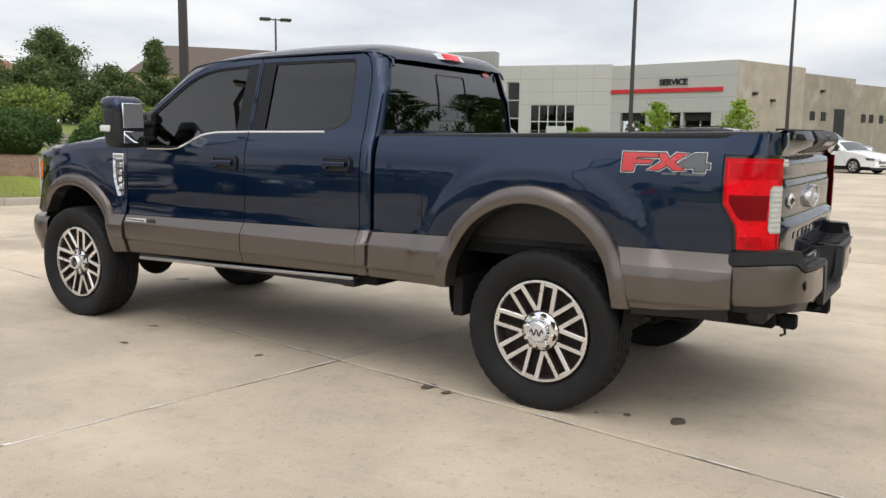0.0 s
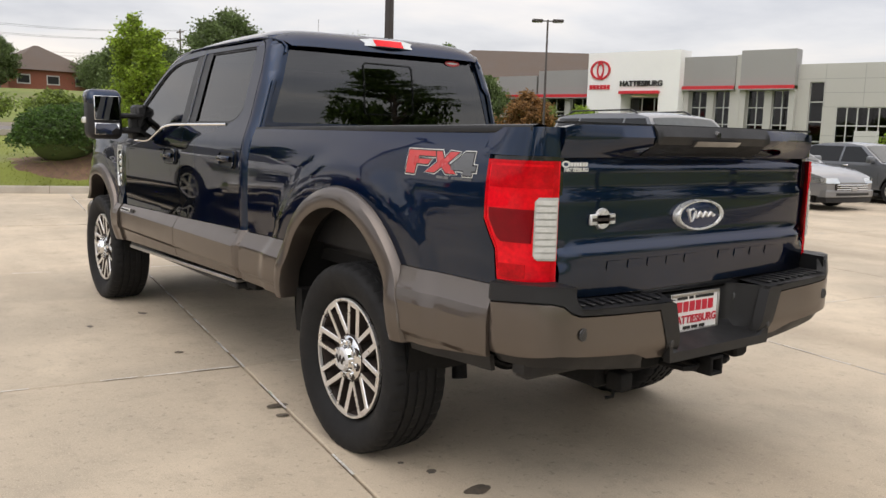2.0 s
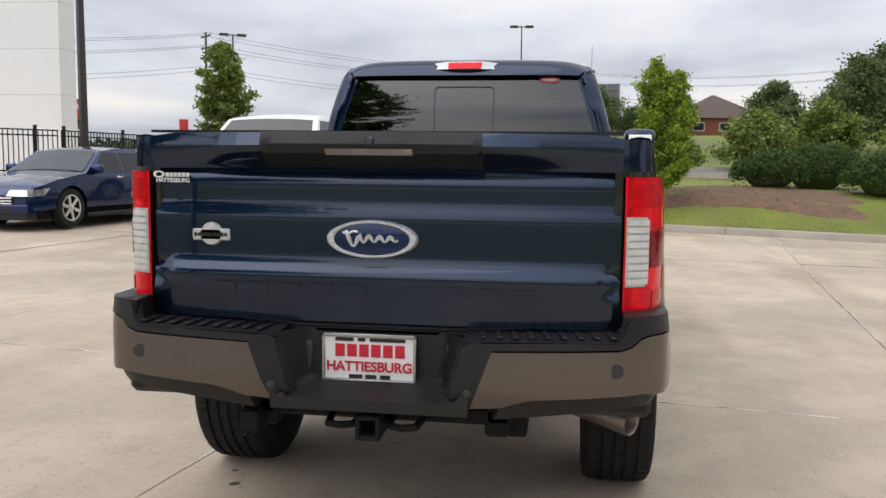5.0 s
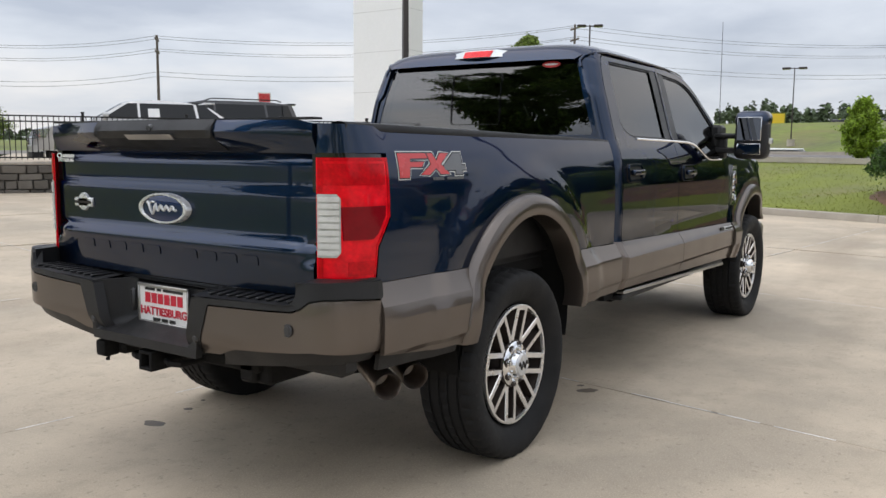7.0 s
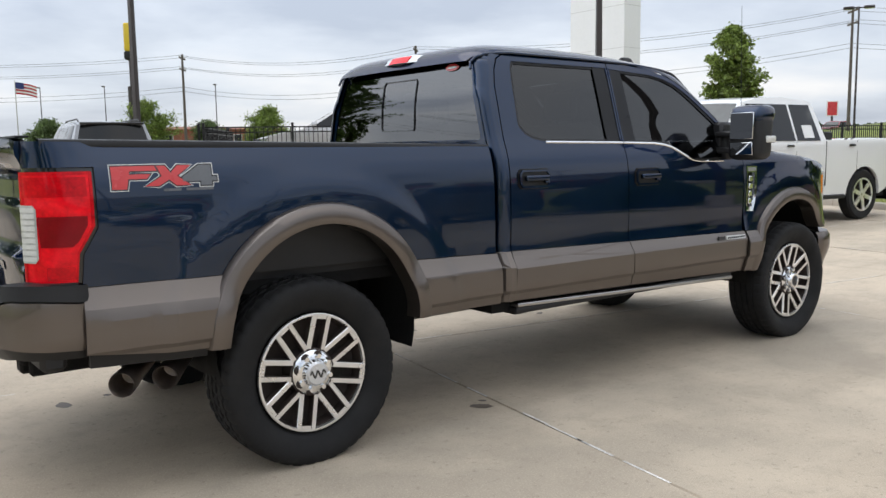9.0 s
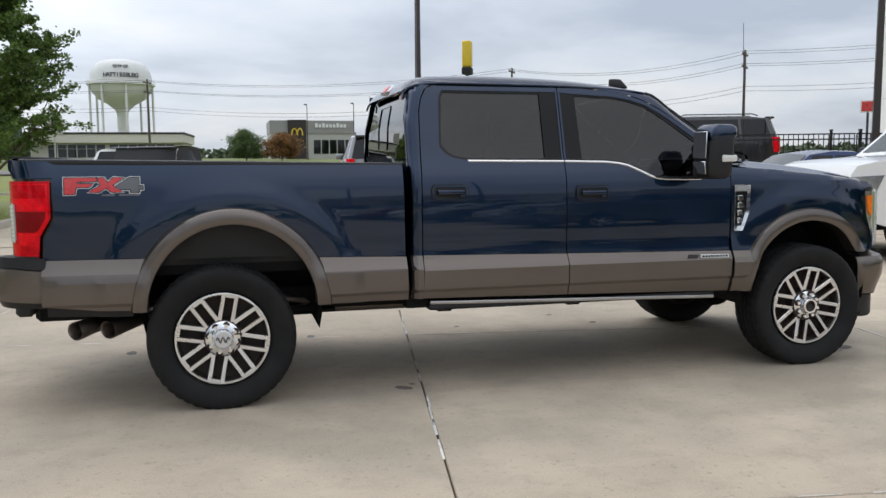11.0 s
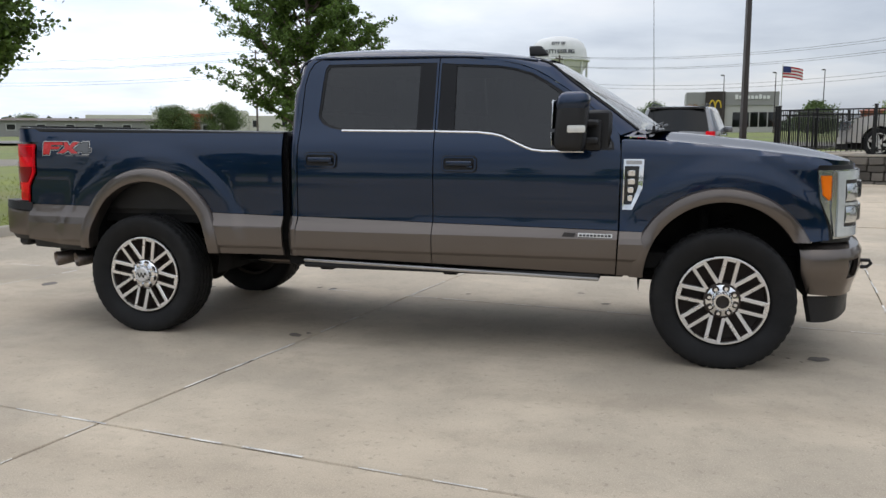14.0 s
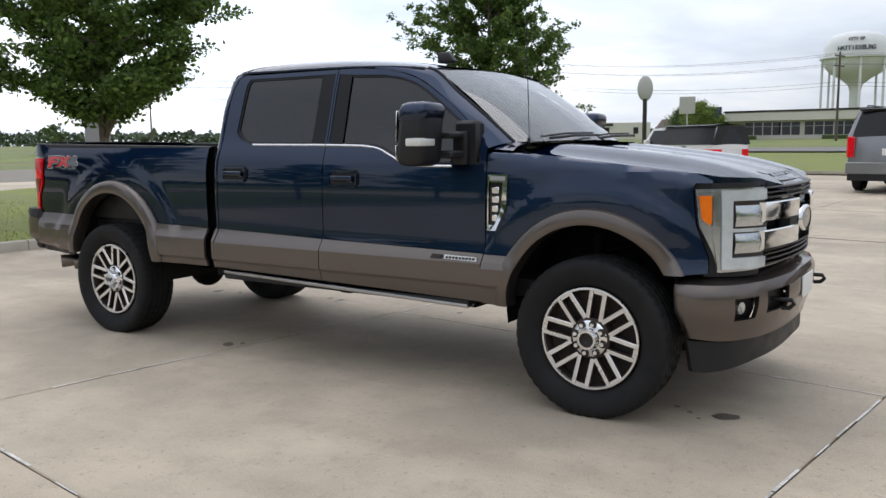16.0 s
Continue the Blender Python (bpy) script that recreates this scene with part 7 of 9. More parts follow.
    f0, f1 = slope(zb) - 0.16, slope(top) - 0.10
    r0, r1 = max(back(zb), prof[b1][0]) + 0.14, back(top) + 0.12
    if kind == "sedan":
        r1 = prof[b0][0] + 0.05
    m = wheels[1] + wb * 0.47
    for s in (1, -1):
        for quad in ([(f0, zb), (f1, top), (m + 0.03, top), (m + 0.03, zb)], [(m - 0.03, zb), (m - 0.03, top), (max(r1, wheels[1] - 0.05), top), (max(r0, wheels[1] - 0.10), zb)]):
            part("side_window", skin(quad, side_at(s, 0.006), (0, -s, 0), res=0.2, thick=0.004), CARGLASS, root, "dark side window")
        if kind in ("suv", "crossover", "jeep"):
            part("side_window", skin([(wheels[1] - 0.17, zb), (wheels[1] - 0.12, top), (min(r1, wheels[1] - 0.3), top), (min(r0, wheels[1] - 0.42), zb)], side_at(s, 0.006), (0, -s, 0), res=0.2, thick=0.004), CARGLASS, root, "dark side window")
        zl = 0.30 * H
        for x in (m, wheels[0] - r * 1.30, wheels[1] + r * 0.55):
            part("door_gap", skin([(x, zl), (x + 0.008, zl), (x + 0.008, zb), (x, zb)], side_at(s, 0.002), (0, -s, 0), res=0.3, thick=0.002), INK, body)
        for x in (m + 0.10, wheels[1] + r * 0.75):
            z = belt - 0.09
            part("door_handle", boxed(x, x + 0.17, *sorted((s * half(x, z), s * (half(x, z) + 0.035))), z, z + 0.035, bevel=0.01), CHROME if paint is not CARWHITE else BLACK, root, "door handle")
        part("sill", boxed(wheels[1] + r * 1.2, wheels[0] - r * 1.2, *sorted((s * (W / 2 - 0.10), s * (W / 2 + 0.0))), low - 0.05, low + 0.03, bevel=0.02), BLACK, root, "black sill")
        x = slope(zb) - 0.30
        mm = part("mirror", boxed(x, x + 0.14, *sorted((s * (W / 2 - 0.05), s * (W / 2 + 0.17))), belt - 0.0, belt + 0.17, bevel=0.04, seg=2), paint if kind != "pickup" else BLACK, root, "door mirror")
        hx = L / 2
        zh0, zh1 = (0.40 * H, 0.53 * H) if kind != "sedan" else (0.40 * H, 0.485 * H)
        part("head_lamp", skin([(hx - 0.02, zh0), (hx - 0.02, zh1), (hx - 0.42, zh1 + 0.02), (hx - 0.30, zh0 + 0.02)], side_at(s, 0.010), (0, -s, 0), res=0.06, thick=0.02), SILVERL, root, "clear head lamp")
        part("lamp_front", front_strip(*sorted((s * W * 0.235, s * W * 0.43)), zh0, zh1, 0.012), SILVERL, root, "clear head lamp")
        zt0, zt1 = {"suv": (0.42, 0.66), "sedan": (0.50, 0.64), "crossover": (0.50, 0.64), "pickup": (0.42, 0.63), "jeep": (0.42, 0.56)}[kind]
        part("tail_lamp", skin([(-L / 2 + 0.02, zt0 * H), (-L / 2 + 0.02, zt1 * H), (-L / 2 + (0.20 if kind in ("suv", "pickup") else 0.42), zt1 * H), (-L / 2 + 0.16, zt0 * H)], side_at(s, 0.008), (0, -s, 0), res=0.08, thick=0.02), REDLENS, root, "red tail lamp")
        part("tail_lamp", front_strip(*sorted((s * W * (0.36 if kind in ("suv", "pickup") else 0.24), s * W * 0.43)), zt0 * H, zt1 * H, 0.014, 0.06, 5, True), REDLENS, root, "red tail lamp")
        for wx in wheels:
            bm = bmesh.new()
            lathe(bm, [(r * 0.64, -0.08), (r * 0.70, -0.105), (r * 0.93, -0.11), (r, -0.08), (r, 0.08), (r * 0.93, 0.11), (r * 0.64, 0.10)], 36)
            bmesh.ops.recalc_face_normals(bm, faces=bm.faces)
            ty = part("wheel", bm, RUBBER, root, "black tyre on alloy wheel")
            ty.matrix_basis = pose(wx, s * (W / 2 - 0.125), r, 0, 0, 0 if s < 0 else 180)
            bm = bmesh.new()
            lathe(bm, [(r * 0.66, -0.104), (r * 0.62, -0.100), (r * 0.58, -0.04), (r * 0.55, 0.04), (0.0, 0.04)], 30)
            bmesh.ops.recalc_face_normals(bm, faces=bm.faces)
            part("wheel_barrel", bm, DARKALLOY, ty)
            bm = bmesh.new()
            for k in range(6):
                box(bm, r * 0.10, r * 0.64, -0.098, -0.075, -r * 0.085, r * 0.085, m=Matrix.Rotation(radians(60 * k + 17), 4, "Y"))
            lathe(bm, [(0.0, -0.105), (r * 0.16, -0.10), (r * 0.18, -0.07)], 20)
            lathe(bm, [(r * 0.67, -0.100), (r * 0.67, -0.110), (r * 0.61, -0.110), (r * 0.60, -0.095)], 30)
            bmesh.ops.recalc_face_normals(bm, faces=bm.faces)
            part("rim", bm, rim, ty, "bright six-spoke alloy rim")
    # nose and tail
    zg0, zg1 = {"suv": (0.33, 0.545), "sedan": (0.23, 0.40), "crossover": (0.26, 0.47), "pickup": (0.34, 0.565), "jeep": (0.36, 0.54)}[kind]
    gw = W * (0.24 if kind != "sedan" else 0.30)
    gr = part("grille", front_strip(-gw, gw, zg0 * H, zg1 * H, 0.012), GLOSSB, root, "dark grille with bars")
    for k in range(5):
        z = zg0 * H + (zg1 - zg0) * H * (k + 0.5) / 5.2
        part("grille_bar", front_strip(-gw * 0.96, gw * 0.96, z, z + 0.022, 0.028, 0.03), CHROME if kind != "crossover" else BLACK, gr)
    part("grille_mark", front_strip(-0.09, 0.09, (zg0 + zg1) / 2 * H - 0.035, (zg0 + zg1) / 2 * H + 0.035, 0.036, 0.03, 4), STEEL, gr, "plain pale badge")
    part("front_bumper", front_strip(-W * 0.44, W * 0.44, 0.205 * H, 0.305 * H, 0.035, 0.2, 12), CHROME if kind == "pickup" else paint, root, "front bumper")
    part("lower_intake", front_strip(-W * 0.30, W * 0.30, 0.225 * H, 0.275 * H, 0.040, 0.05), BLACK, root, "black lower air intake")
    part("lower_lip", front_strip(-W * 0.42, W * 0.42, 0.125 * H, 0.206 * H, 0.012, 0.25, 12), BLACK, root, "black lower lip")
    part("rear_bumper", front_strip(-W * 0.44, W * 0.44, 0.225 * H, 0.36 * H, 0.030, 0.25, 12, True), paint, root, "rear bumper")
    part("lower_lip", front_strip(-W * 0.42, W * 0.42, 0.145 * H, 0.228 * H, 0.012, 0.25, 12, True), BLACK, root, "black lower lip")
    part("dealer_plate", front_strip(-0.15, 0.15, 0.44 * H, 0.52 * H, 0.012, 0.04, 4, True), PLATEWHITE, root, "pale dealer plate")
    part("underbody", boxed(-L / 2 + 0.3, L / 2 - 0.3, -W * 0.40, W * 0.40, low - 0.06, low + 0.25), UNDER, root)
    if kind in ("suv", "crossover"):
        part("rear_spoiler", boxed(prof[10][0] - 0.16, prof[10][0] + 0.10, -W * 0.34, W * 0.34, 0.955 * H, 0.985 * H, bevel=0.012), paint if kind == "crossover" else GLOSSB, root, "roof spoiler")
    if kind == "suv":
        for s in (1, -1):
            bm = bmesh.new()
            tube(bm, [(prof[7][0] - 0.05, s * W * 0.33, 1.0 * H), (prof[7][0] - 0.25, s * W * 0.33, 1.035 * H), (prof[9][0] - 0.2, s * W * 0.33, 1.03 * H), (prof[9][0] - 0.35, s * W * 0.33, 1.0 * H)], 0.018, 6)
            part("roof_rail", bm, BLACK, root, "black roof rail")
    if kind == "pickup":
        part("bed_gap", boxed(prof[12][0] - 0.012, prof[12][0] + 0.006, -W * 0.502, W * 0.502, 0.30 * H, 0.655 * H), INK, root)
        part("tool_box", boxed(prof[12][0] - 0.50, prof[12][0] - 0.08, -W * 0.40, W * 0.40, 0.66 * H, 0.735 * H, bevel=0.02), BLACK, root, "black bed tool box")
        for s in (1, -1):
            bm = bmesh.new()
            for x0, w in ((0.0, 0.10), (0.115, 0.09), (0.215, 0.08)):
                box(bm, -L / 2 + 0.30 + x0, -L / 2 + 0.30 + x0 + w, s * half(-L / 2 + 0.4, 0.60 * H) - 0.006, s * half(-L / 2 + 0.4, 0.60 * H) + 0.008, 0.585 * H, 0.62 * H)
            part("bed_decal", bm, DECALRED if paint is CARWHITE else paint, root, "red bed decal of plain bars")
    if kind == "jeep":
        bm = bmesh.new()
        grid(bm, [prof[5][0] - 0.45, prof[6][0] - 0.5, 0.0, prof[8][0], prof[9][0]], [i / 6 - 1 for i in range(13)], lambda x, v: Vector((x, v * W * 0.42, 1.015 * H + 0.05 * (1 - v * v))))
        bmesh.ops.recalc_face_normals(bm, faces=bm.faces)
        part("soft_top", bm, BLACK, root, "black soft top")
        for s in (1, -1):
            part("soft_top_side", skin([(m + 0.1, zb - 0.02), (m + 0.1, 1.01 * H), (prof[9][0] - 0.02, 0.99 * H), (prof[10][0] - 0.02, zb - 0.02)], side_at(s, 0.022), (0, -s, 0), res=0.2, thick=0.012), BLACK, root, "black soft top side")
        bm = bmesh.new()
        grid(bm, [zb - 0.02, 0.8 * H, 0.95 * H, 1.01 * H], [i / 6 - 1 for i in range(13)], lambda z, v: Vector((prof[10][0] - 0.06 + 0.25 * max(0.0, z - zb) * 0.2, v * half(prof[10][0] + 0.05, z) * 1.01, z)))
        bmesh.ops.recalc_face_normals(bm, faces=bm.faces)
        part("soft_top_back", bm, BLACK, root, "black soft top rear panel")
    if guard:
        bm = bmesh.new()
        for s in (1, -1):
            tube(bm, [(L / 2 + 0.10, s * 0.36, 0.20 * H), (L / 2 + 0.16, s * 0.36, 0.42 * H), (L / 2 + 0.12, s * 0.36, 0.585 * H)], 0.028, 8)
            tube(bm, [(L / 2 + 0.14, s * 0.36, 0.56 * H), (L / 2 + 0.12, s * 0.80, 0.555 * H), (L / 2 - 0.06, s * 0.93, 0.53 * H), (L / 2 - 0.06, s * 0.93, 0.38 * H), (L / 2 + 0.12, s * 0.80, 0.36 * H), (L / 2 + 0.15, s * 0.36, 0.36 * H)], 0.022, 8)
        for z in (0.36, 0.56):
            tube(bm, [(L / 2 + 0.15, -0.36, z * H), (L / 2 + 0.15, 0.36, z * H)], 0.025, 8)
        part("brush_guard", bm, BLACK, root, "black tubular brush guard")
    if sticker:
        for s in (1, -1):
            part("window_sticker", skin([(m - 0.22, zb + 0.05), (m - 0.50, zb + 0.05), (m - 0.50, zb + 0.27), (m - 0.22, zb + 0.27)], side_at(s, 0.012), (0, -s, 0), res=0.2, thick=0.002), PLATEWHITE, root, "white window price sticker")
    return root


def parked(kind, label, paint, x, y, turn, size, base, **kw):
    z = kw.pop("z", lot_z(x, y) + 0.004)
    return car(kind, label, paint, (x, y, z), turn, size, base, **kw)


TA, SD = (5.35, 2.05, 1.92), (4.92, 1.84, 1.45)
parked("pickup", "white crew-cab pickup parked by the kerb", CARWHITE, 11.90, 4.52, 174, (6.55, 2.22, 2.20), (4.25, 1.02), ride=0.46, rim=MACHINED, sticker=True, guard=False, category="pickup truck")
parked("sedan", "dark blue sedan parked nose out", CARBLUE, 11.9, 9.0, 172, (4.9, 1.86, 1.46), (2.85, 0.95))
parked("suv", "dark grey sport utility parked by the shrubs", CARGREY, 7.94, -10.8, 169, TA, (3.07, 0.98), ride=0.39)
parked("sedan", "silver sedan parked in the row", CARSILVER, 8.45, -15.3, 173, SD, (2.83, 0.98), ride=0.33)
parked("sedan", "dark grey sedan parked in the row", CARGREY, 7.75, -18.9, 173, SD, (2.83, 0.98), ride=0.33)
parked("sedan", "white sedan parked in the row", CARWHITE, 7.6, -22.2, 173, SD, (2.83, 0.98), ride=0.33)
parked("sedan", "dark red sedan parked in the row", CARRED, 7.0, -25.4, 173, SD, (2.83, 0.98), ride=0.33)
parked("sedan", "white sedan parked in the row", CARWHITE, 6.6, -28.6, 173, SD, (2.83, 0.98), ride=0.33)
parked("suv", "black sport utility parked in the row", CARBLACK, 7.6, -32.4, 173, TA, (3.07, 0.98), ride=0.38)
parked("sedan", "white sedan parked near the service bays", CARWHITE, 3.7, -38.2, 150, SD, (2.83, 0.98), ride=0.33)
parked("suv", "black sport utility parked near the service bays", CARBLACK, 5.6, -44.5, 175, TA, (3.07, 0.98), ride=0.38)
parked("sedan", "silver sedan far down the lot", CARSILVER, 13.8, -44.5, 100, SD, (2.83, 0.98), ride=0.33)
parked("suv", "silver sport utility seen from behind", CARSILVER, 4.35, 18.3, 83, (5.35, 2.05, 1.90), (3.07, 0.98), ride=0.39)
parked("jeep", "white off-roader with a dark soft top", CARWHITE, -3.0, 23.7, 150, (4.3, 1.87, 1.66), (2.95, 0.65), ride=0.39)
parked("crossover", "silver crossover on the raised lot behind the fence", CARPALE, 10.60, 16.45, 150, (4.95, 1.9, 1.68), (2.79, 1.0), ride=0.37, z=0.9, sticker=True)
parked("suv", "black sport utility on the raised lot behind the fence", CARBLACK, 13.9, 17.4, 150, (5.2, 2.0, 1.85), (3.0, 1.0), ride=0.38, z=0.9)
parked("pickup", "dark red pickup parked beyond the fence", CARRED, 86.0, 41.0, 172, (5.9, 2.03, 1.95), (3.68, 0.95), ride=0.40, z=1.9, category="pickup truck")

# ---------------------------------------------------------------- wall, fence, poles and wires
WALL_A, WALL_B = Vector((6.45, 16.82)), Vector((15.2, 11.62))
WAY = (WALL_B - WALL_A).normalized()
WOUT = Vector((WAY.y, -WAY.x))  # faces the lot
stone_wall = tagged(part("stone_wall", boxed(0, (WALL_B - WALL_A).length, 0.03, 0.30, -0.3, 0.70, m=Matrix(((WAY.x, -WOUT.x, 0, WALL_A.x), (WAY.y, -WOUT.y, 0, WALL_A.y), (0, 0, 1, 0.25), (0, 0, 0, 1)))), MORTAR), "dark stone retaining wall with a pale cap", "wall", kind="structure")
wm = Matrix(((WAY.x, -WOUT.x, 0, WALL_A.x), (WAY.y, -WOUT.y, 0, WALL_A.y), (0, 0, 1, 0.25), (0, 0, 0, 1)))
part("wall_cap", boxed(-0.05, (WALL_B - WALL_A).length, -0.03, 0.36, 0.70, 0.755, bevel=0.01, m=wm), KERBM, stone_wall, "pale wall cap")
side_m = wm @ pose(0, 0, 0, 0, 0, 90)
part("wall_return", boxed(0.0, 6.0, -0.30, -0.03, -0.3, 0.70, m=side_m), STONE, stone_wall)
part("wall_cap", boxed(0.0, 6.0, -0.36, 0.03, 0.702, 0.757, bevel=0.01, m=side_m), KERBM, stone_wall, "pale wall cap")
stone_mesh = []
for k in range(5):
    bm = bmesh.new()
    box(bm, -0.5, 0.5, -0.06, 0.06, -0.5, 0.5, bevel=0.05)
    for v in bm.verts:
        v.co += Vector((rng.normal(0, 0.015), rng.normal(0, 0.01), rng.normal(0, 0.03)))
    me = bpy.data.meshes.new("stone")
    bm.to_mesh(me)
    bm.free()
    me.materials.append(STONE)
    stone_mesh.append(me)
z = -0.24
while z < 0.64:
    h = min(float(rng.uniform(0.13, 0.24)), 0.69 - z)
    x = 0.0
    while x < 10.0:
        w = float(rng.uniform(0.22, 0.55))
        ob = new("stone", stone_mesh[int(rng.integers(5))])
        ob.parent = stone_wall
        ob.matrix_basis = wm @ Matrix.Translation((x + w / 2, 0.0 + float(rng.normal(0, 0.012)), z + h / 2)) @ Matrix.Diagonal((w - 0.018, 1, h - 0.018, 1))
        x += w
    z += h
bm = bmesh.new()
FENCE_END = Vector((37.0, 9.7))
raised = [Vector((*(WALL_A - WOUT * 0.1), 0.98)), Vector((*(WALL_B - WOUT * 0.1), 0.98)), Vector((FENCE_END.x, FENCE_END.y + 0.3, 0.98)), Vector((FENCE_END.x, 40, 0.98)), Vector((*(WALL_A - WOUT * 26), 0.98))]
bm.faces.new([bm.verts.new(v) for v in raised])
bmesh.ops.recalc_face_normals(bm, faces=bm.faces)
for f in bm.faces:
    if f.normal.z < 0:
        f.normal_flip()
tagged(part("raised_lot", bm, CONCRETE), "raised concrete lot behind the wall", "pavement", kind="structure")

fence = thing("metal_fence", "black metal picket fence on a stone wall", "fence")
fm = wm @ pose(0, 0.16, 0.755)
N = (WALL_B - WALL_A).length
bay = 2.4


def shared(name, me, parent, m, material=None):
    ob = new(name, me)
    ob.parent = parent
    ob.matrix_basis = m
    return ob


def mesh_of(bm, material, name):
    me = bpy.data.meshes.new(name)
    bm.to_mesh(me)
    bm.free()
    me.materials.append(material)
    return me


bm = boxed(-0.032, 0.032, -0.032, 0.032, 0, 1.16, bevel=0.004)
box(bm, -0.042, 0.042, -0.042, 0.042, 1.16, 1.20, bevel=0.012)
post_me = mesh_of(bm, IRONB, "fence_post")
picket_me = mesh_of(boxed(-0.010, 0.010, -0.010, 0.010, 0.06, 1.10), IRONB, "picket")
W2 = (FENCE_END - WALL_B).normalized()
run_m = Matrix(((W2.x, -W2.y, 0, WALL_B.x), (W2.y, W2.x, 0, WALL_B.y), (0, 0, 1, 1.0), (0, 0, 0, 1)))
far_run = (FENCE_END - WALL_B).length
for z in (0.10, 0.94, 1.07):
    part("fence_rail", boxed(0, far_run, -0.016, 0.016, z, z + 0.032, m=run_m), IRONB, fence, "black fence rail")
for i in range(int(far_run / 2.4) + 1):
    shared("fence_post", post_me, fence, run_m @ Matrix.Translation((2.4 * i + 0.1, 0, 0)))
bm = bmesh.new()
for i in range(int(far_run / 0.125)):
    box(bm, 0.125 * i, 0.125 * i + 0.02, -0.01, 0.01, 0.06, 1.10, m=run_m)
tagged(part("picket_run", bm, IRONB, fence, "pickets of the far fence run"), kind="stuff")
for line, n, m in ((0, N, fm), (1, 6.0, side_m @ pose(0, -0.16, 0.757))):
    for z in (0.10, 0.94, 1.07):
        part("fence_rail", boxed(0, n, -0.016, 0.016, z, z + 0.032, m=m), IRONB, fence, "black fence rail")
    x = 0.02
    while x < n:
        shared("fence_post", post_me, fence, m @ Matrix.Translation((x, 0, 0)))
        x += bay
    x = 0.13
    while x < n:
        shared("picket", picket_me, fence, m @ Matrix.Translation((x, 0, 0)))
        x += 0.118


def lamp_post(at, h, heads=2, turn=0.0, r=0.085, base=True, label="tall bronze lamp post with twin flat heads"):
    t = thing("lamp_post", label, "lamp post", "lamp posts", at=at, turn=turn)
    bm = bmesh.new()
    for v in box(bm, -r, r, -r, r, -0.3, h, bevel=0.012):
        k = 1 - 0.35 * max(0, v.co.z) / h
        v.co.x *= k
        v.co.y *= k
    part("pole", bm, POLEM, t, "square bronze pole")
    if base:
        bm = bmesh.new()
        rod(bm, (0, 0, -0.3), (0, 0, 0.62), 0.28, seg=20)
        part("pole_base", bm, KERBM, t, "round concrete base")
    for k in range(heads):
        s = 1 if k == 0 else -1
        arm = part("lamp_arm", boxed(*sorted((0.0, s * 0.32)), -0.03, 0.03, h - 0.10, h - 0.04), POLEM, t)
        bm = boxed(*sorted((s * 0.26, s * 0.86)), -0.19, 0.19, h - 0.14, h + 0.02, bevel=0.04)
        part("lamp_head", bm, POLEM, t, "flat shoebox lamp head")
        part("lamp_glass", boxed(*sorted((s * 0.32, s * 0.80)), -0.14, 0.14, h - 0.148, h - 0.138), CLEARL, t)
    return t


lamp_post((12.27, -7.16, 0.0), 9.2, turn=20)
lamp_post((15.25, 11.05, 0.9), 8.3, turn=60)
lamp_post((6.05, 20.3, 0.30), 9.2, turn=30)
lamp_post((8.9, -24.6, 0.0), 9.2, turn=20)
lamp_post((6.2, -39.0, 0.0), 9.2, turn=20)
lamp_post((31.2, -29.7, 0.3), 7.35, turn=52, r=0.07)
lamp_post((49.4, 21.2, 1.0), 8.6, turn=-62, r=0.07)
lamp_post((59.0, 2.9, 1.4), 10.0, turn=-85, r=0.07)
lamp_post((63.5, 11.1, 1.6), 5.9, turn=-80, r=0.05)
lamp_post((126.0, 8.9, 4.2), 5.4, turn=-80, r=0.06)
lamp_post((46.0, -19.0, 2.2), 4.6, turn=-60, r=0.05)
for x, y, h in ((33, 118, 9), (26, 124, 9), (20, 128, 9), (13, 132, 9), (40, 96, 8)):
    lamp_post((x, y, 1.8), h, 1, turn=-120, r=0.07, base=False, label="distant single-head lamp post")


def utility_pole(at, h, arms, turn, label="weathered wooden utility pole with cross-arms"):
    t = thing("utility_pole", label, "utility pole", "utility poles", at=at, turn=turn)
    bm = bmesh.new()
    rod(bm, (0, 0, -0.5), (0, 0, h), 0.16, 0.10, 10)
    part("pole", bm, WOODPOLE, t)
    for z in arms:
        part("cross_arm", boxed(-1.1, 1.1, -0.06, 0.06, z - 0.07, z + 0.07), WOODPOLE, t)
        for x in (-1.0, 1.0, 0.55):
            bm = bmesh.new()
            rod(bm, (x, 0, z + 0.06), (x, 0, z + 0.26), 0.05, 0.03, 8)
            part("insulator", bm, PANELG, t)
    return t


LINE = [(-118, 92), (-52, 104), (-8.5, 98), (29.5, 78.8), (45.4, 61.1), (74, 34), (108, 1.8), (118, -40), (118, -80)]
TOPS = []
for i, (x, y) in enumerate(LINE):
    g0 = land(x, y)
    h = (11.2 if i < 5 else 13.6) - g0 if 1 < i < 7 else 12.0
    ax, ay = LINE[min(i + 1, len(LINE) - 1)][0] - LINE[max(i - 1, 0)][0], LINE[min(i + 1, len(LINE) - 1)][1] - LINE[max(i - 1, 0)][1]
    turn = math.degrees(math.atan2(ay, ax)) + 90
    utility_pole((x, y, g0), h, (h - 0.4, h - 1.5), turn)
    TOPS.append((Vector((x, y, g0 + h)), Vector((math.cos(radians(turn)), math.sin(radians(turn)), 0))))
wires = thing("overhead_wires", "sagging dark overhead wires between poles", "wires")
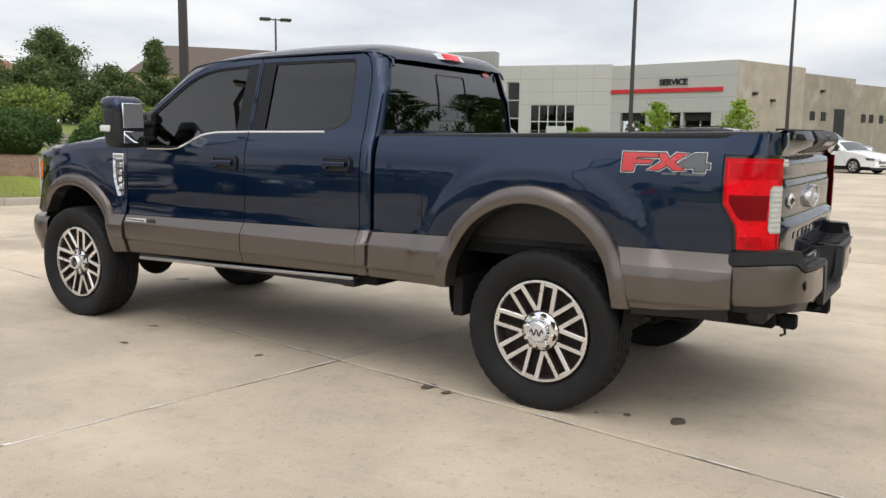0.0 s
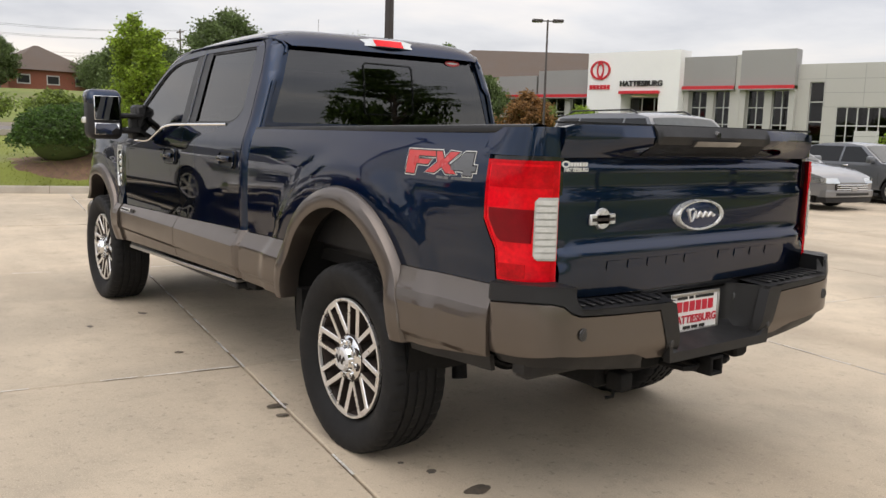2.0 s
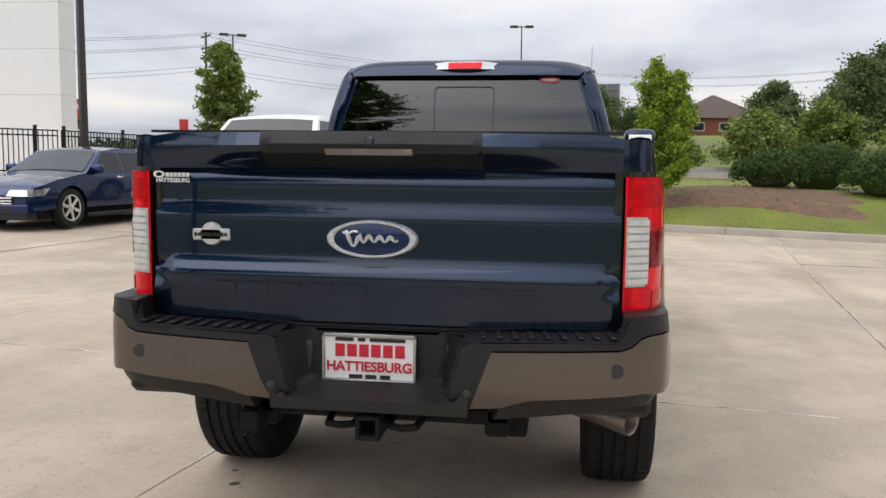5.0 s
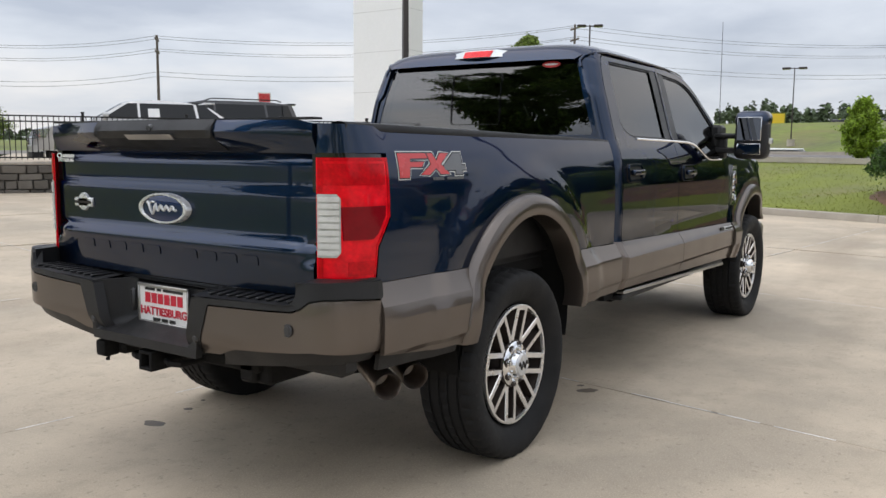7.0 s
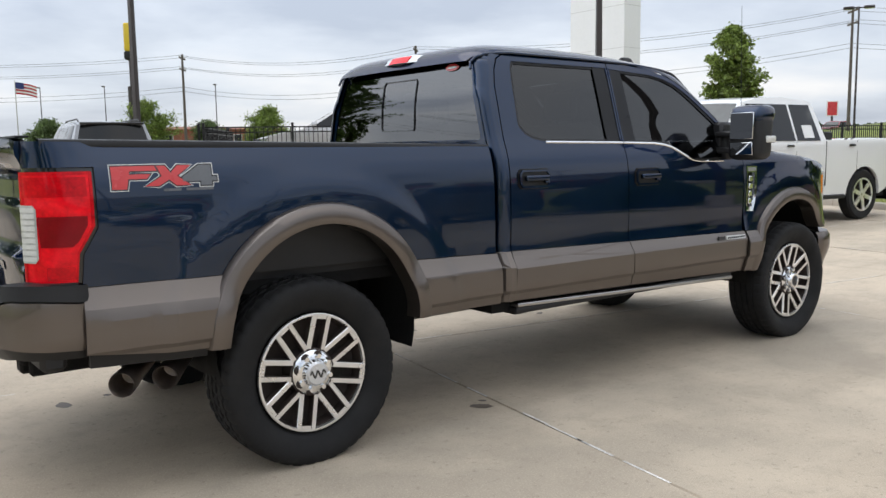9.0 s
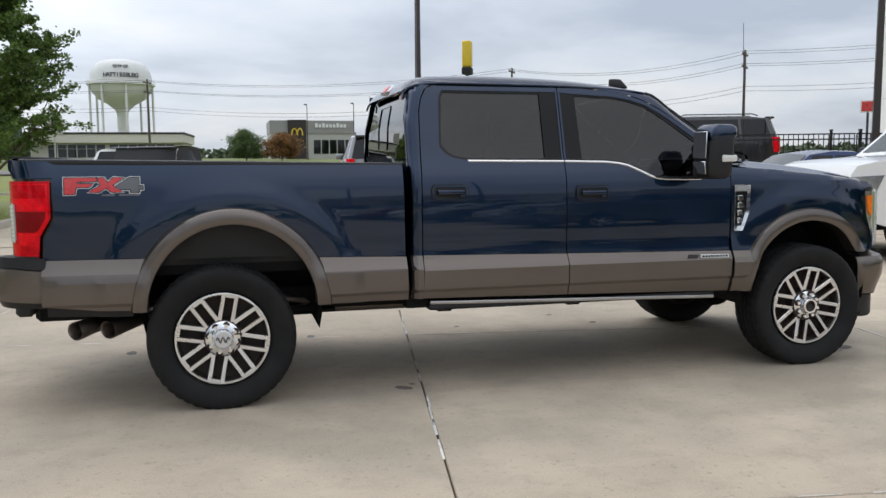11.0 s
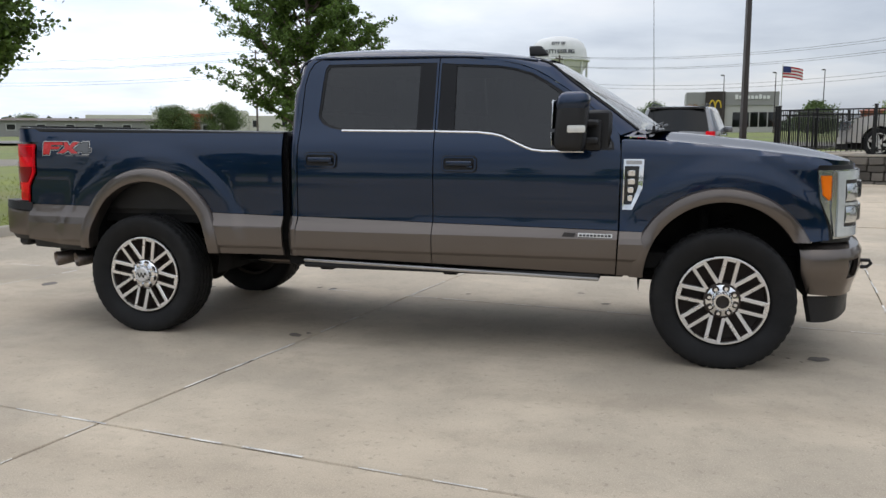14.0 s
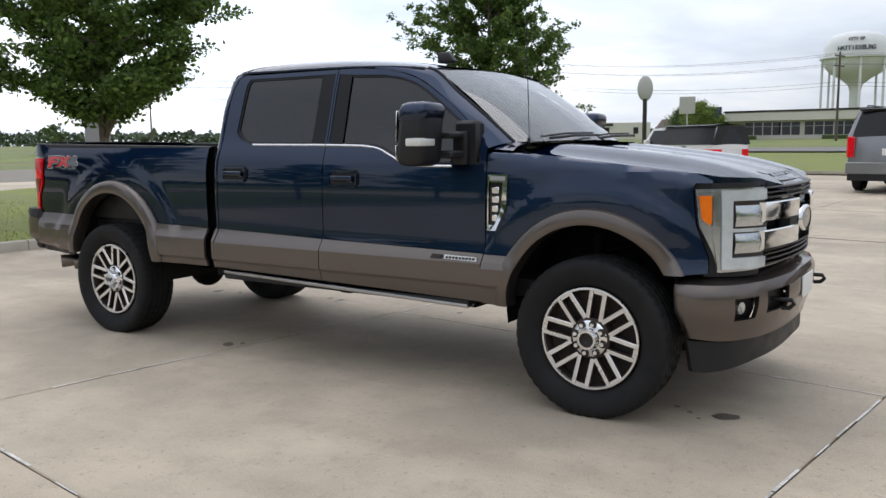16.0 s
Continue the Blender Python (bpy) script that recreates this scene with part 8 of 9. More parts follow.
for (a, sa), (b, sb) in zip(TOPS, TOPS[1:]):
    for off, dz in ((-1.0, -0.2), (1.0, -0.2), (-1.0, -1.3), (1.0, -1.3), (0.1, -3.2), (0.1, -3.6)):
        bm = bmesh.new()
        p, q = a + sa * off + Vector((0, 0, dz)), b + sb * off + Vector((0, 0, dz))
        tube(bm, [p.lerp(q, t / 10) - Vector((0, 0, 1.1 * 4 * t / 10 * (1 - t / 10))) for t in range(11)], 0.015, 4)
        part("wire", bm, WIRE, wires)

# ---------------------------------------------------------------- signs and structures round about
py = thing("sign_pylon", "tall blank white sign pylon", "sign", at=(22.5, 17.3, 0.9))
bm = boxed(-0.45, 0.45, -1.33, 1.33, 0, 10.5, bevel=0.02)
part("pylon_face", bm, PANELW, py, "white metal pylon cladding")
for z in (2.6, 4.1, 5.6, 7.1):
    part("panel_joint", boxed(-0.453, 0.453, -1.333, 1.333, z, z + 0.012), PANELG, py)


def board(name, label, at, turn, w, h, z0, material, frame=None, posts=2, thick=0.3, category="sign", post_m=POLEM, post_r=0.12):
    t = thing(name, label, category, at=at, turn=turn)
    part("sign_face", boxed(-w / 2, w / 2, -thick / 2, thick / 2, z0, z0 + h, bevel=0.02), material, t)
    if frame:
        part("sign_frame", boxed(-w / 2 - 0.12, w / 2 + 0.12, -thick / 2 + 0.04, thick / 2 - 0.04, z0 - 0.12, z0 + h + 0.12), frame, t)
    for k in range(posts):
        x = 0 if posts == 1 else (k / (posts - 1) - 0.5) * w * 0.7
        bm = bmesh.new()
        rod(bm, (x, 0, -0.5), (x, 0, z0 + 0.05), post_r, seg=10)
        part("sign_post", bm, post_m, t)
    return t


bb = board("billboard", "large blank grey billboard on steel posts", (176.0, -5.0, 5.0), 92, 12.0, 4.2, 8.6, BILLB, POLEM, 1, 0.5, "billboard", POLEM, 0.35)
part("catwalk", boxed(-6.2, 6.2, -1.2, 1.2, 8.1, 8.3), POLEM, bb, "billboard catwalk")
for k in range(6):
    part("billboard_rib", boxed(-6.0 + k * 2.36, -5.85 + k * 2.36, -0.30, 0.30, 8.6, 12.8), PANELD, bb)
for z in (9.6, 11.4):
    part("billboard_rib", boxed(-6.0, 6.0, -0.31, 0.31, z, z + 0.12), POLEM, bb)
bs = board("shop_sign", "stacked roadside sign in red, white and grey", (116.0, -2.6, 4.0), 92, 2.1, 4.1, 1.0, PLATEWHITE, FRAMEW, 2, 0.3)
for z, m in ((1.2, DECALGREY), (1.9, DECALRED), (2.6, PLATEWHITE), (3.1, DECALRED), (3.7, DECALGREY)):
    part("sign_panel", boxed(-0.85, 0.85, -0.17, 0.17, z, z + 0.45, bevel=0.01), m, bs)
board("roadside_sign", "yellow and green roadside sign board", (84.5, 17.9, 3.2), 104, 3.4, 1.1, 0.7, SIGNY, FIELD, 2, 0.25)
ys = thing("yellow_sign", "tall yellow roadside sign on a dark pole", "sign", at=(26.5, 85.3, 1.2), turn=60)
part("sign_face", boxed(-0.62, 0.62, -0.5, 0.5, 10.7, 13.6, bevel=0.2, seg=3), SIGNY, ys, "yellow rounded sign")
part("sign_base", boxed(-0.75, 0.75, -0.5, 0.5, 9.9, 10.7, bevel=0.1), DARKIN, ys)
bm = bmesh.new()
rod(bm, (0, 0, -0.5), (0, 0, 7.2), 0.45, seg=12)
rod(bm, (0, 0, 7.2), (0, 0, 10.4), 0.20, seg=12)
part("sign_post", bm, POLEM, ys)
rs = board("fuel_sign", "red and black fuel station sign", (72.0, 46.5, 2.0), 123, 1.2, 2.6, 2.4, DECALRED, DARKIN, 1, 0.4)
part("sign_panel", boxed(-0.5, 0.5, -0.22, 0.22, 2.5, 3.2), DARKIN, rs)
part("sign_panel", boxed(-0.3, 0.3, -0.22, 0.22, 4.1, 4.7, bevel=0.1), PLATEWHITE, rs)
board("shop_sign", "red and white shop sign on a post", (63.0, 66.0, 2.2), 140, 1.2, 1.0, 4.0, DECALRED, PLATEWHITE, 1, 0.3)
board("shop_sign", "small pale roadside sign", (92.0, 45.0, 2.5), 118, 1.0, 1.5, 2.2, DECALRED, PLATEWHITE, 1, 0.3)
board("shop_sign", "square pale road sign seen from behind", (-9.0, 44.0, 0.45), 10, 0.9, 1.0, 2.65, PANELG, None, 1, 0.06, "sign", PANELG, 0.04)
board("shop_sign", "dark blue roadside sign", (-27.3, 117.0, 1.8), 10, 2.3, 1.6, 3.0, SIGNB, None, 1, 0.3)
board("shop_sign", "dark upright sign on the verge", (-33.0, 22.0, 0.3), 70, 1.2, 2.4, 0.9, PANELD, None, 1, 0.3)
oval = thing("shop_sign", "grey oval pole sign", "sign", at=(-28.5, 92.0, 1.6), turn=20)
bm = bmesh.new()
bmesh.ops.create_uvsphere(bm, u_segments=20, v_segments=12, radius=1.0, matrix=Matrix.Translation((0, 0, 6.2)) @ Matrix.Diagonal((0.9, 0.3, 1.5, 1)))
part("sign_face", bm, PANELG, oval)
bm = bmesh.new()
rod(bm, (0, 0, -0.5), (0, 0, 5), 0.25, seg=10)
part("sign_post", bm, POLEM, oval)

# flag
fl = thing("flagpole", "flag in red, white and blue on a tall pole", "flag", at=(15.4, 85.2, 1.3))
bm = bmesh.new()
rod(bm, (0, 0, -0.3), (0, 0, 7.3), 0.06, 0.04, 8)
part("pole", bm, PANELG, fl)
for k in range(7):
    bm = bmesh.new()
    grid(bm, [i / 6 for i in range(7)], [0, 1], lambda u, v: Vector((1.9 * u, 0.15 * math.sin(u * 6), 7.1 - 0.157 * (k + v) - 0.35 * u * u)))
    part("flag_stripe", bm, FLAGR if k % 2 == 0 else PLATEWHITE, fl)
bm = bmesh.new()
grid(bm, [i / 6 for i in range(7)], [0, 1], lambda u, v: Vector((0.8 * u, 0.15 * math.sin(u * 2.5) - 0.02, 7.12 - 0.6 * v - 0.06 * u * u)))
part("flag_canton", bm, FLAGB, fl)

# water tower
wt = thing("water_tower", "pale city water tower on tall legs", "water tower", at=(-49.5, 446.0, 3.0))
bm = bmesh.new()
lathe(bm, [(0.0, 50.3), (5.5, 50.0), (9.8, 48.9), (12.8, 46.6), (14.4, 43.0), (14.9, 38.4), (16.2, 38.0), (16.2, 37.3), (14.7, 37.0), (13.8, 33.6), (11.0, 30.5), (6.6, 28.0), (3.2, 25.0), (2.2, 21.0), (2.0, 0.0)], 56)
for v in bm.verts:
    v.co = Vector((v.co.x, v.co.z, v.co.y))
bmesh.ops.recalc_face_normals(bm, faces=bm.faces)
part("tank", bm, TOWERW, wt, "bulbous pale steel tank")
for k in range(8):
    a = k * math.pi / 4 + 0.25
    bm = bmesh.new()
    rod(bm, (15.0 * math.cos(a), 15.0 * math.sin(a), 0), (14.9 * math.cos(a), 14.9 * math.sin(a), 37.3), 0.6, seg=10)
    part("leg", bm, TOWERW, wt)
bm = bmesh.new()
tube(bm, [(16.4 * math.cos(a * math.pi / 16), 16.4 * math.sin(a * math.pi / 16), 39.0) for a in range(33)], 0.15, 4)
tube(bm, [(15.0 * math.cos(a * math.pi / 16), 15.0 * math.sin(a * math.pi / 16), 12.0) for a in range(33)], 0.3, 4)
part("railing", bm, TOWERW, wt)
for text, z, size in (("CITY OF", 45.6, 2.0), ("HATTIESBURG", 41.4, 2.8)):
    n = len(text)
    for i, ch in enumerate(text):
        a = radians(-83.5 - (n - 1) / 2 * 5.4 * size / 2.6 + i * 5.4 * size / 2.6)
        r = 14.85 if z < 43 else 13.6
        m = Matrix.Translation((r * math.cos(a), r * math.sin(a), z)) @ Matrix.Rotation(a + math.pi / 2, 4, "Z") @ Matrix.Rotation(radians(84 if z < 43 else 62), 4, "X")
        if ch != " ":
            letters(ch, size, m, DECALGREY, wt, "tower_letter", 0.15, 1.0, 0.06)

# ---------------------------------------------------------------- buildings
def wall_frame(a, b):
    """A matrix whose x runs along a wall from a to b, whose y points away from the viewer's side."""
    a, b = Vector(a), Vector(b)
    w = (b - a).normalized()
    return Matrix(((w.x, -w.y, 0, a.x), (w.y, w.x, 0, a.y), (0, 0, 1, 0), (0, 0, 0, 1))), (b - a).length


def window_grid(parent, m, x0, x1, z0, z1, nx, nz, depth=0.0, frame=FRAMEW):
    """A glazed opening: one pane and a frame of bars."""
    w = part("window", boxed(x0, x1, depth - 0.02, depth + 0.02, z0, z1, m=m), SHADEG, parent, "dark shop window")
    bm = bmesh.new()
    for i in range(nx + 1):
        x = x0 + (x1 - x0) * i / nx
        box(bm, x - 0.04, x + 0.04, depth - 0.06, depth + 0.05, z0, z1, m=m)
    for k in range(nz + 1):
        z = z0 + (z1 - z0) * k / nz
        box(bm, x0, x1, depth - 0.055, depth + 0.05, z - 0.04, z + 0.04, m=m)
    part("window_frame", bm, frame, w)
    # near-black sheet behind the pane paints the unlit room
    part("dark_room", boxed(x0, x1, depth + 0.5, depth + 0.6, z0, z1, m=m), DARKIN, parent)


dealer = thing("dealership", "long grey panelled car dealership with red bands", "building", at=(0, 0, 0))
M1, n1 = wall_frame((66.0, -48.4), (22.8, -58.1))
A = lambda x: (66.0 - x) * n1 / (66.0 - 22.8)
# y of this frame: left of the way; the lot lies on the other side, so the lot side is -y*sgn
lotside = 1 if (M1.inverted() @ Vector((0, 0, 0))).y > 0 else -1
S = lambda d: lotside * d


def slab_wall(x0, x1, d0, d1, z0, z1, material, name="wall", parent=None, label="", m=None):
    return part(name, boxed(*sorted((x0, x1)), *sorted((S(d0), S(d1))), z0, z1, m=m or M1), material, parent or dealer, label)


main = slab_wall(A(31.9), n1, -0.5, 0.0, 5.8, 7.1, PANELG, label="grey metal panel wall")
slab_wall(A(30.05), n1, -0.5, 0.0, 3.98, 5.8, PANELG)
slab_wall(A(31.9), A(31.05), -0.5, 0.0, 0, 5.8, PANELG)
slab_wall(A(30.05), A(29.1), -0.5, 0.0, 0, 3.98, PANELG)
slab_wall(A(25.6), n1, -0.5, 0.0, 0, 3.98, PANELG)
for z in (1.9, 3.98, 5.0, 6.0):
    slab_wall(A(30.0 if z < 5.8 else 31.9), n1, 0.0, 0.008, z, z + 0.03, PANELD, "panel_joint")
for x in (30.0, 27.4, 25.5, 24.2):
    slab_wall(A(x), A(x) + 0.03, 0.0, 0.008, 4.0, 7.1, PANELD, "panel_joint")
window_grid(dealer, M1, A(29.1), A(25.6), 0.0, 3.98, 5, 3, S(-0.1))
slab_wall(A(27.8), A(26.2), -0.05, 0.0, 0.0, 2.3, FRAMEW, "door", label="white framed glass door")
# tall narrow window
window_grid(dealer, M1, A(31.05), A(30.05), 0.0, 5.8, 1, 4, S(-0.3))
# two bays on one side of the white portal, two lower ones on the other
for xa, xb, top, band in ((40.4, 36.3, 7.85, 5.3), (35.9, 31.9, 8.2, 5.3), (58.5, 54.3, 6.7, 4.75), (54.1, 48.5, 7.1, 4.75)):
    slab_wall(A(xa), A(xb), -0.5, 0.7, band + 0.25, top, PANELD, label="grey parapet panel")
    slab_wall(A(xa), A(xb), 0.70, 1.0, band, band + 0.25, BANDRED, "red_band", label="red fascia band")
    slab_wall(A(xa), A(xb), -0.5, 1.0, band - 0.08, band, PANELD)
    half_ = (xa + xb) / 2
    for p0, p1 in ((xa - 0.4, half_ + 0.28), (half_ - 0.28, xb + 0.4)):
        window_grid(dealer, M1, A(p0), A(p1), 0.0, band - 0.08, 2, 4, S(-0.2))
    slab_wall(A(half_ + 0.28), A(half_ - 0.28), -0.4, 0.2, 0, band - 0.08, PANELG, "pier")
    slab_wall(A(xb + 0.4), A(xb), -0.5, 0.5, 0, band - 0.08, PANELG, "pier")
    slab_wall(A(xa), A(xa - 0.4), -0.5, 0.5, 0, band - 0.08, PANELG, "pier")
slab_wall(A(36.3), A(35.9), -0.5, 0.55, 0, 7.9, PANELG, "pier")
slab_wall(A(66), A(58.5), -0.5, 0.0, 0, 6.4, PANELG)
# white portal
px0, px1 = A(48.6), A(40.4)
slab_wall(px0, px1, -0.5, 1.5, 5.0, 8.4, PANELW, "portal", label="white entrance portal")
slab_wall(px0, A(45.4), -0.5, 1.5, 0, 5.0, PANELW, "portal")
slab_wall(A(42.1), px1, -0.5, 1.5, 0, 5.0, PANELW, "portal")
slab_wall(A(45.5), A(42.0), 1.5, 1.8, 4.95, 5.2, BANDRED, "red_band")
window_grid(dealer, M1, A(45.4), A(42.1), 0.0, 4.75, 3, 4, S(-0.2))
sign_m = lambda x, d, z, m=M1: m @ Matrix.Translation((x, S(d), z)) @ (Matrix.Rotation(math.pi, 4, "Z") if lotside > 0 else Matrix()) @ Matrix.Rotation(radians(90), 4, "X")
letters("HATTIESBURG", 0.60, sign_m(A(43.65), 1.56, 5.78), INK, dealer, "building_lettering", 0.06, 1.0, 0.02)
bm = bmesh.new()
lathe(bm, [(0.82, 0.0), (0.82, 0.12), (1.0, 0.12), (1.0, 0.0)], 32, M1 @ Matrix.Translation((A(47.4), S(1.5), 6.95)) @ Matrix.Diagonal((0.95, lotside, 0.80, 1)))
lathe(bm, [(0.62, 0.0), (0.62, 0.12), (0.9, 0.12), (0.9, 0.0)], 24, M1 @ Matrix.Translation((A(47.4), S(1.5), 6.95)) @ Matrix.Diagonal((0.36, lotside, 0.80, 1)))
bmesh.ops.recalc_face_normals(bm, faces=bm.faces)
part("logo_shape", bm, BANDRED, dealer, "plain red oval sign shape")
bm = bmesh.new()
for k in range(6):
    box(bm, A(47.4) - 0.98 + 0.335 * k, A(47.4) - 0.72 + 0.335 * k, *sorted((S(1.5), S(1.58))), 5.35, 5.72, m=M1)
part("sign_bar", bm, BANDRED, dealer, "red lettering shown as bars")
# service wing
M2, n2 = wall_frame((22.8, -58.1), (12.8, -56.1))
doors = ((0.9, 3.1), (3.7, 6.0), (6.2, 8.4))
slab_wall(0, n2, -0.5, 0, 3.35, 6.95, PANELG, m=M2, label="grey service wing wall")
edges = [0.0] + [v for d in doors for v in d] + [n2]
for a, b in zip(edges[::2], edges[1::2]):
    slab_wall(a, b, -0.5, 0, 0, 3.35, PANELG, m=M2)
for a, b in doors:
    # near-black sheets paint the shade inside the open bay
    part("service_bay", boxed(a, b, *sorted((S(-3.0), S(-2.9))), 0, 3.35, m=M2), DARKIN, dealer, "near-black sheet painting the shade of an open service bay")
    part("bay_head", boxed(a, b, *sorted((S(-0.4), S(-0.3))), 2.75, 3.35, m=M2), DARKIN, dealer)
slab_wall(0.0, n2 - 1.0, 0.0, 0.10, 4.82, 5.12, BANDRED, "red_band", m=M2)
letters("SERVICE", 0.62, sign_m(n2 * 0.52, 0.05, 5.55, M2), INK, dealer, "building_lettering", 0.05, 1.0, 0.02)
for z in (1.7, 3.35, 4.4, 5.9):
    slab_wall(0, n2, 0.0, 0.008, z, z + 0.03, PANELD, "panel_joint", m=M2)
# split-face block flank, stepping down
M3, n3 = wall_frame((12.8, -56.1), (5.2, -80.0))
steps = ((0.0, 9.5, 6.95), (9.5, 18.0, 6.55), (18.0, n3, 6.15))
flank = None
for a, b, top in steps:
    flank = slab_wall(a, b, -0.5, 0, 0, top, BLOCKST, m=M3, label="tan split-face block wall")
for x, z0, z1 in ((10.6, 3.0, 3.7), (12.4, 3.0, 3.7), (19.5, 3.0, 3.7), (21.0, 3.0, 3.7), (23.0, 3.0, 3.7)):
    # opaque near-black plate, room shade put into its colour
    slab_wall(x, x + 0.8, 0.0, 0.03, z0, z1, DARKIN, "window", m=M3, label="small dark window")
slab_wall(14.6, 16.4, 0.0, 0.03, 0, 4.0, DARKIN, "door", m=M3, label="tall dark door")
for x, z in ((2.0, 4.6), (4.5, 4.2), (12.0, 5.2)):
    slab_wall(x, x + 0.35, 0.0, 0.3, z, z + 0.2, POLEM, "wall_lamp", m=M3)
bm = bmesh.new()
vs = [bm.verts.new(v) for v in ((66, -48.4, 6.3), (22.8, -58.1, 6.3), (12.8, -56.1, 6.3), (5.2, -80, 6.0), (60, -95, 6.0))]
bm.faces.new(vs)
part("roof", bm, PANELG, dealer)


def house(name, label, x, y, w, d, turn, z0, wall_h, roof_h, wall_m, roof_m, hip=0.35, windows=4, over=0.5, category="building"):
    t = thing(name, label, category, at=(x, y, z0), turn=turn)
    part("wall", boxed(-w / 2, w / 2, -d / 2, d / 2, -2.0, wall_h), wall_m, t)
    if roof_h:
        bm = bmesh.new()
        o, k = over, w * hip / 2
        e = [bm.verts.new(v) for v in ((-w / 2 - o, -d / 2 - o, wall_h), (w / 2 + o, -d / 2 - o, wall_h), (w / 2 + o, d / 2 + o, wall_h), (-w / 2 - o, d / 2 + o, wall_h))]
        r = [bm.verts.new(v) for v in ((-w / 2 + k, 0, wall_h + roof_h), (w / 2 - k, 0, wall_h + roof_h))]
        for f in ((e[0], e[1], r[1], r[0]), (e[1], e[2], r[1]), (e[2], e[3], r[0], r[1]), (e[3], e[0], r[0]), (e[3], e[2], e[1], e[0])):
            bm.faces.new(f)
        part("roof", bm, roof_m, t)
    for i in range(windows):
        xx = -w / 2 + w * (i + 0.5) / windows
        for s in (-1, 1):
            # opaque near-black box: the dim room behind is put into the colour
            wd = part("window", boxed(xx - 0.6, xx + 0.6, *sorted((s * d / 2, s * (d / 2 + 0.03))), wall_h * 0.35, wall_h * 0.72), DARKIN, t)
            part("window_frame", boxed(xx - 0.72, xx + 0.72, *sorted((s * d / 2, s * (d / 2 + 0.02))), wall_h * 0.35 - 0.12, wall_h * 0.72 + 0.12), FRAMEW, wd)
    return t


house("tan_building", "tan building with a broad brown hip roof", 107.4, -102.8, 40.0, 16.0, 54.5, 5.0, 5.6, 5.2, TANWALL, ROOFB, 0.30, 7)
house("brick_house", "red brick house with a brown roof on the hill", 104.0, -18.2, 9.5, 9.0, 100, 4.7, 2.2, 3.0, BRICKR, ROOFB, 0.95, 3)
house("brick_house", "red brick house behind trees", 78.0, -40.0, 7.0, 7.0, 120, 4.4, 2.2, 1.6, BRICKR, BRICKR, 0.5, 2)
bb_ = house("cream_building", "long cream low building with a dark roof edge", -15.8, 129.0, 20.5, 14.0, -3, 1.9, 2.5, 0, CREAM, ROOFB, windows=0)
part("fascia", boxed(-10.6, 10.6, -8.2, 8.0, 2.5, 3.75, bevel=0.05), CREAM, bb_, "deep cream fascia")
part("roof_edge", boxed(-10.7, 10.7, -8.3, 8.1, 3.75, 4.0), POLEM, bb_)
for k in range(13):
    x_ = -7.9 + k * 1.28 + (0.5 if k > 5 else 0.0)
    w_ = part("window", boxed(x_, x_ + 1.12, -7.05, -6.98, 0.5, 2.3), SHADEG, bb_)
    part("window_frame", boxed(x_ - 0.08, x_ + 1.20, -7.03, -6.99, 0.42, 2.38), FRAMEW, w_)
    part("glazing_bar", boxed(x_, x_ + 1.12, -7.07, -7.05, 1.68, 1.74), FRAMEW, w_)
for x_ in (-9.0, 3.0, 8.2):
    part("clipped_hedge", boxed(x_, x_ + 3.2, -9.4, -8.6, -0.3, 0.45, bevel=0.12), LEAFD, bb_)
mc = house("grey_restaurant", "grey boxy restaurant with a yellow mark", 16.0, 160.0, 15.5, 12.0, 0, 2.3, 5.2, 0, PANELG, ROOFB, windows=0)
part("parapet", boxed(-7.9, 7.9, -6.2, 6.1, 4.6, 7.0), PANELD, mc)
part("brown_pier", boxed(-4.6, -1.2, -6.6, -5.9, 0, 7.1), POLEM, mc)
bm = bmesh.new()
for s in (-1, 1):
    tube(bm, [(-2.9 + s * 0.5 + 0.5 * math.cos(a * math.pi / 8), -6.7, 4.2 + 1.3 * math.sin(a * math.pi / 8)) for a in range(9)], 0.13, 6)
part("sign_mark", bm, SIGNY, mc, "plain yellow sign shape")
for k in range(9):
    part("sign_bar", boxed(0.5 + 0.667 * k, 0.98 + 0.667 * k, -6.38, -6.22, 5.7, 6.5 if k in (0, 2, 6) else 6.3), PLATEWHITE, mc, "white sign letter shown as a bar")
for k in range(5):
    part("window", boxed(0.2 + k * 1.5, 1.5 + k * 1.5, -6.06, -5.98, 0.8, 3.4), SHADEG, mc)
part("window", boxed(-7.3, -5.0, -6.06, -5.98, 0.6, 3.6), SHADEG, mc)
sm = house("strip_mall", "long pale strip mall with an arched front", -98.0, 186.0, 70.0, 14.0, 28, 2.2, 4.2, 0, CREAM, ROOFB, windows=10)
part("arched_front", boxed(-16, 2, -7.8, -6.8, 0, 5.4, bevel=0.6), CREAM, sm)
bm = bmesh.new()
bars(bm, [1.4, 1], -9.5, 6, 4.0, 0.5, -7.9, 0.05)
bars(bm, [1.2], 22, 4, 3.4, 0.6, -7.2, 0.05)
part("sign_bar", bm, POLEM, sm, "unreadable shop sign bars")
bh = house("brick_shop", "square red brick building with a hip roof", -106.0, 106.0, 8.5, 8.0, 45, 1.6, 3.3, 1.0, BRICKR, ROOFB, 0.6, 2)
part("awning", boxed(-4.4, 4.4, -4.6, -4.0, 2.0, 2.4), ROOFB, bh)
house("long_shop", "low dark-roofed shop row", -86.0, 118.0, 34.0, 10.0, 38, 1.7, 2.2, 0.5, PANELD, ROOFB, 0.1, 8)
rsx = house("red_fascia_shop", "pale shop with a red fascia", -78.0, 132.0, 15.0, 10.0, 38, 1.8, 4.0, 0, CREAM, ROOFB, windows=4)
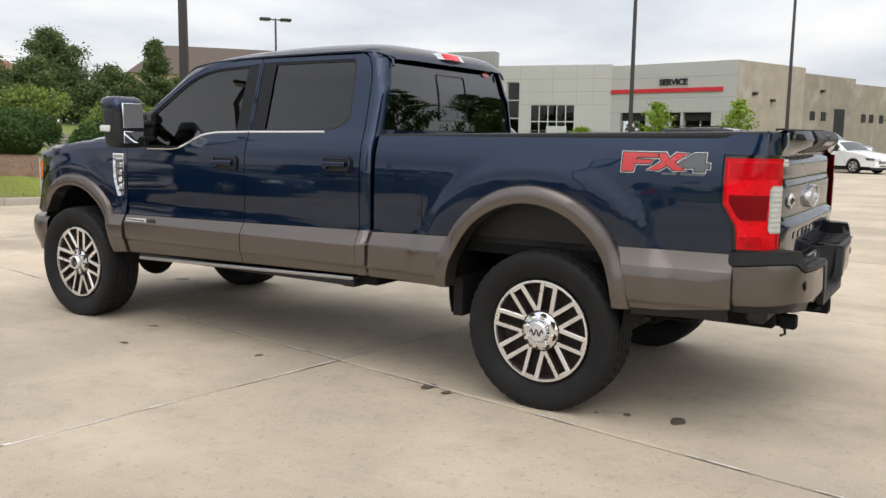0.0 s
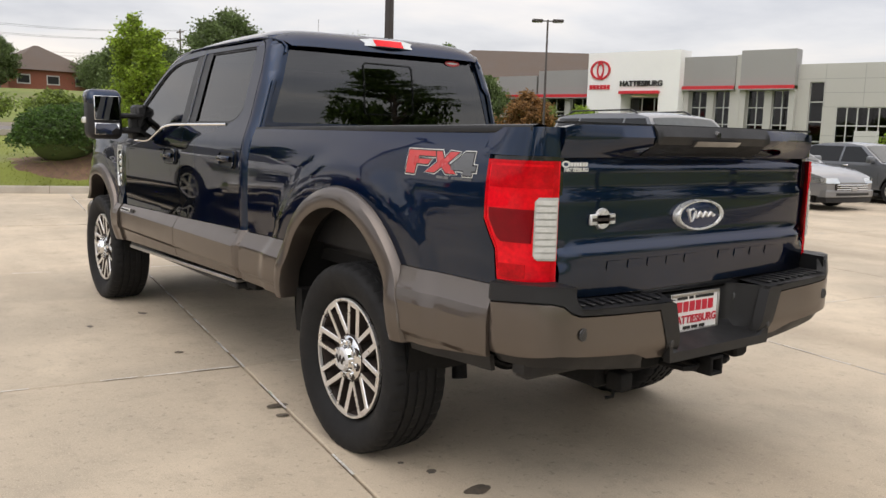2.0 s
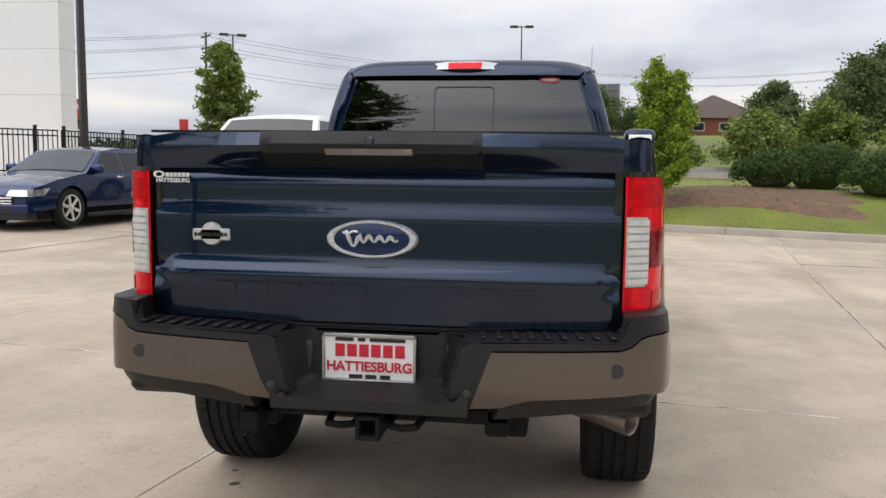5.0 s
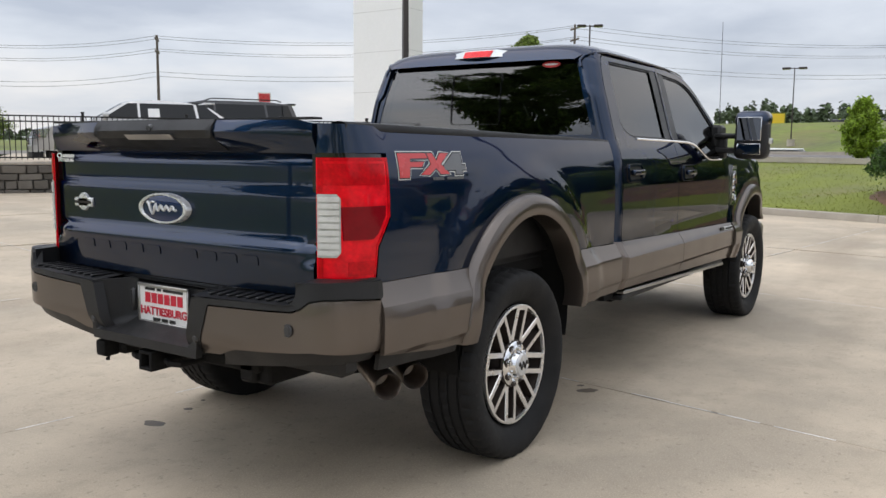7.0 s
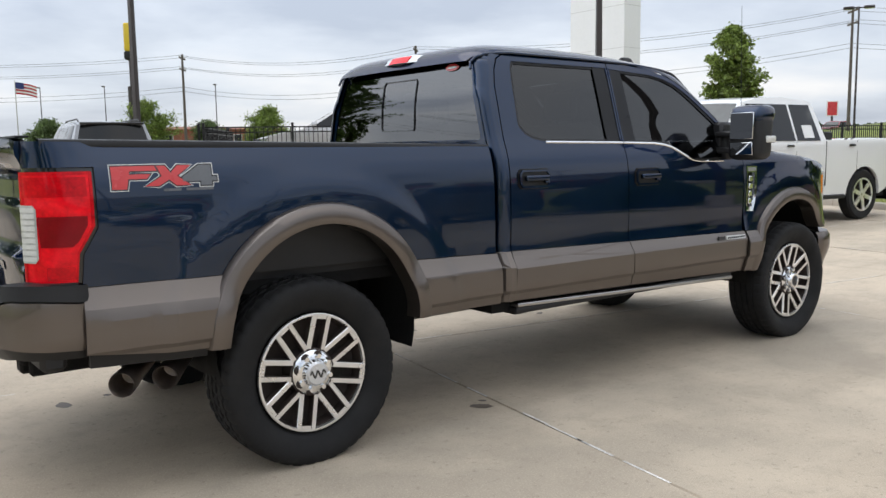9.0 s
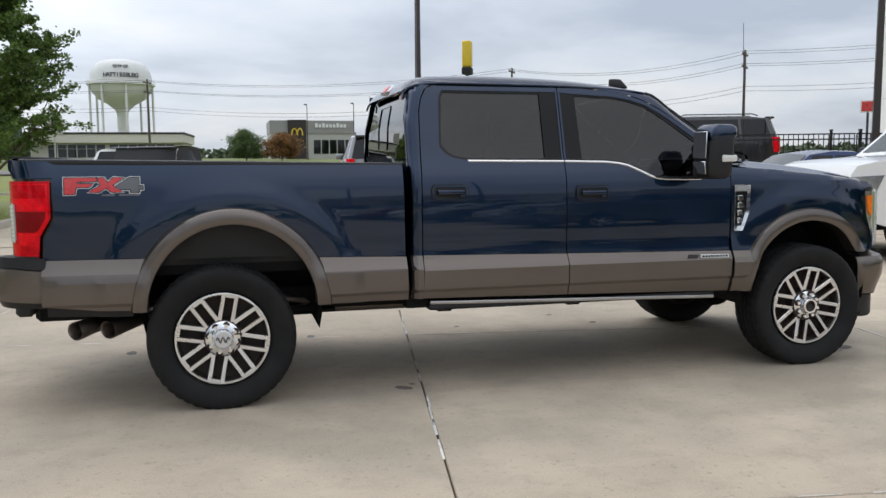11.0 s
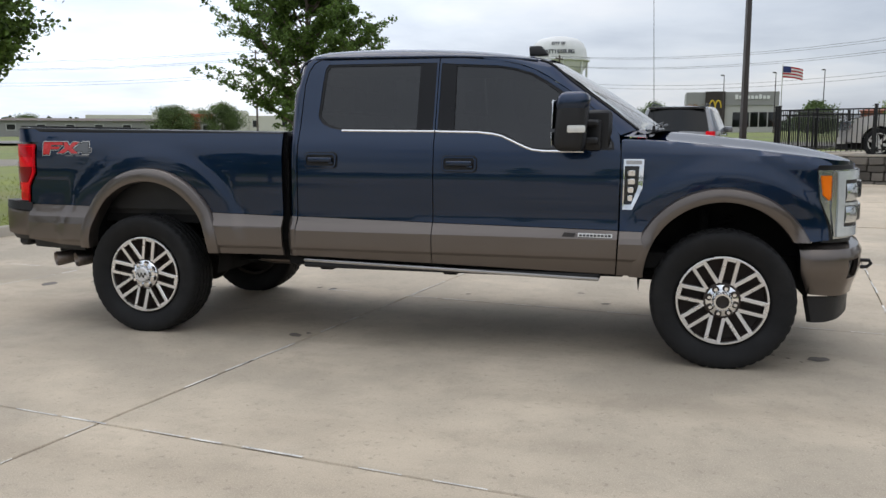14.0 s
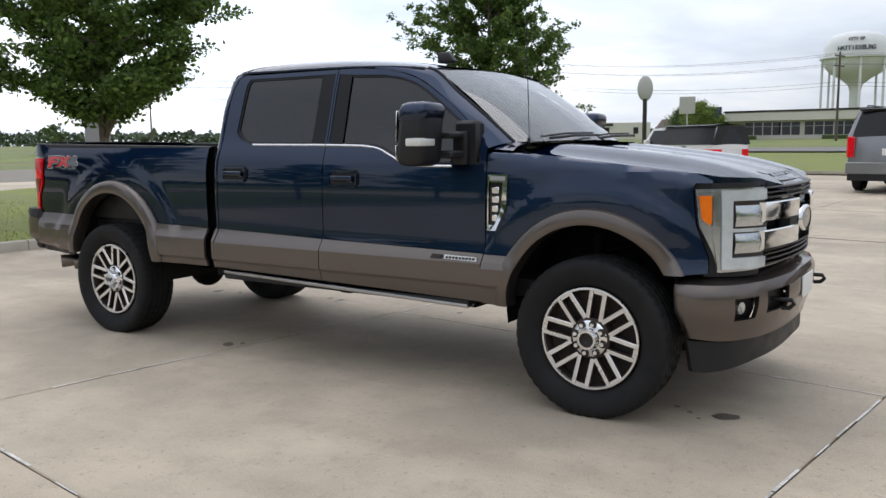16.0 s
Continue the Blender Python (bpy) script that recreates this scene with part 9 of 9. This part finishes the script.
part("fascia", boxed(-5.0, 2.0, -5.3, -5.0, 2.7, 3.5), DECALRED, rsx)
house("cottage", "small pale cottage with a brown gable roof", -41.0, 145.0, 7.0, 6.0, 20, 1.8, 2.2, 1.6, CREAM, ROOFB, 0.2, 2)
house("low_store", "long low store with an orange-red roof edge", 52.0, 140.0, 34.0, 12.0, 165, 2.0, 3.4, 0.6, BRICKR, BRICKR, 0.1, 6)
house("far_hall", "pale far house with a broad grey roof", 114.0, 41.0, 10.0, 8.0, 110, 4.2, 1.1, 1.5, CREAM, PANELD, 0.5, 4)

# ---------------------------------------------------------------- trees farther off
oak = lambda k: math.sin(math.pi * (0.18 + 0.82 * k) ** 0.8) ** 0.7
cone = lambda k: 1.05 - 0.95 * k
for x, y, h, r, m, shp in (
    (51, -18.2, 6.4, 2.3, LEAFD, oak), (55, -21.5, 7.2, 2.7, LEAFD, oak), (52, -24.6, 5.4, 2.0, LEAFD, oak), (58, -15.0, 4.8, 1.9, LEAFD, oak),
    (60, -34.8, 7.2, 2.6, LEAFD, oak), (56, -31.0, 4.6, 2.0, LEAFD, oak), (58, -39.0, 5.0, 2.3, LEAFD, oak), (53.5, -39.6, 7.6, 1.7, LEAFD, cone), (56, -44.0, 5.0, 2.2, LEAFD, oak), (52, -42.6, 5.0, 2.2, LEAFD, oak),
    (46, -42.0, 3.6, 1.9, LEAFR, oak), (44, -46.0, 2.8, 1.6, LEAFB, oak), (48, -45.0, 3.4, 1.8, SHRUBL, oak), (41, -43.5, 2.6, 1.3, LEAFB, oak),
    (57, -27.5, 4.2, 2.2, LEAFD, oak), (62, -37.0, 5.6, 2.4, LEAFD, oak), (61, -42.5, 4.4, 2.3, LEAFD, oak), (54, -14.5, 3.2, 1.8, LEAFD, oak), (64, -29.0, 4.6, 2.2, LEAFD, oak), (57, -36.0, 3.2, 2.0, LEAFD, oak),
    (96, -13.0, 5.4, 1.9, LEAFD, oak), (92, -22.5, 4.2, 2.2, LEAFD, oak), (84, -3.5, 4.4, 2.8, LEAFD, oak), (88, -8.0, 3.0, 2.2, LEAFD, oak), (98, 2.0, 3.2, 2.6, LEAFD, oak), (100, -24.0, 4.6, 2.6, LEAFD, oak), (82, -26.0, 5.0, 2.6, LEAFD, oak),
    (28.5, -7.5, 2.2, 1.2, SHRUBL, oak), (30.5, -10.5, 2.8, 1.1, SHRUBL, oak), (27, -12.6, 1.8, 1.3, SHRUBL, oak), (33, -5.0, 1.3, 1.2, SHRUBL, oak), (36, -2.2, 1.4, 1.4, SHRUBL, oak),
    (28.0, 86.0, 5.6, 2.6, SHRUBL, oak), (37.0, 76.0, 4.6, 2.2, SHRUBL, oak), (34, 84, 3.4, 1.8, LEAFD, oak), (20.5, 96.0, 3.6, 2.2, LEAFD, oak), (8.0, 118.0, 3.8, 2.6, LEAFR, oak), (3.0, 122.0, 4.2, 2.6, LEAFD, oak), (47.0, 66.0, 3.0, 2.0, LEAFD, oak),
    (-28.8, 116.0, 5.6, 2.6, SHRUBL, oak), (-33.5, 124.0, 4.8, 2.6, LEAFD, oak), (-29.0, 124.0, 4.0, 2.6, LEAFD, oak), (-54.0, 128.0, 4.4, 3.4, LEAFD, oak),
    (-68.0, 108.0, 4.2, 3.2, LEAFD, oak), (-62.0, 112.0, 4.8, 3.2, LEAFD, oak), (-74.0, 122.0, 3.4, 2.4, LEAFR, oak), (-98, 112, 3.0, 3.0, LEAFD, oak)):
    tree("far_tree", (x, y, max(land(x, y), 0.0) - 0.1), h, 0.03 * h, h * 0.12, r, int(7500 + 750 * h), 0.23 if x * x + y * y > 2200 else 0.16, m, "broad leafy tree in the distance" if shp is oak else "pointed conifer in the distance", rise=0.35, limbs=20, shape=shp, spread=0.30, twigs=3, group="distant trees")
for x, y in ((10.5, -47.5), (16.0, -49.0), (1.0, -45.5), (-4.0, -44.0), (23.5, -54.0), (36.0, -49.0), (45.0, -46.0)):
    tree("lot_tree", (x, y, 0), 3.9 if x < 20 else 2.2, 0.05, 0.9 if x < 20 else 0.3, 1.0, 2600, 0.16, LEAFB, "small bright green tree by the dealership", rise=0.5, limbs=24, shape=oak, spread=0.26, group="dealership trees")


def woods(az0, az1, dist, h0, n, base):
    """A belt of distant wood."""
    c, s = [], []
    for i in range(2 * n):
        a = radians(rng.uniform(az0, az1))
        d = dist * rng.uniform(0.93, 1.1)
        top = h0 * (0.72 + 0.5 * abs(noise.noise(Vector((math.degrees(a) * 0.9, dist, 0)))) + 0.25 * noise.noise(Vector((math.degrees(a) * 3.1, dist, 4))))
        c.append((d * math.cos(a), d * math.sin(a), base + top * rng.uniform(0, 1) ** 0.8))
        s.append(rng.uniform(0.6, 1.2) * dist * 0.006)
    ob = leaf_cloud("far_woods", c, s, FARLEAF, None, 0.8, 0.0)
    tagged(ob, "belt of dark woods on the skyline", "woods", kind="stuff")


woods(-12, 16, 330, 15, 6800, 4.0)
woods(14, 40, 420, 9, 3600, 2.5)
woods(40, 90, 520, 9, 4200, 2.0)
woods(88, 160, 480, 9, 5200, 2.0)
woods(-80, -12, 260, 9, 4200, 2.5)
woods(-160, -80, 260, 6, 5200, -1)
woods(160, 200, 260, 6, 3200, -1)
# cars on the hill road and in the far lot
def far_car(x, y, z, turn, paint, label):
    t = thing("distant_car", label, "car", "cars on the hill", at=(x, y, z), turn=turn)
    part("body", boxed(-2.3, 2.3, -0.9, 0.9, 0.28, 0.92, bevel=0.16, seg=2), paint, t)
    bm = bmesh.new()
    for v in box(bm, -1.5, 1.3, -0.8, 0.8, 0.88, 1.38, bevel=0.05):
        v.co.x *= 1 - 0.28 * max(0.0, v.co.z - 0.95)
        v.co.y *= 1 - 0.25 * max(0.0, v.co.z - 0.95)
    part("window_band", bm, CARGLASS, t)
    bm = bmesh.new()
    for v in box(bm, -1.25, 1.05, -0.68, 0.68, 1.36, 1.47, bevel=0.05):
        v.co.y *= 1.0
    part("roof", bm, paint, t)
    for wx in (-1.4, 1.45):
        for s in (-1, 1):
            bm = bmesh.new()
            rod(bm, (wx, s * 0.72, 0.32), (wx, s * 0.91, 0.32), 0.32, seg=14)
            part("wheel", bm, RUBBER, t)


for k in range(16):
    a, d = radians(2.8 + 0.36 * k), 150 + 6 * (k % 3)
    x, y = d * math.cos(a), d * math.sin(a)
    far_car(x, y, land(x, y) - 0.05, 95, (CARWHITE, CARSILVER, CARRED, CARGREY)[k % 4], "small parked car far off on the hill")
for x, y, m in ((44, -3.0, CARSILVER), (43, 7.6, CARWHITE), (60, -3.4, CARWHITE), (-34, 26, CARWHITE)):
    far_car(x, y, land(x, y) - (0.95 if x > 0 else 0.1), 80, m, "pale car partly hidden by the slope")

# ---------------------------------------------------------------- slabs, joints and stains of the lot
slab_meshes = []
for k in range(4):
    bm = bmesh.new()
    box(bm, -LU / 2 + 0.005, LU / 2 - 0.005, -LV / 2 + 0.005, LV / 2 - 0.005, -0.05, 0.0, bevel=0.006)
    me = bpy.data.meshes.new("slab")
    bm.to_mesh(me)
    bm.free()
    me.materials.append(CONCRETE)
    slab_meshes.append(me)
ORIGIN = Vector((1.50, 0.83))
rest = bmesh.new()
for i in range(-9, 11):
    for j in range(-20, 9):
        c = ORIGIN + EU * ((i + 0.5) * LU) + EV * ((j + 0.5) * LV)
        if c.x > kerb_x(c.y) + 2.2 or c.y > right_y(c.x) + 2 or (c.x < isl_x(c.y) - 2.4 and c.y > -29.5):
            continue
        gx_, gy_ = (lot_z(c.x + 1.5, c.y) - lot_z(c.x - 1.5, c.y)) / 3, (lot_z(c.x, c.y + 1.5) - lot_z(c.x, c.y - 1.5)) / 3
        up = Vector((-gx_, -gy_, 1)).normalized()
        ahead = Vector((EU.x, EU.y, 0))
        ahead = (ahead - up * ahead.dot(up)).normalized()
        side_ = up.cross(ahead)
        m = Matrix((ahead, side_, up)).transposed().to_4x4()
        m.translation = (c.x, c.y, lot_z(c.x, c.y) + 0.0008 * ((i * 7 + j * 3) % 3 - 1))
        if -34 < c.y < 24 and -12 < c.x < 24:
            ob = new("slab", slab_meshes[(i + j) % 4])
            ob.parent = lot
            ob.matrix_basis = m
        else:
            box(rest, -LU / 2 + 0.005, LU / 2 - 0.005, -LV / 2 + 0.005, LV / 2 - 0.005, -0.05, 0.0, m=m)
tagged(part("far_slabs", rest, CONCRETE, lot, "slabs farther off"), kind="stuff")
# sealant in the nearest joints, worn and broken
bm = bmesh.new()
for along, across, n0, n1, count in ((EU, EV, -1, 3, 26), (EV, EU, -1, 3, 26)):
    for k in range(n0, n1):
        pitch, run = (LV, LU) if along is EU else (LU, LV)
        for q in range(-40, 44):
            if rng.uniform() < 0.26:
                continue
            a = q * 0.30 + rng.uniform(-0.05, 0.05)
            w = rng.uniform(0.0035, 0.0085)
            p0, p1 = ORIGIN + across * (k * pitch) + along * a, ORIGIN + across * (k * pitch) + along * (a + rng.uniform(0.18, 0.34))
            o = across * rng.normal(0, 0.003)
            vs = [Vector((*(p + across * e + o), lot_z(*p) + 0.0024)) for p, e in ((p0, -w), (p1, -w), (p1, w), (p0, w))]
            f = bm.faces.new([bm.verts.new(v) for v in vs])
bmesh.ops.recalc_face_normals(bm, faces=bm.faces)
for f in bm.faces:
    if f.normal.z < 0:
        f.normal_flip()
tagged(part("joint_sealant", bm, JOINTM, lot, "pale broken joint sealant"), kind="stuff")


def spot(x, y, r, stretch=1.0, turn=0.0):
    """A dark drip on the concrete."""
    bm = bmesh.new()
    n = 18
    vs = []
    for i in range(n):
        a = 2 * math.pi * i / n
        k = r * (1 + 0.35 * noise.noise(Vector((math.cos(a) * 1.5 + x * 3, math.sin(a) * 1.5 + y * 3, r))))
        px, py = k * stretch * math.cos(a), k * math.sin(a)
        vs.append(bm.verts.new((x + px * math.cos(turn) - py * math.sin(turn), y + px * math.sin(turn) + py * math.cos(turn), lot_z(x, y) + 0.0022)))
    bm.faces.new(vs)
    tagged(part("oil_spot", bm, OIL, None), "small dark drip stain on the concrete", "stain", "stains on the lot")


for x, y, r, st in ((-0.708, 0.745, 0.055, 1.6), (-0.45, 0.80, 0.03, 1.2), (0.55, 1.02, 0.035, 1.3), (0.70, 0.98, 0.05, 1.5), (-0.30, 0.86, 0.02, 1), (1.126, -0.816, 0.055, 1.7), (1.20, -0.74, 0.025, 1.4), (4.70, -0.60, 0.075, 1.4), (4.42, -0.56, 0.022, 1.2), (4.51, -0.62, 0.018, 1.3), (4.58, -0.70, 0.016, 1.0), (2.0, 1.05, 0.03, 1.3), (3.0, 1.35, 0.03, 1.6), (-2.1, 0.55, 0.09, 1.6), (-1.75, 0.75, 0.03, 1.4), (-1.95, 1.35, 0.05, 2.0), (3.25, 0.9, 0.04, 1.5)):
    spot(x, y, r * 0.72, st, x * 2.1)
